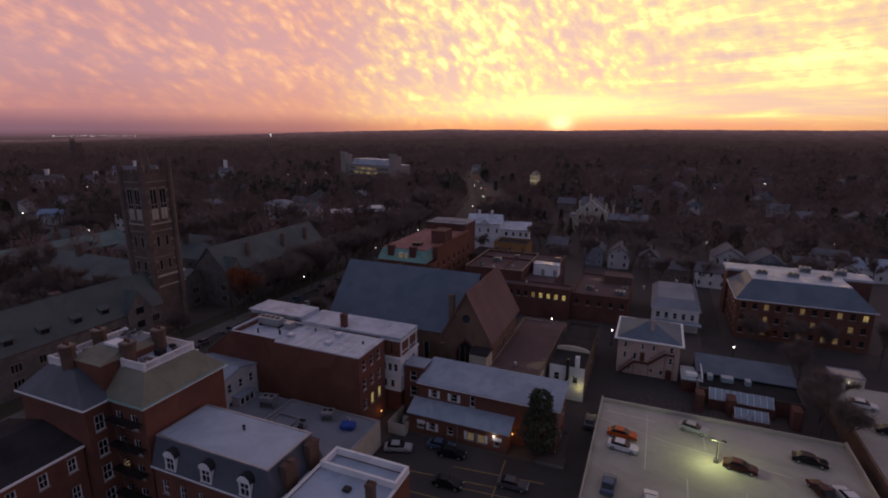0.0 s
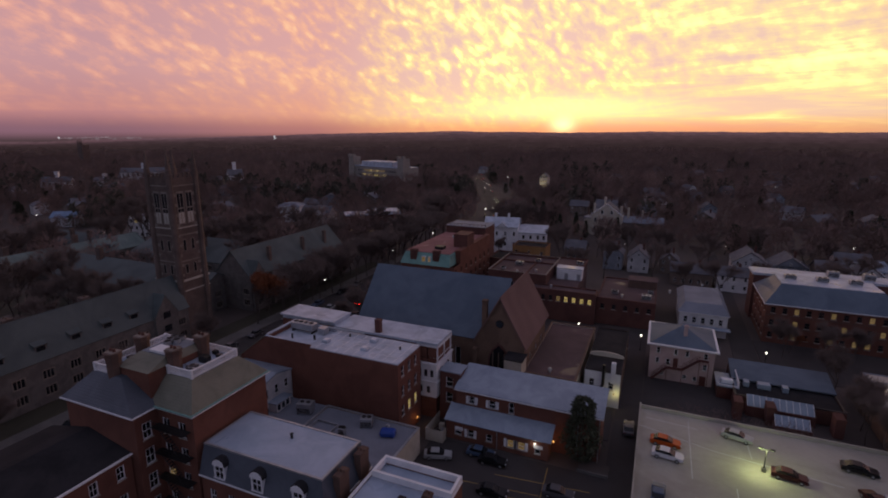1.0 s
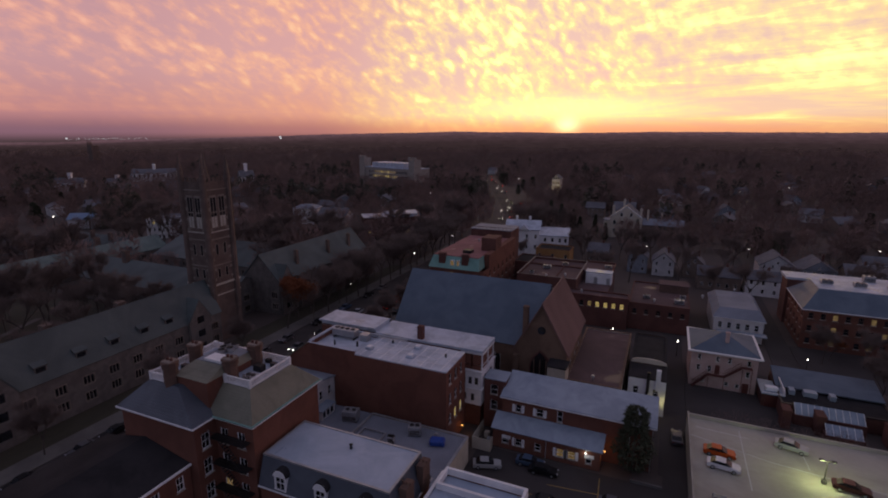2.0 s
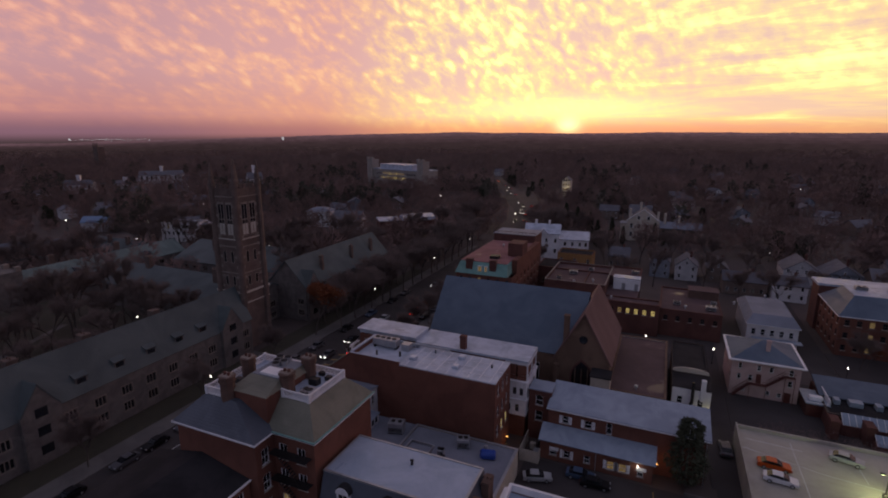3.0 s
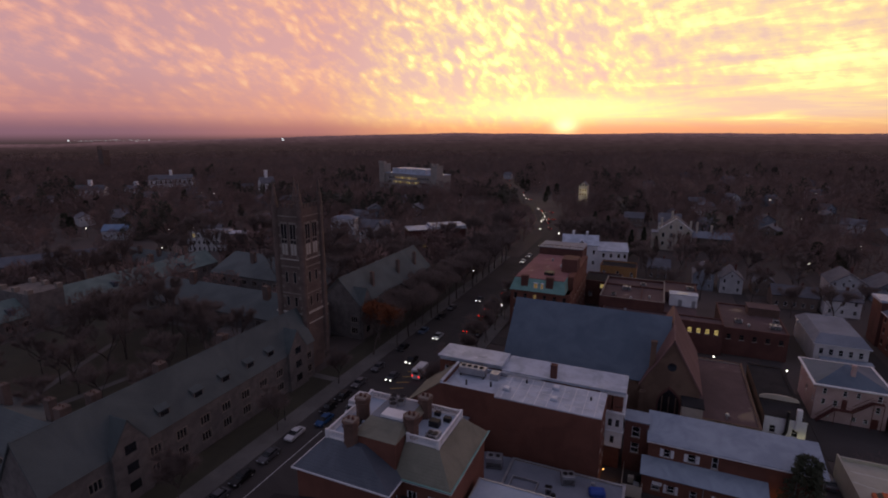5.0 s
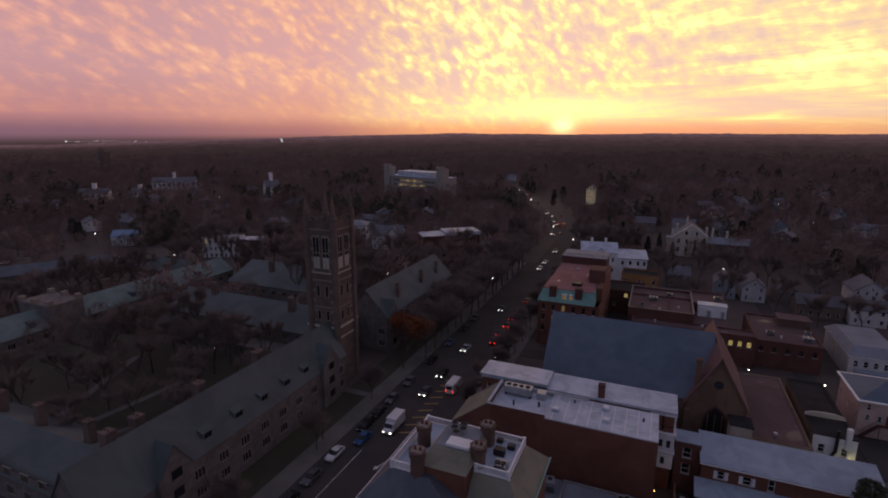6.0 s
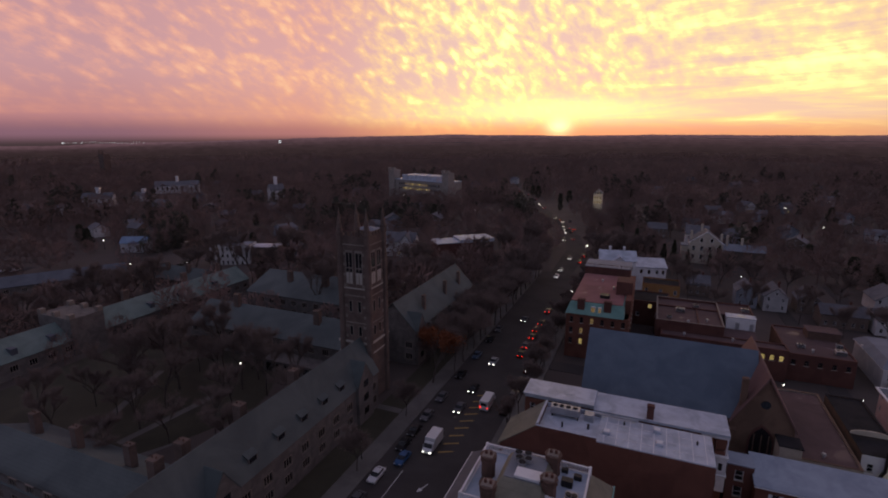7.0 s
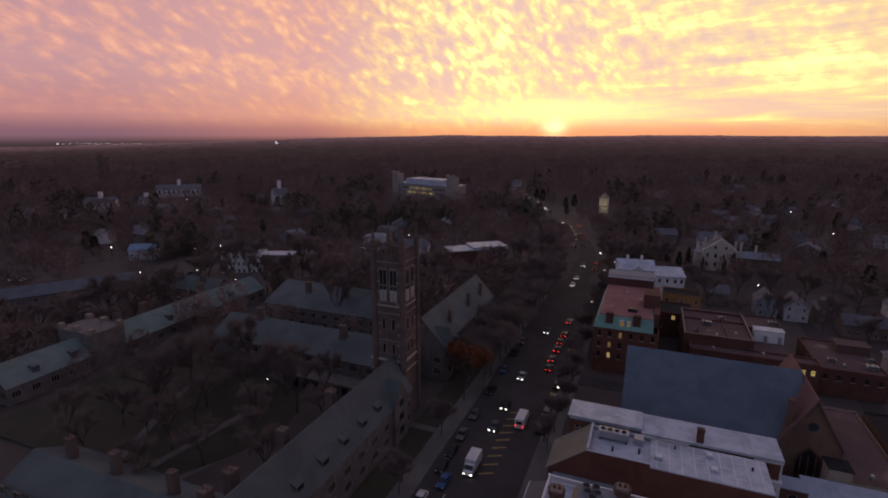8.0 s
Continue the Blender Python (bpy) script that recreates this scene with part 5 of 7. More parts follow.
air_unit(-61.6, 80.0, 4.45, 2.6, 1.9, 1.9, 12)
air_unit(-49.4, 80.6, 4.45, 2.0, 1.7, 1.6, 20)
air_unit(-51.4, 77.4, 4.45, 1.0, 1.0, 1.3, 8)
air_unit(-63.6, 61.4, 20.38, 1.6, 1.6, 0.7, 0)
air_unit(-33.0, 174.0, 7.9, 2.2, 1.6, 1.3)
air_unit(-10.0, 160.0, 7.1, 2.4, 1.8, 1.2)
for x in (24.0, 31.0, 38.0):
    air_unit(x, 170.0, 14.35, 2.6, 1.8, 1.0)
for x in (36.0, 44.0):
    air_unit(x, 181.0, 13.2, 2.6, 1.8, 1.6)
for x, y, z, w, d, h in ((-48.0, 170.0, 10.5, 2.4, 1.6, 1.1), (-43.0, 176.0, 10.5, 1.6, 1.6, 0.9), (-50.5, 163.0, 10.5, 1.2, 1.2, 0.8), (-18.0, 162.0, 7.1, 1.8, 1.4, 1.0), (-8.6, 165.0, 7.1, 1.4, 1.2, 1.2), (-30.0, 175.5, 11.0, 2.0, 1.4, 1.0)):
    air_unit(x, y, z, w, d, h, 0)
tarp = part("tarpaulin", soft_box(-1.2, 1.2, -0.8, 0.8, 0, 1.05, 0.25), TARP, None)
tarp.matrix_world = pose(-44.2, 80.6, 4.45, 0, 0, 15)
tagged(tarp, "bright blue tarpaulin thrown over a heap on the roof", "tarpaulin")
cabinet = thing("black_cabinet", -50.3, 75.8, 4.45, "tall black metal cabinet on the grey roof", "cabinet")
part("body", soft_box(0, 0.7, 0, 0.6, 0, 1.7, 0.04), DARK_METAL, cabinet)
for x, y, z in ((-45.0, 82.0, 4.45), (-57.0, 73.0, 4.45), (-24.5, 109.5, 5.95), (-3.0, 166.0, 8.0), (5.6, 176.0, 8.0), (-40.0, 164.0, 10.5), (-45.0, 161.0, 10.5), (-46.0, 156.5, 8.3), (-34.0, 157.0, 8.3), (-15.0, 160.0, 7.1), (-70.0, 172.0, 16.8), (-66.0, 165.0, 16.8)):
    v = thing("roof_vent", x, y, z, "round metal vent with a cowl on the roof", "roof vent", group="roof vents")
    bm = bmesh.new()
    tube(bm, (0, 0, 0), (0, 0, 0.6), 0.22, 0.2, 10)
    part("pipe", bm, GALV, v)
    bm = bmesh.new()
    tube(bm, (0, 0, 0.6), (0, 0, 0.95), 0.42, 0.3, 10)
    part("cowl", bm, GALV, v)

# small flues of the white-fronted shop
for x, y in ((-14.7, 111.2), (-13.0, 111.3)):
    f = thing("flue", x, y, 5.0 if x > -14 else 3.0, "dark metal flue climbing the white end wall" if x < -14 else "white square flue at the parapet", "flue")
    if x < -14:
        bm = bmesh.new()
        tube(bm, (-0.8, -0.1, 0), (0, 0.1, 1.6), 0.28, 0.28, 10)
        tube(bm, (0, 0.1, 1.6), (0, 0.1, 5.6), 0.28, 0.28, 10)
        part("pipe", bm, DARK_METAL, f)
    else:
        part("stack", soft_box(-0.4, 0.4, 0, 0.7, 0, 4.2, 0.04), WHITE, f)

# ---- fire escape on the brick house ----
esc = thing("fire_escape", -64.8, 56.4, 0, "black iron fire escape against the brick wall", "fire escape")
for z in (3.9, 7.5, 11.1, 14.7):
    pl = part("platform", bx((0, 5.6, 0, 1.3, z, z + 0.06)), DARK_METAL, esc)
    part("railing", bx((0, 5.6, -0.03, 0.02, z + 0.95, z + 1.0), (0, 5.6, -0.03, 0.02, z + 0.5, z + 0.54), *[(k * 0.7, k * 0.7 + 0.03, -0.02, 0.01, z + 0.06, z + 0.95) for k in range(9)]), DARK_METAL, pl)
    if z > 4:
        bm = bmesh.new()
        for s in (0.35, 0.95):
            tube(bm, (0.8, s, z), (4.2, s, z - 3.6), 0.05, 0.05, 4)
        for k in range(12):
            q = k / 12
            box(bm, 0.8 + 3.4 * q, 1.05 + 3.4 * q, 0.35, 0.95, z - 3.6 * q - 0.05, z - 3.6 * q - 0.02)
        part("stair", bm, DARK_METAL, esc)

# ---- terrace details: shutters, doors, lamps ----
for u, z, w, h in ((2.4, 5.4, 1.0, 1.4), (6.0, 5.4, 1.2, 1.4)):
    for x in (u - 0.55, u + w + 0.05):
        part("shutter", bx((x, x + 0.5, -0.06, -0.002, z, z + h)), WHITE, lo)
for u, w in ((3.9, 1.1), (10.8, 1.1), (12.6, 1.2)):
    for x in (u - 0.55, u + w + 0.05):
        part("shutter", bx((x - 0.6, x - 0.15, -3.06, -3.002, 0.9, 2.4)), WHITE, lo)
for x in (1.0, 14.6):
    part("sign_board", bx((x, x + 1.5, -3.07, -3.002, 1.9, 2.5)), WHITE, lo)
part("gutter", bx((-0.3, 24.8, -0.52, -0.38, 7.72, 7.86)), WHITE, lo)
part("downpipe", bx((8.4, 8.5, -3.12, -3.002, 0, 3.3)), GALV, lo)
for x in (24.2, 20.9):
    part("downpipe", bx((x, x + 0.12, -0.14, -0.002, 0, 7.8)), GALV, lo)


def wall_lamp(name, x, y, z, material, label):
    o = thing(name, x, y, z, label, "wall lamp")
    part("bracket", bx((-0.05, 0.05, 0.0, 0.3, 0.1, 0.18)), DARK_METAL, o)
    bm = bmesh.new()
    bmesh.ops.create_uvsphere(bm, u_segments=10, v_segments=6, radius=0.14)
    part("globe", bm, material, o)


def point_light(x, y, z, color, watts, radius=0.15):
    d = bpy.data.lights.new("lamp_glow", "POINT")
    d.energy, d.color, d.shadow_soft_size = watts, color, radius
    new("lamp_glow", d).location = (x, y, z)


wall_lamp("white_wall_lamp", -22.8, 90.05, 2.8, LAMP_WHITE, "bright white lamp under the lean-to eave")
point_light(-22.8, 89.7, 2.7, (1.0, 0.92, 0.75), 14)
wall_lamp("orange_wall_lamp", -20.1, 91.7, 2.9, LAMP_WARM, "orange lamp beside the shop door")
point_light(-19.7, 91.3, 2.8, (1.0, 0.42, 0.1), 25)
wall_lamp("orange_wall_lamp", -44.3, 91.5, 1.6, LAMP_WARM, "orange lamp at the foot of the brick wall")
point_light(-43.8, 91.0, 1.8, (1.0, 0.42, 0.1), 16)
wall_lamp("yellow_wall_lamp", -12.6, 111.2, 3.0, PANE_LIT, "yellow lamp on the white end wall")
point_light(-12.4, 110.7, 3.0, (1.0, 0.85, 0.25), 25)

# ---- yard: yellow bay lines, fenced store ----
for a, b in (((-19.6, 76), (-20.3, 88.6)), ((-27.5, 84.0), (-13.5, 85.5)), ((-27.0, 79.6), (-13.3, 81.0)), ((-34.0, 80.4), (-20.2, 81.9)), ((-34.5, 76.2), (-13.3, 77.4))):
    flat_strip("bay_line", a, b, 0.14, 0.024, YELLOW, yard)
store = thing("fenced_store", -41.2, 88.2, 0, "open fenced store with pale junk beside the terrace", "store")
part("fence_panel", bx((0, 3.2, 0, 0.06, 0, 2.2)), CREAM, store)
part("fence_panel", bx((0, 0.06, 0.06, 6.0, 0, 2.2)), CREAM, store)
part("fence_panel", bx((3.14, 3.2, 0.06, 1.4, 0, 2.2)), CREAM, store)
for k, (x, y) in enumerate(((0.6, 1.2), (1.8, 2.4), (0.9, 3.6), (2.2, 4.4))):
    part("crate", soft_box(x, x + 0.9, y, y + 0.8, 0.0, 0.7 + 0.2 * k, 0.05), (WHITE, GALV, CREAM, DARK_METAL)[k], store)
bench = thing("planter_wall", -16.0, 89.6, 0, "low pale wall at the foot of the evergreen", "planter")
part("kerb", bx((0, 4.6, 0, 0.3, 0, 0.45)), PAVING, bench)
part("soil", bx((0.0, 4.6, 0.3, 3.0, 0, 0.3)), EARTH, bench)

# ---- pink house details ----
for z, x in ((3.2, 4.6),):
    part("door", bx((x, x + 0.9, -0.05, -0.002, z, z + 2.0)), DOOR, pink)
part("door", bx((9.8, 11.0, -0.05, -0.002, 0.0, 2.1)), DOOR, pink, "dark red door")
st = thing("outside_stair", -6.8, 126.9, 0, "dark timber stair climbing the pink house wall", "stair")
bm = bmesh.new()
for p, q in (((0.6, 0.0), (3.4, 3.1)), ((6.4, 3.1), (9.4, 5.7))):
    for s in (0.1, 1.0):
        tube(bm, (p[0], s, p[1]), (q[0], s, q[1]), 0.1, 0.1, 4)
        tube(bm, (p[0], s, p[1] + 0.95), (q[0], s, q[1] + 0.95), 0.05, 0.05, 4)
    n = 14
    for k in range(n):
        f = k / n
        x, z = p[0] + (q[0] - p[0]) * f, p[1] + (q[1] - p[1]) * f
        box(bm, x, x + 0.28, 0.1, 1.0, z + 0.1, z + 0.15)
        if k % 3 == 0:
            box(bm, x, x + 0.06, 0.06, 0.12, z, z + 0.95)
part("flight", bm, DOOR, st)
for x0, x1, z in ((3.4, 6.4, 3.05), (9.4, 11.2, 5.65)):
    part("landing", bx((x0, x1, 0.0, 1.09, z, z + 0.1)), DOOR, st)
    part("rail", bx((x0, x1, 0.0, 0.05, z + 0.95, z + 1.02)), DOOR, st)
    for x in (x0, x1 - 0.1):
        part("post", bx((x, x + 0.1, 0.0, 0.1, 0, z)), DOOR, st)
chimney(pink, 6.6, 3.2, 8.8, 11.6, 0.7, 0.6, PINK_STUCCO, 0)
shed = thing("garage", 6.0, 124.0, 0, "small garage with a dark red door and fenced roof terrace", "garage")
part("body", bx((0, 3.6, 0, 6.0, 0, 2.6)), BRICK_DARK, shed)
part("door", bx((0.5, 3.1, -0.06, -0.002, 0, 2.2)), DOOR, shed)
part("roof", bx((-0.2, 3.8, -0.3, 6.2, 2.6, 2.8)), METAL_ROOF, shed)
part("rail", bx((3.5, 3.7, -0.2, 6.1, 2.8, 3.9), (-0.1, 3.5, -0.2, -0.1, 2.8, 3.1)), WHITE, shed)
part("lounge", soft_box(0.6, 2.8, 1.0, 2.2, 2.8, 3.6, 0.1), WHITE, shed)

# ---- glazed roofs ----
for (x0, y0, n, w, z0, z1, d) in ((2.0, -1.8, 10, 1.05, 2.0, 3.4, 2.0), (5.8, -6.4, 5, 1.05, 1.4, 2.6, 1.9)):
    bed = part("glazed_lean_to", bx((x0 - 0.2, x0 + n * w + 0.2, y0 - 0.2, y0 + d, 0, z0 - 0.05)), BRICK_DARK, gr)
    for k in range(n):
        bm = bmesh.new()
        slab(bm, ((x0 + k * w + 0.06, y0, z0), (x0 + (k + 1) * w - 0.06, y0, z0), (x0 + (k + 1) * w - 0.06, y0 + d, z1), (x0 + k * w + 0.06, y0 + d, z1)), 0.04)
        part("pane", bm, SKYPANE, bed)
    bm = bmesh.new()
    for k in range(n + 1):
        slab(bm, ((x0 + k * w - 0.04, y0, z0 + 0.03), (x0 + k * w + 0.04, y0, z0 + 0.03), (x0 + k * w + 0.04, y0 + d, z1 + 0.03), (x0 + k * w - 0.04, y0 + d, z1 + 0.03)), 0.09)
    part("glazing_bars", bm, WHITE, bed)
bm = bmesh.new()
slab(bm, ((0, 6.6, 3.3), (17.6, 6.6, 3.3), (17.6, 13.6, 4.6), (0, 13.6, 4.6)), 0.25)
part("roof_slope", bm, SLATE_BLUE, gr)
part("back_wall", bx((0, 17.6, 6.9, 13.5, 2.9, 3.2)), BRICK_DARK, gr)
for x, w in ((2.0, 1.0), (4.4, 2.2), (8.6, 1.0)):
    part("dormer_box", soft_box(x, x + w, 4.6, 6.2, 2.7, 3.7, 0.06), METAL_ROOF, gr)
for x in (-0.6, 4.6, 14.8):
    chimney(gr, x + 0.8, -3.0, 0, 3.6, 1.4, 2.6, BRICK_DARK, 0)

# ---- parking deck furniture ----
for a, b in (((7.6, 46.0), (7.6, 30.0)), ((-0.2, 41.8), (11.0, 38.4)), ((11, 38.4), (27.0, 36.2)), ((1.0, 44.6), (9.0, 44.0)), ((15.9, 44.6), (16.1, 38.6)), ((13.2, 30.0), (13.0, 20.0)), ((20.5, 30.0), (20.5, 18.0))):
    flat_strip("bay_line", (a[0], a[1]), (b[0], b[1]), 0.14, 3.306, LINE_WHITE, deck)
pole = thing("deck_lamp_post", 9.6, 95.8, 3.3, "dark twin-headed lamp post throwing pale green light on the deck", "street lamp")
bm = bmesh.new()
tube(bm, (0, 0, 0), (0, 0, 3.6), 0.09, 0.07, 8)
part("post", bm, DARK_METAL, pole)
part("base", soft_box(-0.3, 0.3, -0.3, 0.3, 0, 0.6, 0.05), PAVING, pole)
part("arm", bx((-0.8, 0.8, -0.05, 0.05, 3.5, 3.6)), DARK_METAL, pole)
for x in (-0.75, 0.75):
    hd = part("head", soft_box(x - 0.3, x + 0.3, -0.2, 0.2, 3.58, 3.78, 0.04), DARK_METAL, pole)
    part("lens", bx((x - 0.2, x + 0.2, -0.14, 0.14, 3.555, 3.579)), LAMP_GREEN, hd)
point_light(9.0, 94.8, 6.4, (0.86, 1.0, 0.42), 620, 0.3)

booth = thing("pay_booth", 32.4, 131.8, 0, "small cream booth with lamps beside the upper car park", "booth")
part("body", bx((0, 5.4, 0, 4.0, 0, 5.0)), CREAM, booth)
part("roof", bx((0.3, 5.1, 0.3, 3.7, 4.6, 4.7), (-0.1, 5.5, -0.1, 0.2, 5.0, 5.15), (-0.1, 5.5, 3.8, 4.1, 5.0, 5.15), (-0.1, 0.2, 0.2, 3.8, 5.0, 5.15), (5.2, 5.5, 0.2, 3.8, 5.0, 5.15)), ROOF_GREY, booth)
wall_lamp("white_wall_lamp", 35.2, 131.5, 4.0, LAMP_WHITE, "bright white lamp on the cream booth")
point_light(35.2, 131.0, 3.9, (1.0, 0.9, 0.7), 9)
lot = part("upper_car_park", bx((31.0, 75.0, 84.0, 131.5, 0.0, 3.3)), DECK, None)
tagged(lot, "pale concrete upper car park beyond a ramp", "car park", kind="structure")
part("ramp_wall", bx((30.6, 30.997, 84.0, 131.5, 0, 4.1)), BROWNSTONE, lot)


# ---- cars ----
PAINTS = {}


def paint(name, c):
    m = mat("car_paint_" + name, tuple(q * 0.85 for q in c), c, 0.4, 0.5, 6.0, 0.0, 0.15, spec=0.25)
    m.node_tree.nodes["Principled BSDF"].inputs["Coat Weight"].default_value = 0.2
    PAINTS[name] = m


for n, c in (("orange", (0.48, 0.085, 0.012)), ("white", (0.66, 0.66, 0.68)), ("silver", (0.40, 0.41, 0.42)), ("maroon", (0.055, 0.012, 0.012)), ("black", (0.012, 0.012, 0.014)), ("blue", (0.03, 0.09, 0.22)), ("steel", (0.07, 0.11, 0.18)), ("grey", (0.10, 0.10, 0.11))):
    paint(n, c)
CARS = {}


def rounded_prism(pts, w, r):
    bm = bmesh.new()
    prism(bm, [(x, -w / 2, z) for x, z in pts], (0, w, 0))
    bmesh.ops.recalc_face_normals(bm, faces=bm.faces)
    bmesh.ops.bevel(bm, geom=bm.edges[:], offset=r, segments=2, affect="EDGES")
    return bm


def car(colour, x, y, z, rz, lights=""):
    """A saloon with its nose along local +x."""
    key = (colour, lights)
    m = pose(x, y, z, 0, 0, rz)
    if key in CARS:
        return copy_thing(CARS[key], m)
    words = {"": f"{colour} saloon car parked with its lights off", "on": f"{colour} saloon car in the street with headlights on", "brake": f"{colour} saloon car waiting with red tail lights lit"}[lights]
    c = thing("car", 0, 0, 0, words, "car", group="cars")
    part("body", rounded_prism([(-2.25, 0.28), (2.2, 0.28), (2.28, 0.62), (2.05, 0.80), (1.05, 0.93), (-1.75, 0.97), (-2.25, 0.90)], 1.78, 0.07), PAINTS[colour], c)
    part("cabin_glass", rounded_prism([(1.1, 0.90), (0.35, 1.36), (-1.15, 1.38), (-1.85, 0.93)], 1.52, 0.08), CARGLASS, c)
    part("roof", rounded_prism([(0.30, 1.33), (0.18, 1.43), (-1.02, 1.45), (-1.18, 1.36)], 1.40, 0.03), PAINTS[colour], c)
    for sx in (1.38, -1.42):
        for sy in (-0.80, 0.80):
            bm = bmesh.new()
            tube(bm, (sx, sy - 0.11, 0.32), (sx, sy + 0.11, 0.32), 0.32, 0.32, 14)
            wl = part("wheel", bm, RUBBER, c)
            bm = bmesh.new()
            s = 0.125 if sy > 0 else -0.125
            tube(bm, (sx, sy, 0.32), (sx, sy + s, 0.32), 0.2, 0.2, 10)
            part("rim", bm, GALV, wl)
    for sy in (-0.62, 0.62):
        part("headlight", soft_box(2.10, 2.30, sy - 0.2, sy + 0.2, 0.60, 0.76, 0.03), HEAD if lights == "on" else GALV, c)
        part("tail_light", soft_box(-2.29, -2.15, sy - 0.2, sy + 0.2, 0.66, 0.82, 0.03), TAIL if lights else DARKRED, c)
    c.matrix_world = m
    CARS[key] = c
    return c


DZ = 3.302
for colour, x, y, rz in (("orange", -3.6, 97.3, -3), ("white", -3.3, 93.8, -6), ("silver", 7.0, 103.4, -14), ("steel", -4.5, 84.0, 88), ("white", 0.9, 82.6, 90), ("orange", 4.6, 81.8, 100), ("maroon", 12.7, 95.3, -8), ("black", 22.4, 101.0, -8), ("maroon", 22.2, 93.8, 108), ("white", 25.0, 93.6, 108), ("white", 35.0, 123.2, -8), ("black", 36.6, 114.8, -8), ("grey", 44.0, 118.0, 80), ("silver", 50.0, 122.0, 80)):
    car(colour, x, y, DZ, rz)
for colour, x, y, rz in (("black", -28.6, 86.4, 4), ("grey", -17.6, 83.0, 4), ("black", -26.5, 79.6, 3), ("steel", -31.0, 87.6, 2), ("grey", -9.3, 104.5, 92), ("silver", -37.2, 84.4, 20)):
    car(colour, x, y, 0.024, rz)
for colour, x, y in (("black", -100.4, 96.5), ("black", -100.3, 91.0), ("white", -100.5, 80.3), ("grey", -100.4, 61.0), ("black", -100.4, 66.5), ("grey", -100.4, 73.0), ("black", -100.3, 52.0), ("grey", -100.4, 103.0), ("grey", -100.5, 112.0), ("black", -100.4, 125.0), ("steel", -100.4, 138.0), ("black", -100.5, 151.0), ("grey", -100.4, 160.0)):
    car(colour, x, y, 0.0, -90)
car("blue", -98.3, 86.7, 0.0, -91)
for k, y in enumerate((108.8, 118.9, 135.8, 172.0, 231.0, 243.0, 268.0)):
    car(("grey", "black", "silver", "grey", "white", "silver", "grey")[k], -94.7 - 0.02 * k, y, 0.0, -90, "on")
for k, y in enumerate((144.0, 150.5, 158.0, 164.5, 171.0, 184.0, 262.0, 276.0)):
    car(("black", "grey", "black", "maroon", "black", "grey", "black", "grey")[k], -88.8 - 0.3 * (k % 2), y, 0.0, 90, "brake")
for k, (x, y) in enumerate(((-109, 340), (-112, 352), (-124, 388), (-151, 462), (-172, 520), (-190, 560))):
    car(("black", "grey")[k % 2], x + 3, y, ground_z(x, y), 110, "brake")
    car(("grey", "black")[k % 2], x - 2.5, y + 9, ground_z(x, y), -70, "on")
for k, (x, y) in enumerate(((-113.5, 384.6), (-105.3, 351.7), (-101.0, 318.0), (-184.0, 513.0), (-206.0, 604.0), (-210.0, 612.0), (-231.0, 681.0))):
    car("grey", x, y, ground_z(x, y), 110, "brake")
    car("black", x - 5.0, y - 4.0, ground_z(x, y), -70, "on")
for k in range(7):
    car(("black", "grey", "black", "maroon")[k % 4], -84.6, 112 + 7.5 * k, 0.0, 90)

for x0, y0, rz, n, rows in ((-300.0, 180.0, 22, 7, 2), (-362.0, 151.0, 22, 4, 1), (-168.0, 206.0, 22, 6, 2)):
    lot_m = pose(x0, y0, 0, 0, 0, rz)
    gz = ground_z(x0, y0) - 0.1
    bm = bx((-2.0, n * 2.9 + 2.0, -3.0, rows * 8.5, -0.6, 0.05))
    lot = part("car_park", bm, ASPHALT, None)
    lot.matrix_world = pose(x0, y0, gz, 0, 0, rz)
    tagged(lot, "dark asphalt car park with rows of parked cars", "car park", kind="structure")
    for r in range(rows):
        for k in range(n):
            if (k * 7 + r * 5) % 4:
                p = lot_m @ Vector((k * 2.9 + 1.2, r * 8.5, 0))
                car(("grey", "black", "silver", "white", "steel", "silver")[(k * 3 + r) % 6], p.x, p.y, gz + 0.06, rz + 90)
van = thing("box_van", -94.6, 92.6, 0, "white box van driving with its headlights on", "van", -90)
part("cargo_box", soft_box(-3.4, 0.9, -1.15, 1.15, 0.7, 3.0, 0.08), PAINTS["white"], van)
part("cab", rounded_prism([(0.95, 0.5), (2.7, 0.5), (2.75, 1.1), (2.1, 1.45), (1.6, 2.3), (0.95, 2.3)], 2.0, 0.08), PAINTS["white"], van)
part("windscreen", rounded_prism([(2.16, 1.45), (1.68, 2.2), (1.6, 2.2), (2.06, 1.4)], 1.8, 0.01), CARGLASS, van)
for sx in (1.9, -2.2):
    for sy in (-0.95, 0.95):
        bm = bmesh.new()
        tube(bm, (sx, sy - 0.14, 0.42), (sx, sy + 0.14, 0.42), 0.42, 0.42, 14)
        part("wheel", bm, RUBBER, van)
for sy in (-0.75, 0.75):
    part("headlight", soft_box(2.68, 2.82, sy - 0.2, sy + 0.2, 0.75, 1.0, 0.03), HEAD, van)
amb = thing("white_van", -89.2, 113.2, 0, "tall white van with pale stripes driving away along the street", "van", 90)
part("body", rounded_prism([(-3.2, 0.45), (3.0, 0.45), (3.1, 1.2), (2.4, 1.5), (1.9, 2.75), (-3.2, 2.75)], 2.1, 0.1), PAINTS["white"], amb)
part("rear_window", bx((-3.24, -3.19, -0.7, 0.7, 1.6, 2.3)), CARGLASS, amb)
part("stripe", bx((-3.0, 2.2, -1.06, -1.049, 1.25, 1.5), (-3.0, 2.2, 1.049, 1.06, 1.25, 1.5)), PAINTS["orange"], amb)
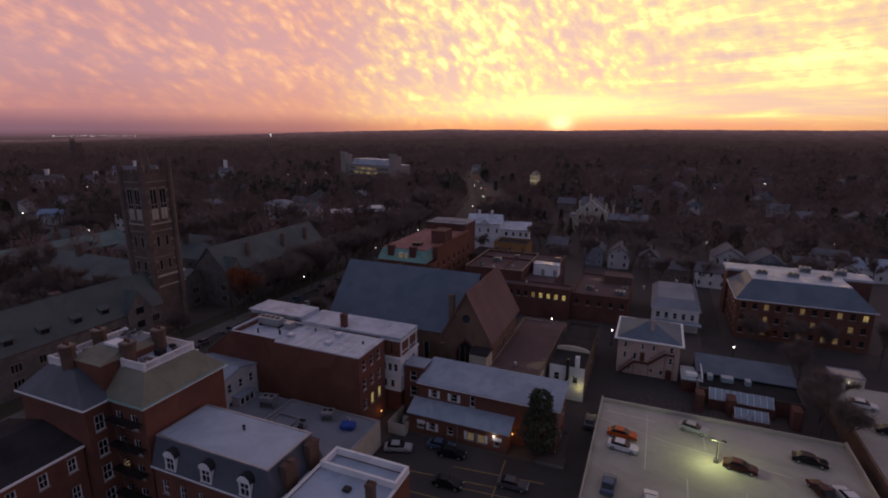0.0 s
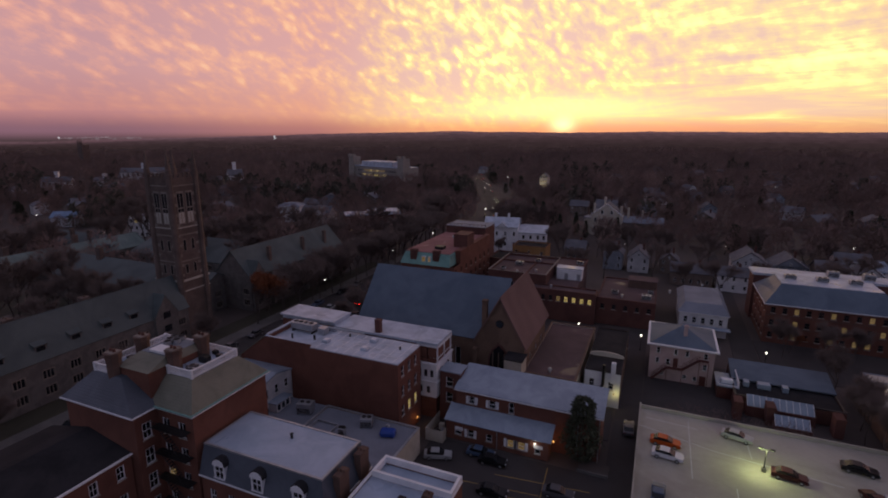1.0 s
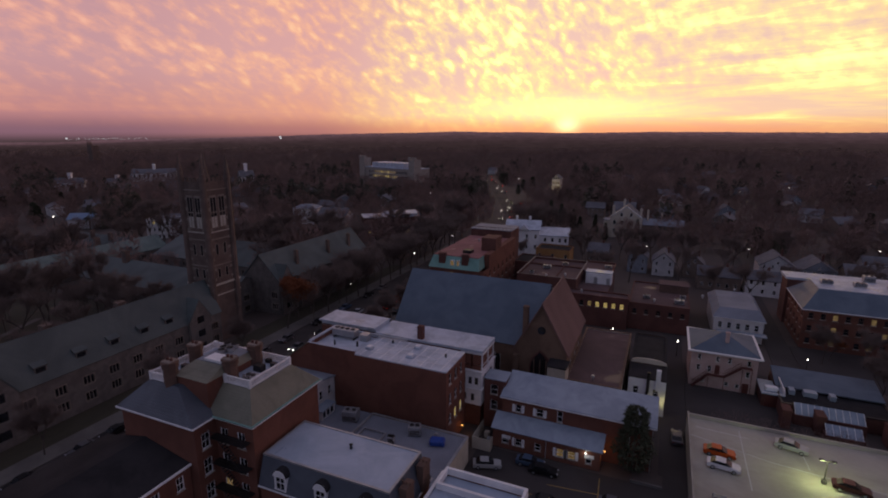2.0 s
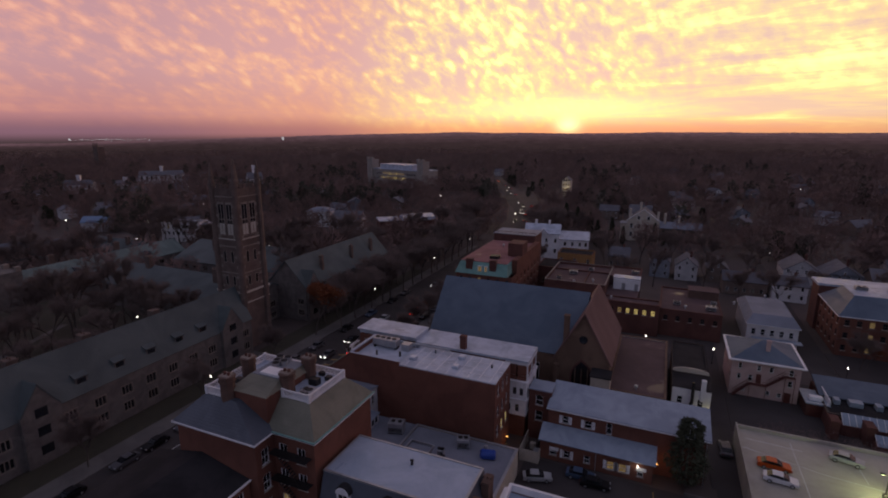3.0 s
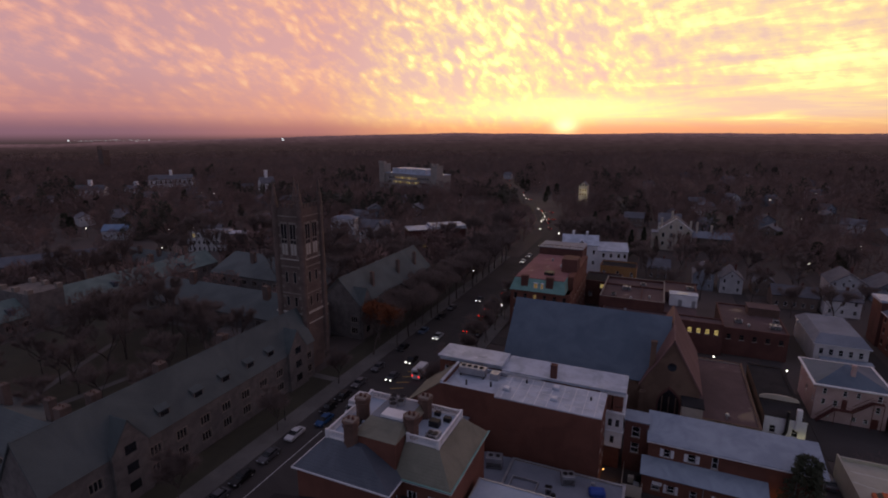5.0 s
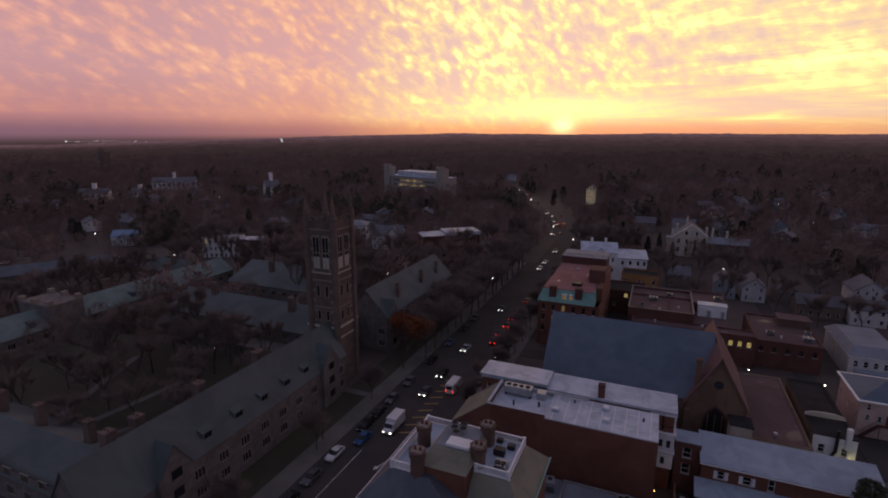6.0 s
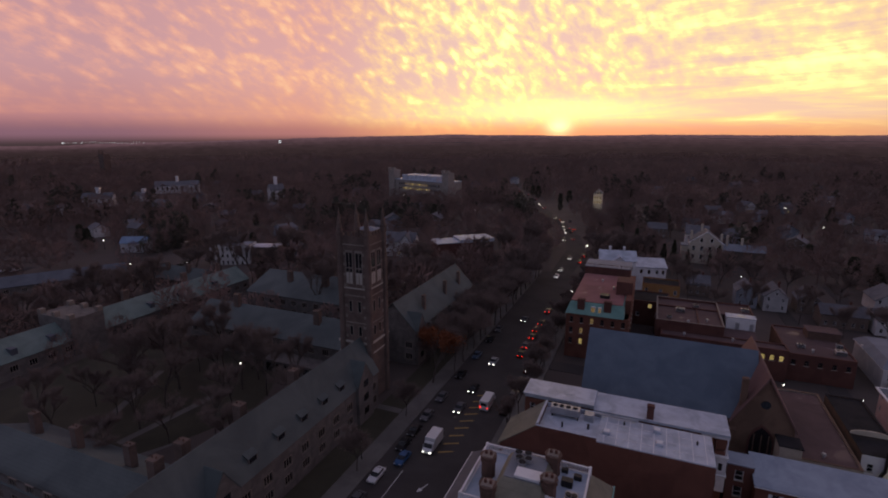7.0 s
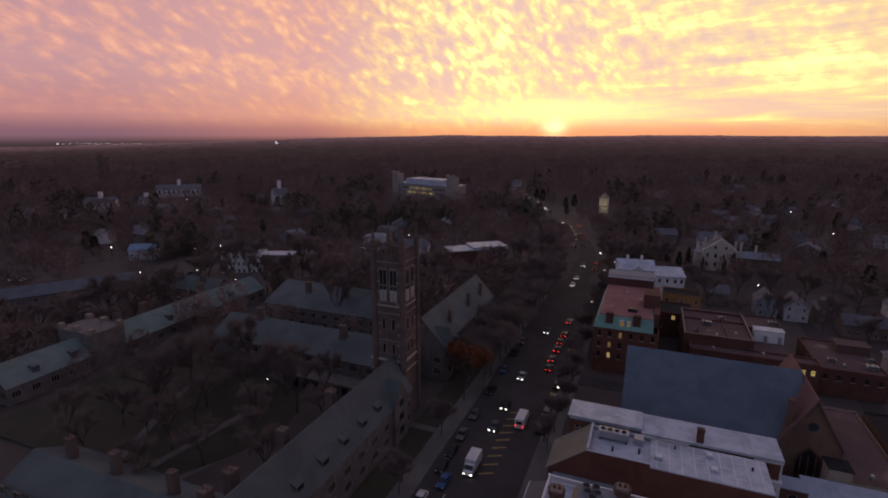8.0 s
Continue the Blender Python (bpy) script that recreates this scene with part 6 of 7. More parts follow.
for sx in (2.0, -2.1):
    for sy in (-0.92, 0.92):
        bm = bmesh.new()
        tube(bm, (sx, sy - 0.14, 0.4), (sx, sy + 0.14, 0.4), 0.4, 0.4, 14)
        part("wheel", bm, RUBBER, amb)
for sy in (-0.85, 0.85):
    part("tail_light", soft_box(-3.27, -3.16, sy - 0.12, sy + 0.12, 1.0, 1.4, 0.02), TAIL, amb)

# ---- street marks and lamps ----
for k in range(9):
    flat_strip("road_mark", (-93.0, 92 + 3.1 * k), (-90.2, 93.4 + 3.1 * k), 0.4, 0.006, YELLOW, None, "worn yellow hatch mark on the asphalt", "road mark")
arrow = bmesh.new()
prism(arrow, [(-0.12, -1.6, 0), (0.12, -1.6, 0), (0.12, 0.2, 0), (0.5, 0.2, 0), (0, 1.3, 0), (-0.5, 0.2, 0), (-0.12, 0.2, 0)], (0, 0, 0.006))
arrow = part("road_arrow", arrow, LINE_WHITE, None)
arrow.matrix_world = pose(-91.4, 80.8, 0.004, 0, 0, 160)
tagged(arrow, "worn white turning arrow painted on the asphalt", "road mark", kind="structure")
flat_strip("road_mark", (-96.9, 60), (-96.9, 84), 0.14, 0.007, LINE_WHITE, None, "worn white lane line on the asphalt", "road mark")
lampm = thing("street_lamp", 0, 0, 0, "black iron street lamp with a small glowing lantern", "street lamp", group="street lamps")
bm = bmesh.new()
tube(bm, (0, 0, 0), (0, 0, 0.7), 0.16, 0.09, 8)
tube(bm, (0, 0, 0.7), (0, 0, 3.6), 0.07, 0.05, 8)
part("post", bm, DARK_METAL, lampm)
bm = bmesh.new()
tube(bm, (0, 0, 3.6), (0, 0, 4.05), 0.11, 0.17, 8)
part("lantern", bm, LAMP_WHITE, lampm)
bm = bmesh.new()
tube(bm, (0, 0, 4.05), (0, 0, 4.3), 0.24, 0.03, 8)
part("cap", bm, DARK_METAL, lampm)
lampm.matrix_world = pose(-83.4, 126.6, 0.14)
for x, y in ((-83.0, 107.8), (-106.2, 150), (-83.2, 160), (-83.2, 200), (-83.2, 250), (-106, 196), (-106, 236), (-106, 84), (17, 142.4), (36.3, 135.5)):
    copy_thing(lampm, pose(x, y, 0.14 if x < -80 else 0))
for x, y in ((-9.0, 142.0), (-24.0, 144.0)):
    copy_thing(lampm, pose(x, y, 0))
for x, y in ((-174, 152), (-156, 104), (-141, 140), (-186, 190), (-205, 205), (-150, 190), (-240, 180), (-275, 190), (-300, 178), (-320, 230), (-120, 250), (-150, 300), (-90, 340), (-20, 250), (20, 262), (70, 280), (-210, 300), (-260, 330), (-350, 300), (-60, 262)):
    copy_thing(lampm, pose(x, y, ground_z(x, y) - 0.1))


lamp_rng = random.Random(31)
for k in range(36):
    az, dist = radians(lamp_rng.uniform(-68, 16)), lamp_rng.uniform(210, 640)
    x, y = -30 + dist * math.sin(az), 15 + dist * math.cos(az)
    if y > 180 and not (x > -78 and y < 235):
        copy_thing(lampm, pose(x, y, ground_z(x, y) - 0.1) @ Matrix.Scale(1.5, 4))


# ---- houses of the neighbourhood ----
HOUSES = []


def small_house(x, y, rz, w, d, h, rise, wall_m, roof_m, label, storeys=2, axis="y", chim=True, lit=()):
    """A timber house: x, y is the middle of its front."""
    gz = ground_z(x, y) - 0.1
    o = thing("house", x, y, gz, label, "house", rz, "neighbourhood houses")
    shift = Matrix.Translation((-w / 2, 0, 0))
    zs = tuple(1.0 + 2.9 * q for q in range(storeys))
    n = max(2, int(w / 2.6))
    walls(o, w, d, h, wall_m, S=rows_of(n, w, zs, 0.9, 1.4, lit=lit, bare=True), E=rows_of(2, d, zs[-1:], 0.9, 1.4, bare=True))
    gable_roof(o, 0, w, 0, d, h, rise, axis, roof_m, wall_m, 0.4)
    if axis == "y":
        link("window", window_meshes(0.8, 1.1, "sash")[0], o, "", pose(w / 2 - 0.4, -0.2, h + 0.5))
        part("pane", bx((w / 2 - 0.36, w / 2 + 0.36, -0.05, -0.02, h + 0.55, h + 1.55)), PANE, o)
    if chim:
        chimney(o, w * 0.7, d * 0.6, h, h + rise + 0.9, 0.7, 0.6, BRICK_DARK, 1)
    for ch in o.children:
        ch.matrix_basis = shift @ ch.matrix_basis
    HOUSES.append((x, y + d / 2, max(w, d) * 0.75))
    return o


small_house(-22.3, 217.5, 0, 7.0, 9, 6.4, 3.0, BLUEGREY, SHINGLE, "narrow blue-grey timber house with a gabled front")
small_house(-13.2, 216.5, 0, 7.4, 10, 5.8, 3.2, SIDING, SHINGLE, "pale timber house with a white gabled front")
small_house(-2.6, 218.5, 0, 6.8, 9, 5.2, 3.0, BROWNSIDE, SHINGLE, "brown timber house with a small gabled front")
small_house(4.5, 205.5, 0, 13.0, 9.0, 4.8, 2.4, BROWNSIDE, SHINGLE, "low brown house with a long dark shingle roof", 1, "x")
small_house(17.0, 203.0, 0, 9.6, 9.0, 5.6, 2.2, WHITE, SHINGLE, "white two-storey house with dark shuttered windows", 2, "x")
small_house(24.8, 228.0, 0, 11.0, 12.0, 5.2, 3.8, SIDING, SHINGLE, "wide pale house with a big gabled shingle roof")
small_house(37.0, 226.0, 0, 11.0, 12.0, 4.8, 3.8, BLUEGREY, SHINGLE, "grey timber house with a broad gabled front")
small_house(49.0, 224.0, 0, 9.0, 10.0, 5.0, 3.0, BROWNSIDE, SHINGLE, "dark timber house with a shingle roof", 2, "x")
small_house(60.0, 243.0, 0, 11.0, 9.0, 5.0, 2.8, SIDING, SHINGLE, "pale timber house with a long roof", 2, "x")
small_house(60.0, 226.0, 0, 7.0, 9.0, 4.6, 3.0, WHITE, SHINGLE, "white cottage with a pointed gable")
small_house(70.0, 232.0, 0, 12.0, 9.0, 5.0, 2.8, SIDING, METAL_ROOF, "pale house with a light grey roof", 2, "x")
small_house(-38.0, 226.0, 0, 8.0, 9.0, 5.0, 2.8, BROWNSIDE, SHINGLE, "dark timber house half hidden by trees", 2, "x")
# ochre building and shops behind the red-roofed block
och = thing("ochre_building", -58.4, 204.5, 0, "ochre stucco building with a dark flat roof", "building")
walls(och, 12.8, 9.0, 9.0, OCHRE, S=rows_of(3, 12.8, (2.0, 5.6), 1.0, 1.6, lit=(0,)))
flat_roof(och, 12.8, 9.0, 9.0, BLACK_ROOF, 0.4, BRICK_DARK)
sh2 = thing("brick_annex", -61.5, 184.0, 0, "low dark brick annex with one lit yellow window", "building")
walls(sh2, 12.0, 12.0, 8.4, BRICK_DARK, S=[(5.6, 6.1, 1.2, 1.4, "lit"), (2.0, 3.0, 1.1, 1.5), (8.0, 3.0, 1.1, 1.5)])
flat_roof(sh2, 12.0, 12.0, 8.4, BLACK_ROOF, 0.3, BRICK_DARK)
wb = thing("lift_housing", -34.6, 168.2, 8.0, "white rendered lift housing on the brown roof", "lift housing")
part("body", bx((0, 7.4, 0, 3.58, 0, 3.4)), WHITE, wb)
part("roof", bx((-0.15, 7.55, -0.15, 3.58, 3.4, 3.55)), MEMBRANE, wb)
for x in (2.4, 6.0):
    part("door", bx((x, x + 1.0, -0.05, -0.002, 0, 2.0)), GALV, wb)
pt = thing("roof_penthouse", -14.0, 170.5, 7.1, "low brown penthouse on the shop roof", "penthouse")
part("body", bx((0, 7.6, 0, 5.0, 0, 2.2)), BRICK_TAN, pt)
part("roof", bx((-0.2, 7.8, -0.2, 5.2, 2.2, 2.4)), BROWN_ROOF, pt)

# turreted pale house among the trees
ca = thing("pale_mansion", -39.2, 284.0, 0, "pale stuccoed mansion with a broad front gable and tall chimneys", "house")
walls(ca, 15.0, 13.0, 10.4, CREAM, S=rows_of(4, 15.0, (2.4, 6.6), 1.3, 2.2, margin=1.4), E=rows_of(3, 13.0, (2.4, 6.6), 1.2, 2.0))
gable_roof(ca, 0, 15.0, 0, 13.0, 10.4, 5.6, "y", SHINGLE, CREAM, 0.1)
bm = bmesh.new()
for sx in (-1, 1):
    slab(bm, ((7.5, -0.3, 16.3), (7.5, 0.4, 16.3), (7.5 + sx * 7.9, 0.4, 10.5), (7.5 + sx * 7.9, -0.3, 10.5)), 0.35)
part("gable_coping", bm, WHITE, ca)
for u in (4.6, 9.2):
    w0 = part("window", ring(u, u + 1.3, 10.9, 12.9, 0.12, -0.1, 0.05), WHITE, ca)
    part("pane", bx((u + 0.1, u + 1.2, -0.05, -0.01, 11.0, 12.8)), PANE, w0)
part("bay", bx((-3.4, -0.002, 2.0, 9.0, 0, 8.2)), CREAM, ca)
part("bay_roof", bx((-3.7, -0.002, 1.7, 9.3, 8.2, 8.5)), ROOF_GREY, ca)
part("wing", bx((15.002, 34.0, 5.0, 13.0, 0, 6.6)), BROWNSIDE, ca)
bm = bmesh.new()
for y in (4.6, 13.4):
    slab(bm, ((15.0, y, 6.6), (34.4, y, 6.6), (34.4, 9.0, 9.4), (15.0, 9.0, 9.4)), 0.2)
part("wing_roof", bm, ROOF_GREY, ca)
for x, y, z in ((0.9, 5.0, 15.6), (5.6, 9.0, 18.6), (14.2, 3.0, 15.0), (17.4, 8.0, 13.8), (24.0, 9.0, 12.6)):
    chimney(ca, x, y, 6.0, z, 1.0, 1.0, CREAM, 0)
rv = thing("rear_villa", -40.0, 306.0, 0, "pale gabled house just behind the mansion", "house")
walls(rv, 11.0, 10.0, 11.0, SIDING, S=rows_of(3, 11.0, (4.0, 8.0), 1.1, 1.7))
gable_roof(rv, 0, 11.0, 0, 10.0, 11.0, 4.0, "x", SHINGLE, SIDING, 0.4)
chimney(rv, 8.0, 5.0, 13.0, 17.0, 0.9, 0.9, BRICK_DARK, 0)

# large pale building with many windows, west of the halls
pb = thing("pale_hotel", -269.5, 200.6, -5.6, "long pale building with rows of dark windows", "building", 20)
walls(pb, 21.0, 10.0, 11.8, SIDING, S=rows_of(8, 21.0, (1.4, 5.0, 8.6), 1.1, 1.8, lit=(17,)))
flat_roof(pb, 21.0, 10.0, 11.8, ROOF_GREY, 0.4, TRIM_STONE)
part("wing", bx((21.002, 37.0, 2.0, 10.0, 0, 10.2)), BROWNSIDE, pb)
part("wing_roof", bx((20.9, 37.4, 1.6, 10.4, 10.2, 10.6)), MEMBRANE, pb)
mr = thing("flat_shop", -156.0, 238.0, -1.0, "low dark shop with a wide white flat roof", "shop", 38)
part("body", bx((0, 30.0, 0, 12.0, 0, 9.6)), BRICK_DARK, mr)
part("roof", bx((-0.4, 12.0, -0.4, 12.4, 9.6, 10.0), (12.0, 30.4, -0.4, 12.4, 9.6, 11.2)), MEMBRANE, mr)
for k in range(6):
    part("shop_window", bx((2 + 5.0 * k, 4.0 + 5.0 * k, -0.04, -0.002, 0.8, 2.4)), PANE_DIM, mr)
bg = thing("gabled_villa", -188.5, 242.0, -2.0, "large pale villa with several gables and a porch", "house", 12)
walls(bg, 16.0, 12.0, 9.0, SIDING, S=rows_of(5, 16.0, (1.4, 5.4), 1.1, 1.8, dim=(2,)), E=rows_of(3, 12.0, (1.4, 5.4), 1.1, 1.8))
gable_roof(bg, 0, 16.0, 0, 12.0, 9.0, 4.0, "x", SHINGLE, SIDING, 0.5)
gable_roof(bg, 9.0, 15.0, -2.5, 6.0, 9.0, 4.2, "y", SHINGLE, SIDING, 0.4)
part("gable_bay", bx((9.0, 15.0, -2.5, -0.002, 0, 9.0)), SIDING, bg)
bv = thing("blue_roof_house", -342.0, 203.0, -5.5, "small house with a pale blue roof", "house", 30)
walls(bv, 14.0, 9.0, 6.0, SIDING, S=rows_of(4, 14.0, (2.0,), 1.0, 1.6))
gable_roof(bv, 0, 14.0, 0, 9.0, 6.0, 3.0, "x", BLUEROOF, SIDING, 0.4)

# long lit hall on the rise
vl = thing("stuccoed_villa", -217.0, 256.0, -2.0, "pale square villa with a low roof and tall windows", "house", 20)
walls(vl, 14.0, 11.0, 9.4, SIDING, S=rows_of(5, 14.0, (1.4, 5.4), 1.1, 1.9))
hip_roof(vl, 0, 14.0, 0, 11.0, 9.4, 2.0, 4.0, 4.0, ROOF_GREY, 0.6, WHITE)
chimney(vl, 4.0, 6.0, 10.0, 13.4, 0.9, 0.9, BRICK_DARK, 1)

lib = thing("lit_hall", -326.0, 506.5, -5.0, "long pale hall with lit windows and square end towers", "building", -17)
walls(lib, 78.0, 24.0, 19.0, PALE_STONE, S=rows_of(18, 78.0, (9.0, 13.6), 2.0, 2.6, lit=(3, 5, 8, 9, 12, 24, 27), dim=(2, 4, 6, 7, 10, 11, 13, 21, 22, 23, 25, 26, 28, 29, 30), margin=10, style="plain"))
part("roof", bx((-0.2, 78.2, -0.2, 24.2, 19.0, 19.6)), LILAC_ROOF, lib)
part("roof_light", bx((14.0, 62.0, 2.0, 22.0, 19.6, 24.5)), MEMBRANE, lib)
for x in (-3.0, 73.0):
    part("end_tower", bx((x, x + 8.0, -2.0, 8.0, 0, 29.0), (x - 0.4, x + 2.0, -2.4, 1.0, 29.0, 31.5), (x + 6.0, x + 8.4, -2.4, 1.0, 29.0, 31.5)), PALE_STONE, lib)


def far_place(az, el, dist, eye=(-2.0, 19.1, 51.1)):
    a, e = radians(az), radians(el)
    return eye[0] + dist * math.sin(a), eye[1] + dist * math.cos(a), eye[2] + dist * math.tan(e)


def cupola_hall(x, y, top, run, rz, label, spire=False):
    """A pale hall with a broad roof and a white cupola or steeple on its ridge."""
    g = ground_z(x, y)
    h = top - g
    eave, ridge, d = h * 0.42, h * 0.62, 11.0
    o = thing("cupola_hall", x, y, g, label, "hall", rz)
    part("body", bx((-run / 2, run / 2, 0, d, 0, eave)), SIDING, o)
    gable_roof(o, -run / 2, run / 2, 0, d, eave, ridge - eave, "x", SHINGLE, SIDING, 0.5)
    for k in range(int(run / 5)):
        u = -run / 2 + 2.0 + 5.0 * k
        part("window", bx((u, u + 1.6, -0.06, -0.002, eave * 0.45, eave * 0.85)), PANE, o)
    c = part("cupola", soft_box(-1.5, 1.5, d / 2 - 1.5, d / 2 + 1.5, ridge - 1.0, ridge + (h - ridge) * 0.55, 0.1), WHITE, o, "white painted timber cupola")
    part("cornice", bx((-1.8, 1.8, d / 2 - 1.8, d / 2 + 1.8, ridge + (h - ridge) * 0.55, ridge + (h - ridge) * 0.62)), WHITE, c)
    bm = bmesh.new()
    z0 = ridge + (h - ridge) * 0.62
    if spire:
        tube(bm, (0, d / 2, z0), (0, d / 2, top + 2.0), 1.4, 0.05, 8)
    else:
        for k in range(4):
            a, b = k * math.pi / 8, (k + 1) * math.pi / 8
            q = top - z0
            tube(bm, (0, d / 2, z0 + q * math.sin(a)), (0, d / 2, z0 + q * math.sin(b)), 1.5 * math.cos(a), max(0.05, 1.5 * math.cos(b)), 10)
    part("dome", bm, WHITE, c)


cupola_hall(-413.6, 424.0, 23.6, 14, 60, "white steepled church rising above the trees", True)
cupola_hall(-572.0, 438.0, 17.0, 46, 42, "long pale hall with a white cupola among trees")
cupola_hall(-542.0, 369.0, 9.0, 20, 20, "pale gabled hall with a small white cupola")
cupola_hall(-545.0, 326.0, 15.0, 26, 35, "low grey-roofed hall with a square white cupola")
x, y, top = far_place(-57.93, -0.85, 1100)
ft = thing("far_tower", x, y, ground_z(x, y), "dark square tower with pinnacles on the horizon", "tower")
part("shaft", bx((-6, 6, -6, 6, 0, top - ground_z(x, y) - 8)), TOWER_STONE, ft)
for dx in (-5, 0, 5):
    bm = bmesh.new()
    tube(bm, (dx, -5, top - ground_z(x, y) - 8), (dx, -5, top - ground_z(x, y)), 1.3, 0.5, 6)
    part("pinnacle", bm, TOWER_STONE, ft)
x, y, top = -103.4, 468.0, 15.5
yt = thing("floodlit_gable", x, y, ground_z(x, y), "small floodlit yellowish gable among the woods", "building")
part("body", bx((-3.6, 3.6, 0, 9, 0, top - ground_z(x, y) - 3)), CREAM, yt)
gable_roof(yt, -3.6, 3.6, 0, 9, top - ground_z(x, y) - 3, 3.0, "y", SHINGLE, CREAM, 0.3)
for u in (-2.6, -0.5, 1.6):
    for z in (5.0, 9.0, 13.0):
        part("pane", bx((u, u + 1.0, -0.05, -0.002, z, z + 1.8)), PANE_DIM if z < 12 else PANE, yt)
point_light(x, y - 5.0, 6.0, (1.0, 0.86, 0.5), 380, 0.4)
lights = []
for k in range(26):
    az = -59.5 + 6.2 * (k / 25) + random.uniform(-0.1, 0.1)
    lights.append(far_place(az, -0.72 + random.uniform(-0.05, 0.05), 3300 + 20 * (k % 5)))
lights += [far_place(-41.04, -0.58, 3000), far_place(-41.0, -0.75, 3000)]
bm = bmesh.new()
for k, (x, y, z) in enumerate(lights):
    s = 3.2 if k in (0, 26, 27) else random.uniform(0.8, 1.8)
    box(bm, x - s, x + s, y - s, y + s, z - s * 0.6, z + s * 0.6)
tagged(part("far_town_lights", bm, TOWN, None), "scattered white lights of a far town", "lights", kind="stuff")
for k in range(64):
    for _ in range(60):
        az, dist = random.uniform(-66, 20), random.uniform(250, 780)
        x, y = 0 + dist * math.sin(radians(az)), 19 + dist * math.cos(radians(az))
        if all(math.hypot(x - h[0], y - h[1]) > 22 for h in HOUSES) and not (-150 < x < -60 and y < 640) and not (-200 < x < -60 and y > 330) and y > 170 and not (x > -80 and y < 310) and not (x > -270 and y < 215) and not (-360 < x < -230 and 460 < y < 560):
            break
    small_house(x, y, random.choice((0, 12, -20, 35)), random.uniform(9, 14), random.uniform(8, 11), random.uniform(5, 6.4), random.uniform(2.4, 3.6), random.choice((SIDING, BROWNSIDE, BROWNSIDE, BLUEGREY, BLUEGREY)), SHINGLE, "timber house half hidden in the winter woods", 2, random.choice("xy"), True, (1,) if k % 5 == 0 else ())

# ---- trees ----
def mesh_from(name, verts, faces, material):
    mesh = bpy.data.meshes.new(name)
    mesh.from_pydata(verts, [], faces)
    mesh.materials.append(material)
    return mesh


def limb(verts, faces, a, b, r0, r1, n):
    q = (b - a).to_track_quat("Z", "Y")
    base = len(verts)
    for p, r in ((a, r0), (b, r1)):
        for k in range(n):
            verts.append(tuple(p + q @ Vector((r * math.cos(k * math.tau / n), r * math.sin(k * math.tau / n), 0))))
    for k in range(n):
        faces.append((base + k, base + (k + 1) % n, base + n + (k + 1) % n, base + n + k))


def sliver(verts, faces, p, d, length, width, rng):
    side = d.cross(Vector((rng.uniform(-1, 1), rng.uniform(-1, 1), rng.uniform(-1, 1))))
    if side.length < 1e-4:
        return
    side = side.normalized() * width / 2
    i = len(verts)
    verts += [tuple(p - side), tuple(p + side), tuple(p + d * length)]
    faces.append((i, i + 1, i + 2))


def bare_tree_meshes(seed, height, spread, twigs, leaf=None):
    """A leafless crown: forking limbs, then sprays of thin twigs."""
    rng = random.Random(seed)
    wood, tw = ([], []), ([], [])

    def grow(p, d, length, r, level):
        n = 6 if level == 0 else 4 if level < 3 else 3
        mid = p + d * length * 0.5 + Vector((rng.uniform(-1, 1), rng.uniform(-1, 1), 0)) * length * 0.05
        end = mid + (d + Vector((rng.uniform(-1, 1), rng.uniform(-1, 1), rng.uniform(-0.3, 0.6))) * 0.22).normalized() * length * 0.5
        limb(*wood, p, mid, r, r * 0.85, n)
        limb(*wood, mid, end, r * 0.85, r * 0.6, n)
        if level >= 2:
            for _ in range(twigs):
                f = rng.random()
                q = p.lerp(end, f)
                td = (d * 0.5 + Vector((rng.gauss(0, 1), rng.gauss(0, 1), rng.gauss(0.25, 0.8))).normalized()).normalized()
                if leaf:
                    sliver(*tw, q + td * rng.uniform(0.2, 1.3), Vector((rng.gauss(0, 1), rng.gauss(0, 1), rng.gauss(0, 1))).normalized(), rng.uniform(0.25, 0.5), rng.uniform(0.2, 0.4), rng)
                else:
                    sliver(*tw, q, td, rng.uniform(1.0, 2.6), rng.uniform(0.05, 0.10), rng)
        if level < 4:
            for _ in range(rng.choice((2, 3, 3)) if level else rng.choice((4, 5))):
                a = rng.uniform(0, math.tau)
                tilt = rng.uniform(0.35, 0.85) * spread
                s = Vector((math.cos(a), math.sin(a), 0))
                nd = (d + s * tilt + Vector((0, 0, 0.12))).normalized()
                grow(p.lerp(end, rng.uniform(0.72, 1.0)), nd, length * rng.uniform(0.58, 0.78), r * 0.55, level + 1)

    grow(Vector((0, 0, -0.2)), Vector((rng.uniform(-0.05, 0.05), rng.uniform(-0.05, 0.05), 1)).normalized(), height * 0.34, height * 0.012, 0)
    return mesh_from("trunk", *wood, BARK), mesh_from("crown", *tw, leaf or TWIG)


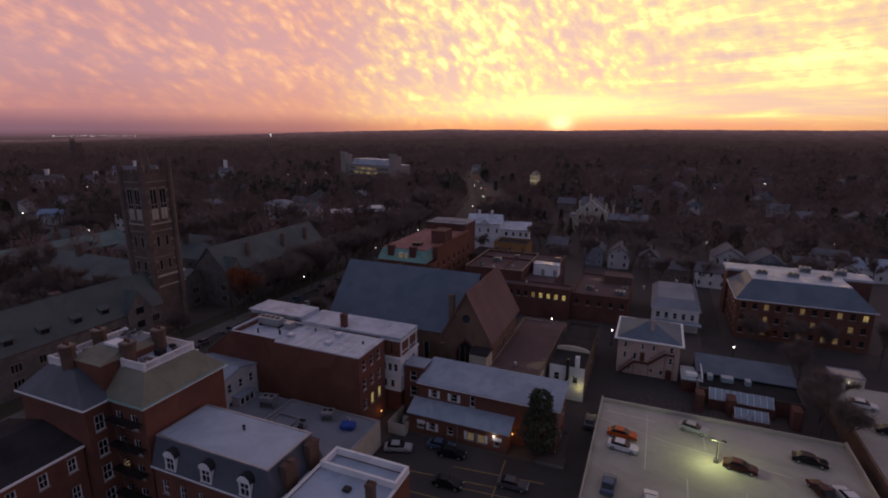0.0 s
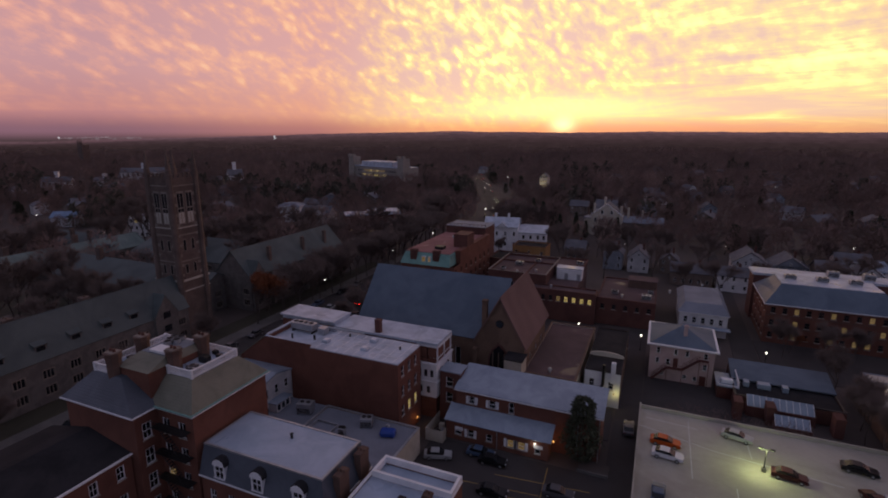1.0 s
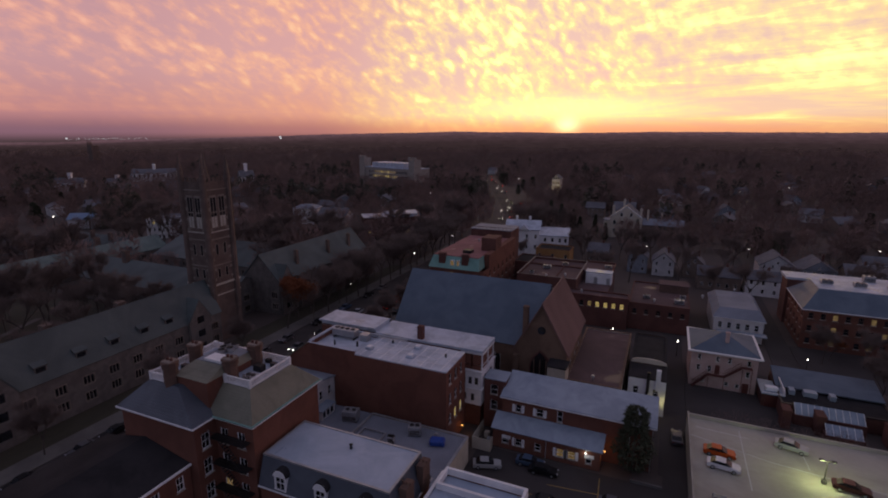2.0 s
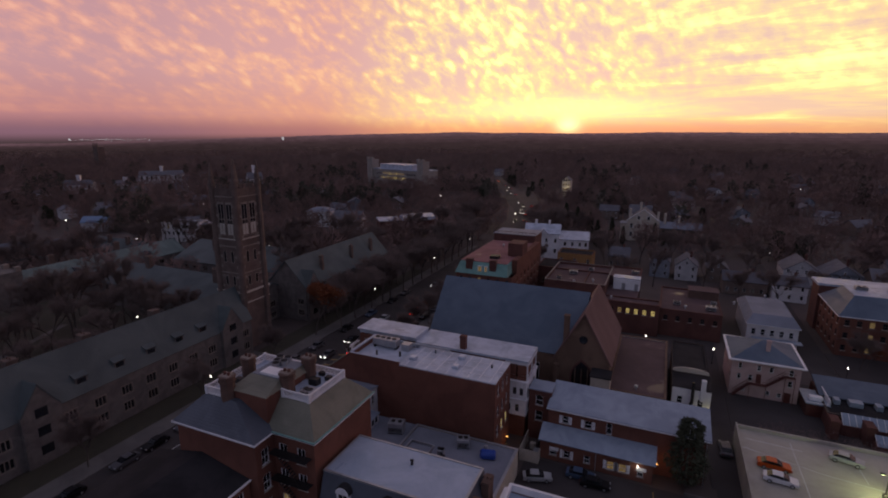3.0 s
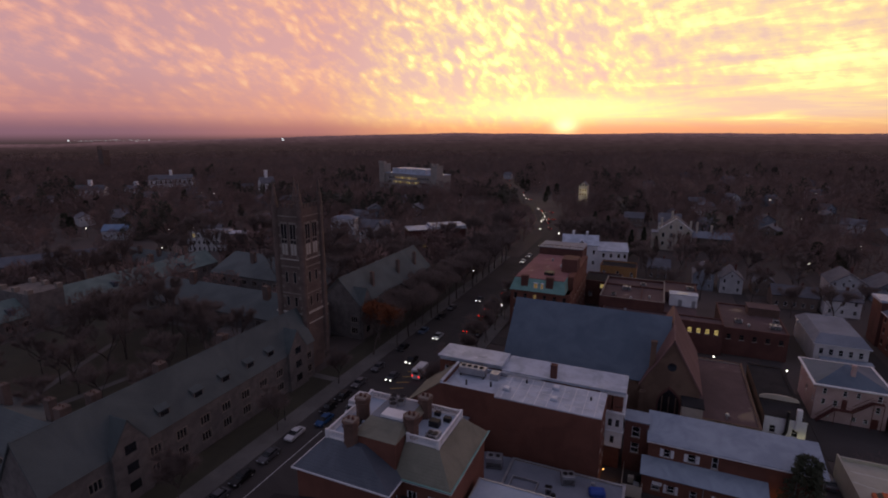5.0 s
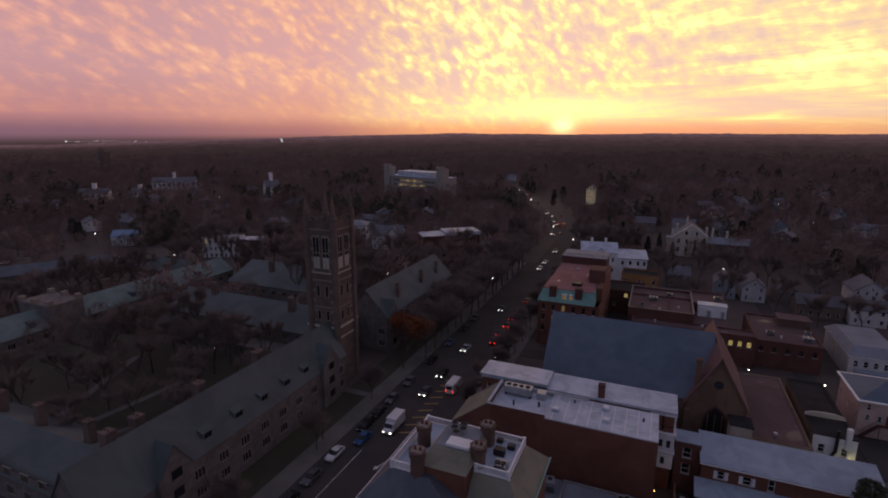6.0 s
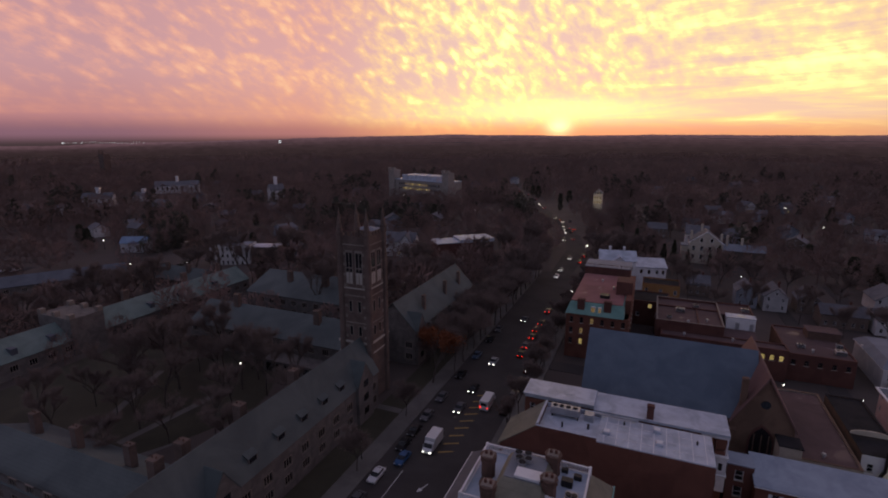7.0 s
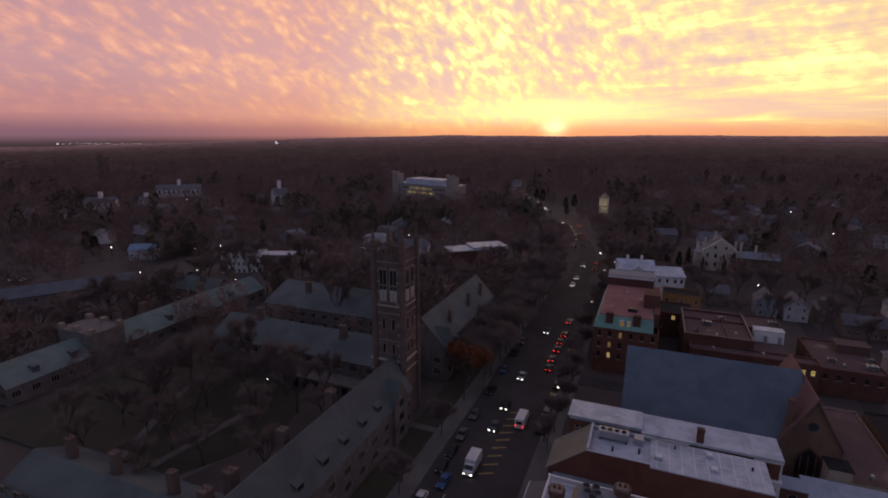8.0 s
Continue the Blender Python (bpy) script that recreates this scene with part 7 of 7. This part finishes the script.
def conifer_meshes(seed, height, width, taper=0.75):
    rng = random.Random(seed)
    wood, tw = ([], []), ([], [])
    limb(*wood, Vector((0, 0, -0.2)), Vector((0, 0, height * 0.95)), height * 0.02, 0.03, 6)
    n = int(height * 260)
    for k in range(n):
        f = rng.random() ** 0.8
        z = height * (0.06 + 0.94 * f)
        lump = 0.72 + 0.28 * math.sin(z * 2.1 + seed) * math.cos(z * 0.9)
        r = width / 2 * (1 - f) ** taper * min(1.0, 0.55 + 2.5 * f) * lump * rng.uniform(0.55, 1.08)
        a = rng.uniform(0, math.tau)
        p = Vector((r * math.cos(a), r * math.sin(a), z))
        d = Vector((math.cos(a), math.sin(a), rng.uniform(-0.7, 0.5)))
        sliver(*tw, p, (d + Vector((rng.gauss(0, 0.5), rng.gauss(0, 0.5), rng.gauss(0, 0.4)))).normalized(), rng.uniform(0.35, 0.8), rng.uniform(0.18, 0.4), rng)
    return mesh_from("trunk", *wood, BARK), mesh_from("crown", *tw, NEEDLE)


KINDS = [bare_tree_meshes(11, 24.0, 0.85, 40), bare_tree_meshes(12, 27.0, 0.75, 40), bare_tree_meshes(13, 20.0, 1.0, 36), bare_tree_meshes(14, 14.0, 0.9, 30)]
RUSTY = bare_tree_meshes(15, 15.0, 0.95, 16, RUST)
FIRS = [conifer_meshes(21, 11.2, 7.6, 0.38), conifer_meshes(22, 13.0, 5.6)]


def plant(meshes, x, y, s, rz, label, z=None):
    o = thing("tree", x, y, ground_z(x, y) if z is None else z, label, "tree", rz, "town trees")
    o.scale = (s, s, s)
    link("trunk", meshes[0], o)
    link("crown", meshes[1], o)
    return o


HALLS = [(-188, -124, 107, 134), (-229, -213, 74, 170), (-196, -140, 145, 176), (-264, -227, 154, 170), (-322, -280, 118, 172), (-170, -120, 48, 65)]
BARE = "bare winter tree with a wide crown of fine twigs"
rng = random.Random(5)
SPOTS = []
for k in range(6):
    SPOTS.append((-105.2 + rng.uniform(-0.5, 0.5), 56 + 21 * k + rng.uniform(-4, 4), 3, 0.75))
for k in range(15):
    SPOTS.append((-81.4, 104 + 9 * k + rng.uniform(-2, 2), 3, 0.75))
for k in range(20):
    SPOTS.append((-109.4 + rng.uniform(-2.2, 2.2), 114 + 5.6 * k + rng.uniform(-2, 2), rng.choice((2, 3, 3)), 0.75))
for k in range(17):
    SPOTS.append((-103.0 + rng.uniform(-0.3, 0.3), 112 + 7.4 * k + rng.uniform(-2, 2), rng.choice((2, 2, 3)), 1.0))
for x, y in ((-160, 84), (-150, 98), (-143, 88), (-176, 78), (-184, 92), (-168, 101), (-192, 108), (-188, 70), (-147, 74), (-198, 84), (-171, 66), (-133, 96), (-130, 74), (-156, 108), (-182, 104), (-200, 100), (-203, 72), (-196, 64), (-165, 92), (-138, 104), (-180, 68), (-152, 64), (-209, 92)):
    SPOTS.append((x, y, rng.choice((0, 1, 2)), rng.uniform(0.85, 1.1)))
for x, y in ((27.6, 133), (22.0, 151), (30.0, 152), (36, 153), (46, 150), (27.8, 116), (28.6, 121), (28.2, 110), (47, 140), (52, 156)):
    SPOTS.append((x, y, 3, rng.uniform(0.6, 0.85)))
for x, y in ((-140, 150), (-150, 160), (-165, 150), (-172, 165), (-190, 150), (-135, 180), (-205, 140), (-108, 205), (-112, 225), (-120, 212), (-240, 130), (-246, 100), (-250, 150), (-236, 85), (-262, 120), (-230, 180)):
    SPOTS.append((x, y, rng.choice((0, 1, 2)), rng.uniform(0.8, 1.1)))
for x, y in ((-45, 240), (-30, 235), (-18, 236), (-5, 240), (8, 228), (12, 238), (30, 247), (45, 243), (55, 256), (2, 196), (12, 192), (26, 214), (46, 210), (52, 216), (-42, 215), (-34, 207), (-24, 203), (-66, 215), (-72, 246), (-58, 240), (66, 222), (75, 246), (-8, 205), (33, 200)):
    SPOTS.append((x, y, rng.choice((0, 1, 2, 3)), rng.uniform(0.55, 0.8)))
for k in range(70):
    for _ in range(40):
        x, y = rng.uniform(-270, -116), rng.uniform(62, 192)
        if not any(c[0] - 6 < x < c[1] + 6 and c[2] - 6 < y < c[3] + 6 for c in (*HALLS, (-131, -113, 100, 132), (-262, -220, 192, 218), (-129, -112, 30, 200))) and all(math.hypot(x - q[0], y - q[1]) > 8 for q in SPOTS):
            break
    else:
        continue
    SPOTS.append((x, y, rng.choice((0, 1, 2, 2)), rng.uniform(0.7, 1.0)))
for x, y in ((-79, 250), (-72, 256), (-66, 248), (-60, 252), (-82, 268), (-70, 270), (-76, 284), (-58, 264), (-112, 250), (-116, 268), (-114, 286), (-122, 236), (-128, 222), (-110, 236)):
    SPOTS.append((x, y, rng.choice((0, 1, 2)), rng.uniform(0.7, 0.95)))
SPOTS = [q for q in SPOTS if math.hypot(q[0] + 105.8, q[1] - 117.5) > 7.5]
# the courts stay open before the far halls
SPOTS = [q for q in SPOTS if not (-214 < q[0] < -184 and q[1] < 176) and not (-184 < q[0] < -128 and 133 < q[1] < 148)]
SPOTS = [(q[0], q[1], q[2], q[3] * 0.9 if math.hypot(q[0] + 158, q[1] - 92) < 11 else min(q[3], 0.6)) if q[0] < -129 and q[1] < 120 else q for q in SPOTS]
SPOTS += [(-171, 96, 0, 0.95), (-180, 101, 2, 1.0), (-163, 105, 1, 0.8), (-175, 86, 2, 1.0), (-150, 104, 2, 0.9), (-142, 98, 0, 0.75)]
for x, y, kind, s in SPOTS:
    plant(KINDS[kind], x, y, s * rng.uniform(0.9, 1.1), rng.uniform(0, 360), BARE)
for x, y, s in ((-105.8, 118.5, 1.25), (-108.4, 126.5, 1.05), (-80.9, 139, 0.6), (24, 154, 0.5)):
    plant(RUSTY, x, y, s, rng.uniform(0, 360), "small tree still holding rusty orange leaves")
plant(FIRS[0], -15.9, 92.0, 1.0, 40, "dense dark evergreen standing against the brick terrace", 0.3)
for x, y, s in ((-51, 262, 1.0), (-56, 274, 1.1), (-46, 280, 0.9), (-26, 281, 0.8), (-22, 276, 0.6), (-64, 284, 1.2), (-72, 296, 1.2), (-40, 272, 0.7), (-30, 278, 0.6)):
    plant(FIRS[1], x, y, s, rng.uniform(0, 360), "dark evergreen beside the pale mansion")
bush = thing("shrubs", -2.0, 111.5, 0, "dark bare shrubs along the parking deck wall", "shrubs", kind="stuff")
tv = ([], [])
for k in range(1600):
    p = Vector((rng.uniform(-1.5, 22), rng.uniform(-2.6, 3.0), rng.uniform(0.1, 2.6)))
    sliver(*tv, p, Vector((rng.gauss(0, 1), rng.gauss(0, 1), rng.gauss(0.6, 0.8))).normalized(), rng.uniform(0.4, 1.1), rng.uniform(0.04, 0.12), rng)
link("twigs", mesh_from("twigs", *tv, TWIG), bush)

# ---- winter woods to the horizon ----
def street_gap(x, y):
    best = 1e9
    for a, b in zip(STREET, STREET[1:]):
        a, b, p = Vector(a), Vector(b), Vector((x, y))
        f = max(0.0, min(1.0, (p - a).dot(b - a) / (b - a).length_squared))
        best = min(best, (a.lerp(b, f) - p).length)
    return best


CLEAR = [(-316, -278, 172, 226), (-372, -344, 140, 166), (-224, -196, 246, 268), (-604, -546, 410, 470), (-556, -528, 355, 382), (-562, -530, 314, 342), (-424, -402, 412, 440), (-110, -96, 430, 478), (-46, -26, 296, 318), (-274, -226, 192, 226), (-160, -122, 236, 266), (-192, -168, 236, 262), (-350, -330, 194, 214), (-344, -236, 500, 532), (-46, -6, 280, 302), (-84, -50, 218, 236)]


def free_spot(x, y):
    if x > -78 and y < (248 if x > -50 else 242):
        return False
    if x > -129 and y < 190:
        return False
    if x > -206 and y < 115:
        return False
    if any(c[0] - 4 < x < c[1] + 4 and c[2] - 4 < y < c[3] + 4 for c in HALLS):
        return False
    if street_gap(x, y) < (14 if y < 240 else 10.0 if y < 310 else 12.0):
        return False
    if any(c[0] < x < c[1] and c[2] - (20 if c[0] < -160 else 6) < y < c[3] for c in CLEAR):
        return False
    return not any(abs(x - h[0]) < h[2] * 0.8 and -h[2] * 2.0 - 5 < y - h[1] < h[2] * 0.8 for h in HOUSES)


def woods(name, near, far, step, count, size, label, seed, level=1.0, wide=1.0, long=1.0, material=WOODS, grove=None, cone=False):
    """Crowns of bristling twigs, one clump after another, all one mesh."""
    rg = np.random.default_rng(seed)
    cx, cy, cz, ch = [], [], [], []
    r = near
    while r < far:
        st = step * (0.7 + 0.3 * r / near)
        n = int(radians(104) * r / st)
        for k in range(n):
            a = radians(-75) + radians(104) * (k + rg.uniform(-0.5, 0.5)) / n
            rr = r + rg.uniform(-0.5, 0.5) * st
            x, y = -25 + rr * math.sin(a), 12 + rr * math.cos(a)
            lot_noise = noise.noise((x / 90, y / 90, 1.3))
            if lot_noise < -0.62 and r < 700:
                continue
            if grove is not None and noise.noise((x / 60, y / 60, 9.1)) < grove:
                continue
            if free_spot(x, y):
                cx.append(x), cy.append(y), cz.append(ground_z(x, y)), ch.append(size * rg.uniform(0.55, 1.25) * (1 + 0.25 * lot_noise))
        r += st
    m = len(cx)
    c = np.stack([np.array(cx), np.array(cy), np.array(cz)], 1)[:, None, :]
    h = np.array(ch)[:, None, None]
    u = rg.normal(size=(m, count, 3))
    u /= np.linalg.norm(u, axis=2, keepdims=True)
    rad = rg.uniform(0.3, 1.0, (m, count, 1)) ** 0.4
    p = u * rad * np.array([0.36, 0.36, 0.40]) + np.array([0, 0, 0.58])
    if cone:
        up = rg.uniform(0.06, 1.0, (m, count, 1)) ** 1.4
        p = np.concatenate([u[:, :, :2] * rad * (1.02 - up) ** 0.7 * 0.36, up], 2)
    p = c + p * h
    d = (u + rg.normal(size=(m, count, 3)) * 0.6 + np.array([0, 0, 0.5])) * np.array([1, 1, level])
    d /= np.linalg.norm(d, axis=2, keepdims=True)
    s = np.cross(d, rg.normal(size=(m, count, 3)) * np.array([level, level, 1]))
    s /= np.linalg.norm(s, axis=2, keepdims=True)
    ln, wd = h * rg.uniform(0.09, 0.2, (m, count, 1)) * long, h * rg.uniform(0.02, 0.06, (m, count, 1)) * wide
    tri = np.stack([p - s * wd, p + s * wd, p + d * ln], 2).reshape(-1, 3)
    # trunks: one slim upright blade each way
    base = c + np.zeros((m, 2, 3))
    side = np.zeros((m, 2, 3))
    side[:, 0, 0] = side[:, 1, 1] = 1
    tr = np.stack([base - side * h * 0.016, base + side * h * 0.016, base + h * np.array([0, 0, 0.75])], 2).reshape(-1, 3)
    v = np.concatenate([tri, tr])
    mesh = bpy.data.meshes.new(name)
    mesh.vertices.add(len(v))
    mesh.vertices.foreach_set("co", v.astype(np.float32).ravel())
    mesh.loops.add(len(v))
    mesh.loops.foreach_set("vertex_index", np.arange(len(v), dtype=np.int32))
    mesh.polygons.add(len(v) // 3)
    mesh.polygons.foreach_set("loop_start", np.arange(0, len(v), 3, dtype=np.int32))
    mesh.update(calc_edges=True)
    mesh.materials.append(material)
    tagged(link(name, mesh), label, "woods", kind="stuff")


woods("near_woods", 110, 480, 8.0, 420, 14.0, "bare winter trees crowding between the houses", 3, 1.0, 0.26, 0.9)
woods("middle_woods", 480, 1150, 9.0, 90, 15.0, "dense bare winter woods beyond the town", 4, 0.7, 0.5, 0.8)
woods("far_woods", 1150, 1560, 14.0, 36, 17.0, "winter woods reaching to the low hills", 6, 0.4, 0.9, 0.9)

woods("evergreen_groves", 300, 900, 8.0, 130, 15.0, "dark evergreens in groups among the bare woods", 8, 1.0, 1.0, 1.0, GROVE, 0.30, True)

# dark evergreens scattered through the woods
rng = random.Random(17)
for k in range(56):
    for _ in range(50):
        az, dist = radians(rng.uniform(-66, 22)), rng.uniform(230, 620)
        x, y = dist * math.sin(az), 19 + dist * math.cos(az)
        if free_spot(x, y) and y > 175:
            break
    plant(FIRS[0], x, y, rng.uniform(0.7, 1.15), rng.uniform(0, 360), "dark evergreen among the bare woods")


def ridge(dist, tall, color, seed):
    """A low wooded swell of the far land, self-lit in a flat haze colour."""
    bm = bmesh.new()
    prev = None
    n = 420
    for k in range(n + 1):
        a = radians(-80) + radians(114) * k / n
        x, y = -25 + dist * math.sin(a), 12 + dist * math.cos(a)
        g = ground_z(x, y)
        top = g + tall * (1 + 0.5 * noise.noise((a * 9, seed, 0.0)) + 0.22 * noise.noise((a * 60, seed, 2.0)) + 0.15 * noise.noise((a * 190, seed, 4.0)))
        row = [bm.verts.new((x, y, g - 12)), bm.verts.new((x, y, top)), bm.verts.new((x * 1.01, y * 1.01, top - 3)), bm.verts.new((x * 1.01, y * 1.01, g - 12))]
        if prev:
            for q in range(3):
                bm.faces.new((prev[q], row[q], row[q + 1], prev[q + 1]))
        prev = row
    m = glow("far_land_haze_glow", color, 1.0, 0.022, 0.78)
    tagged(part("backdrop", bm, m, None), "backdrop of wooded hills glowing in painted haze along the horizon", "hills", kind="structure")


# each ridge glows paler the farther off, so haze is put into its colour
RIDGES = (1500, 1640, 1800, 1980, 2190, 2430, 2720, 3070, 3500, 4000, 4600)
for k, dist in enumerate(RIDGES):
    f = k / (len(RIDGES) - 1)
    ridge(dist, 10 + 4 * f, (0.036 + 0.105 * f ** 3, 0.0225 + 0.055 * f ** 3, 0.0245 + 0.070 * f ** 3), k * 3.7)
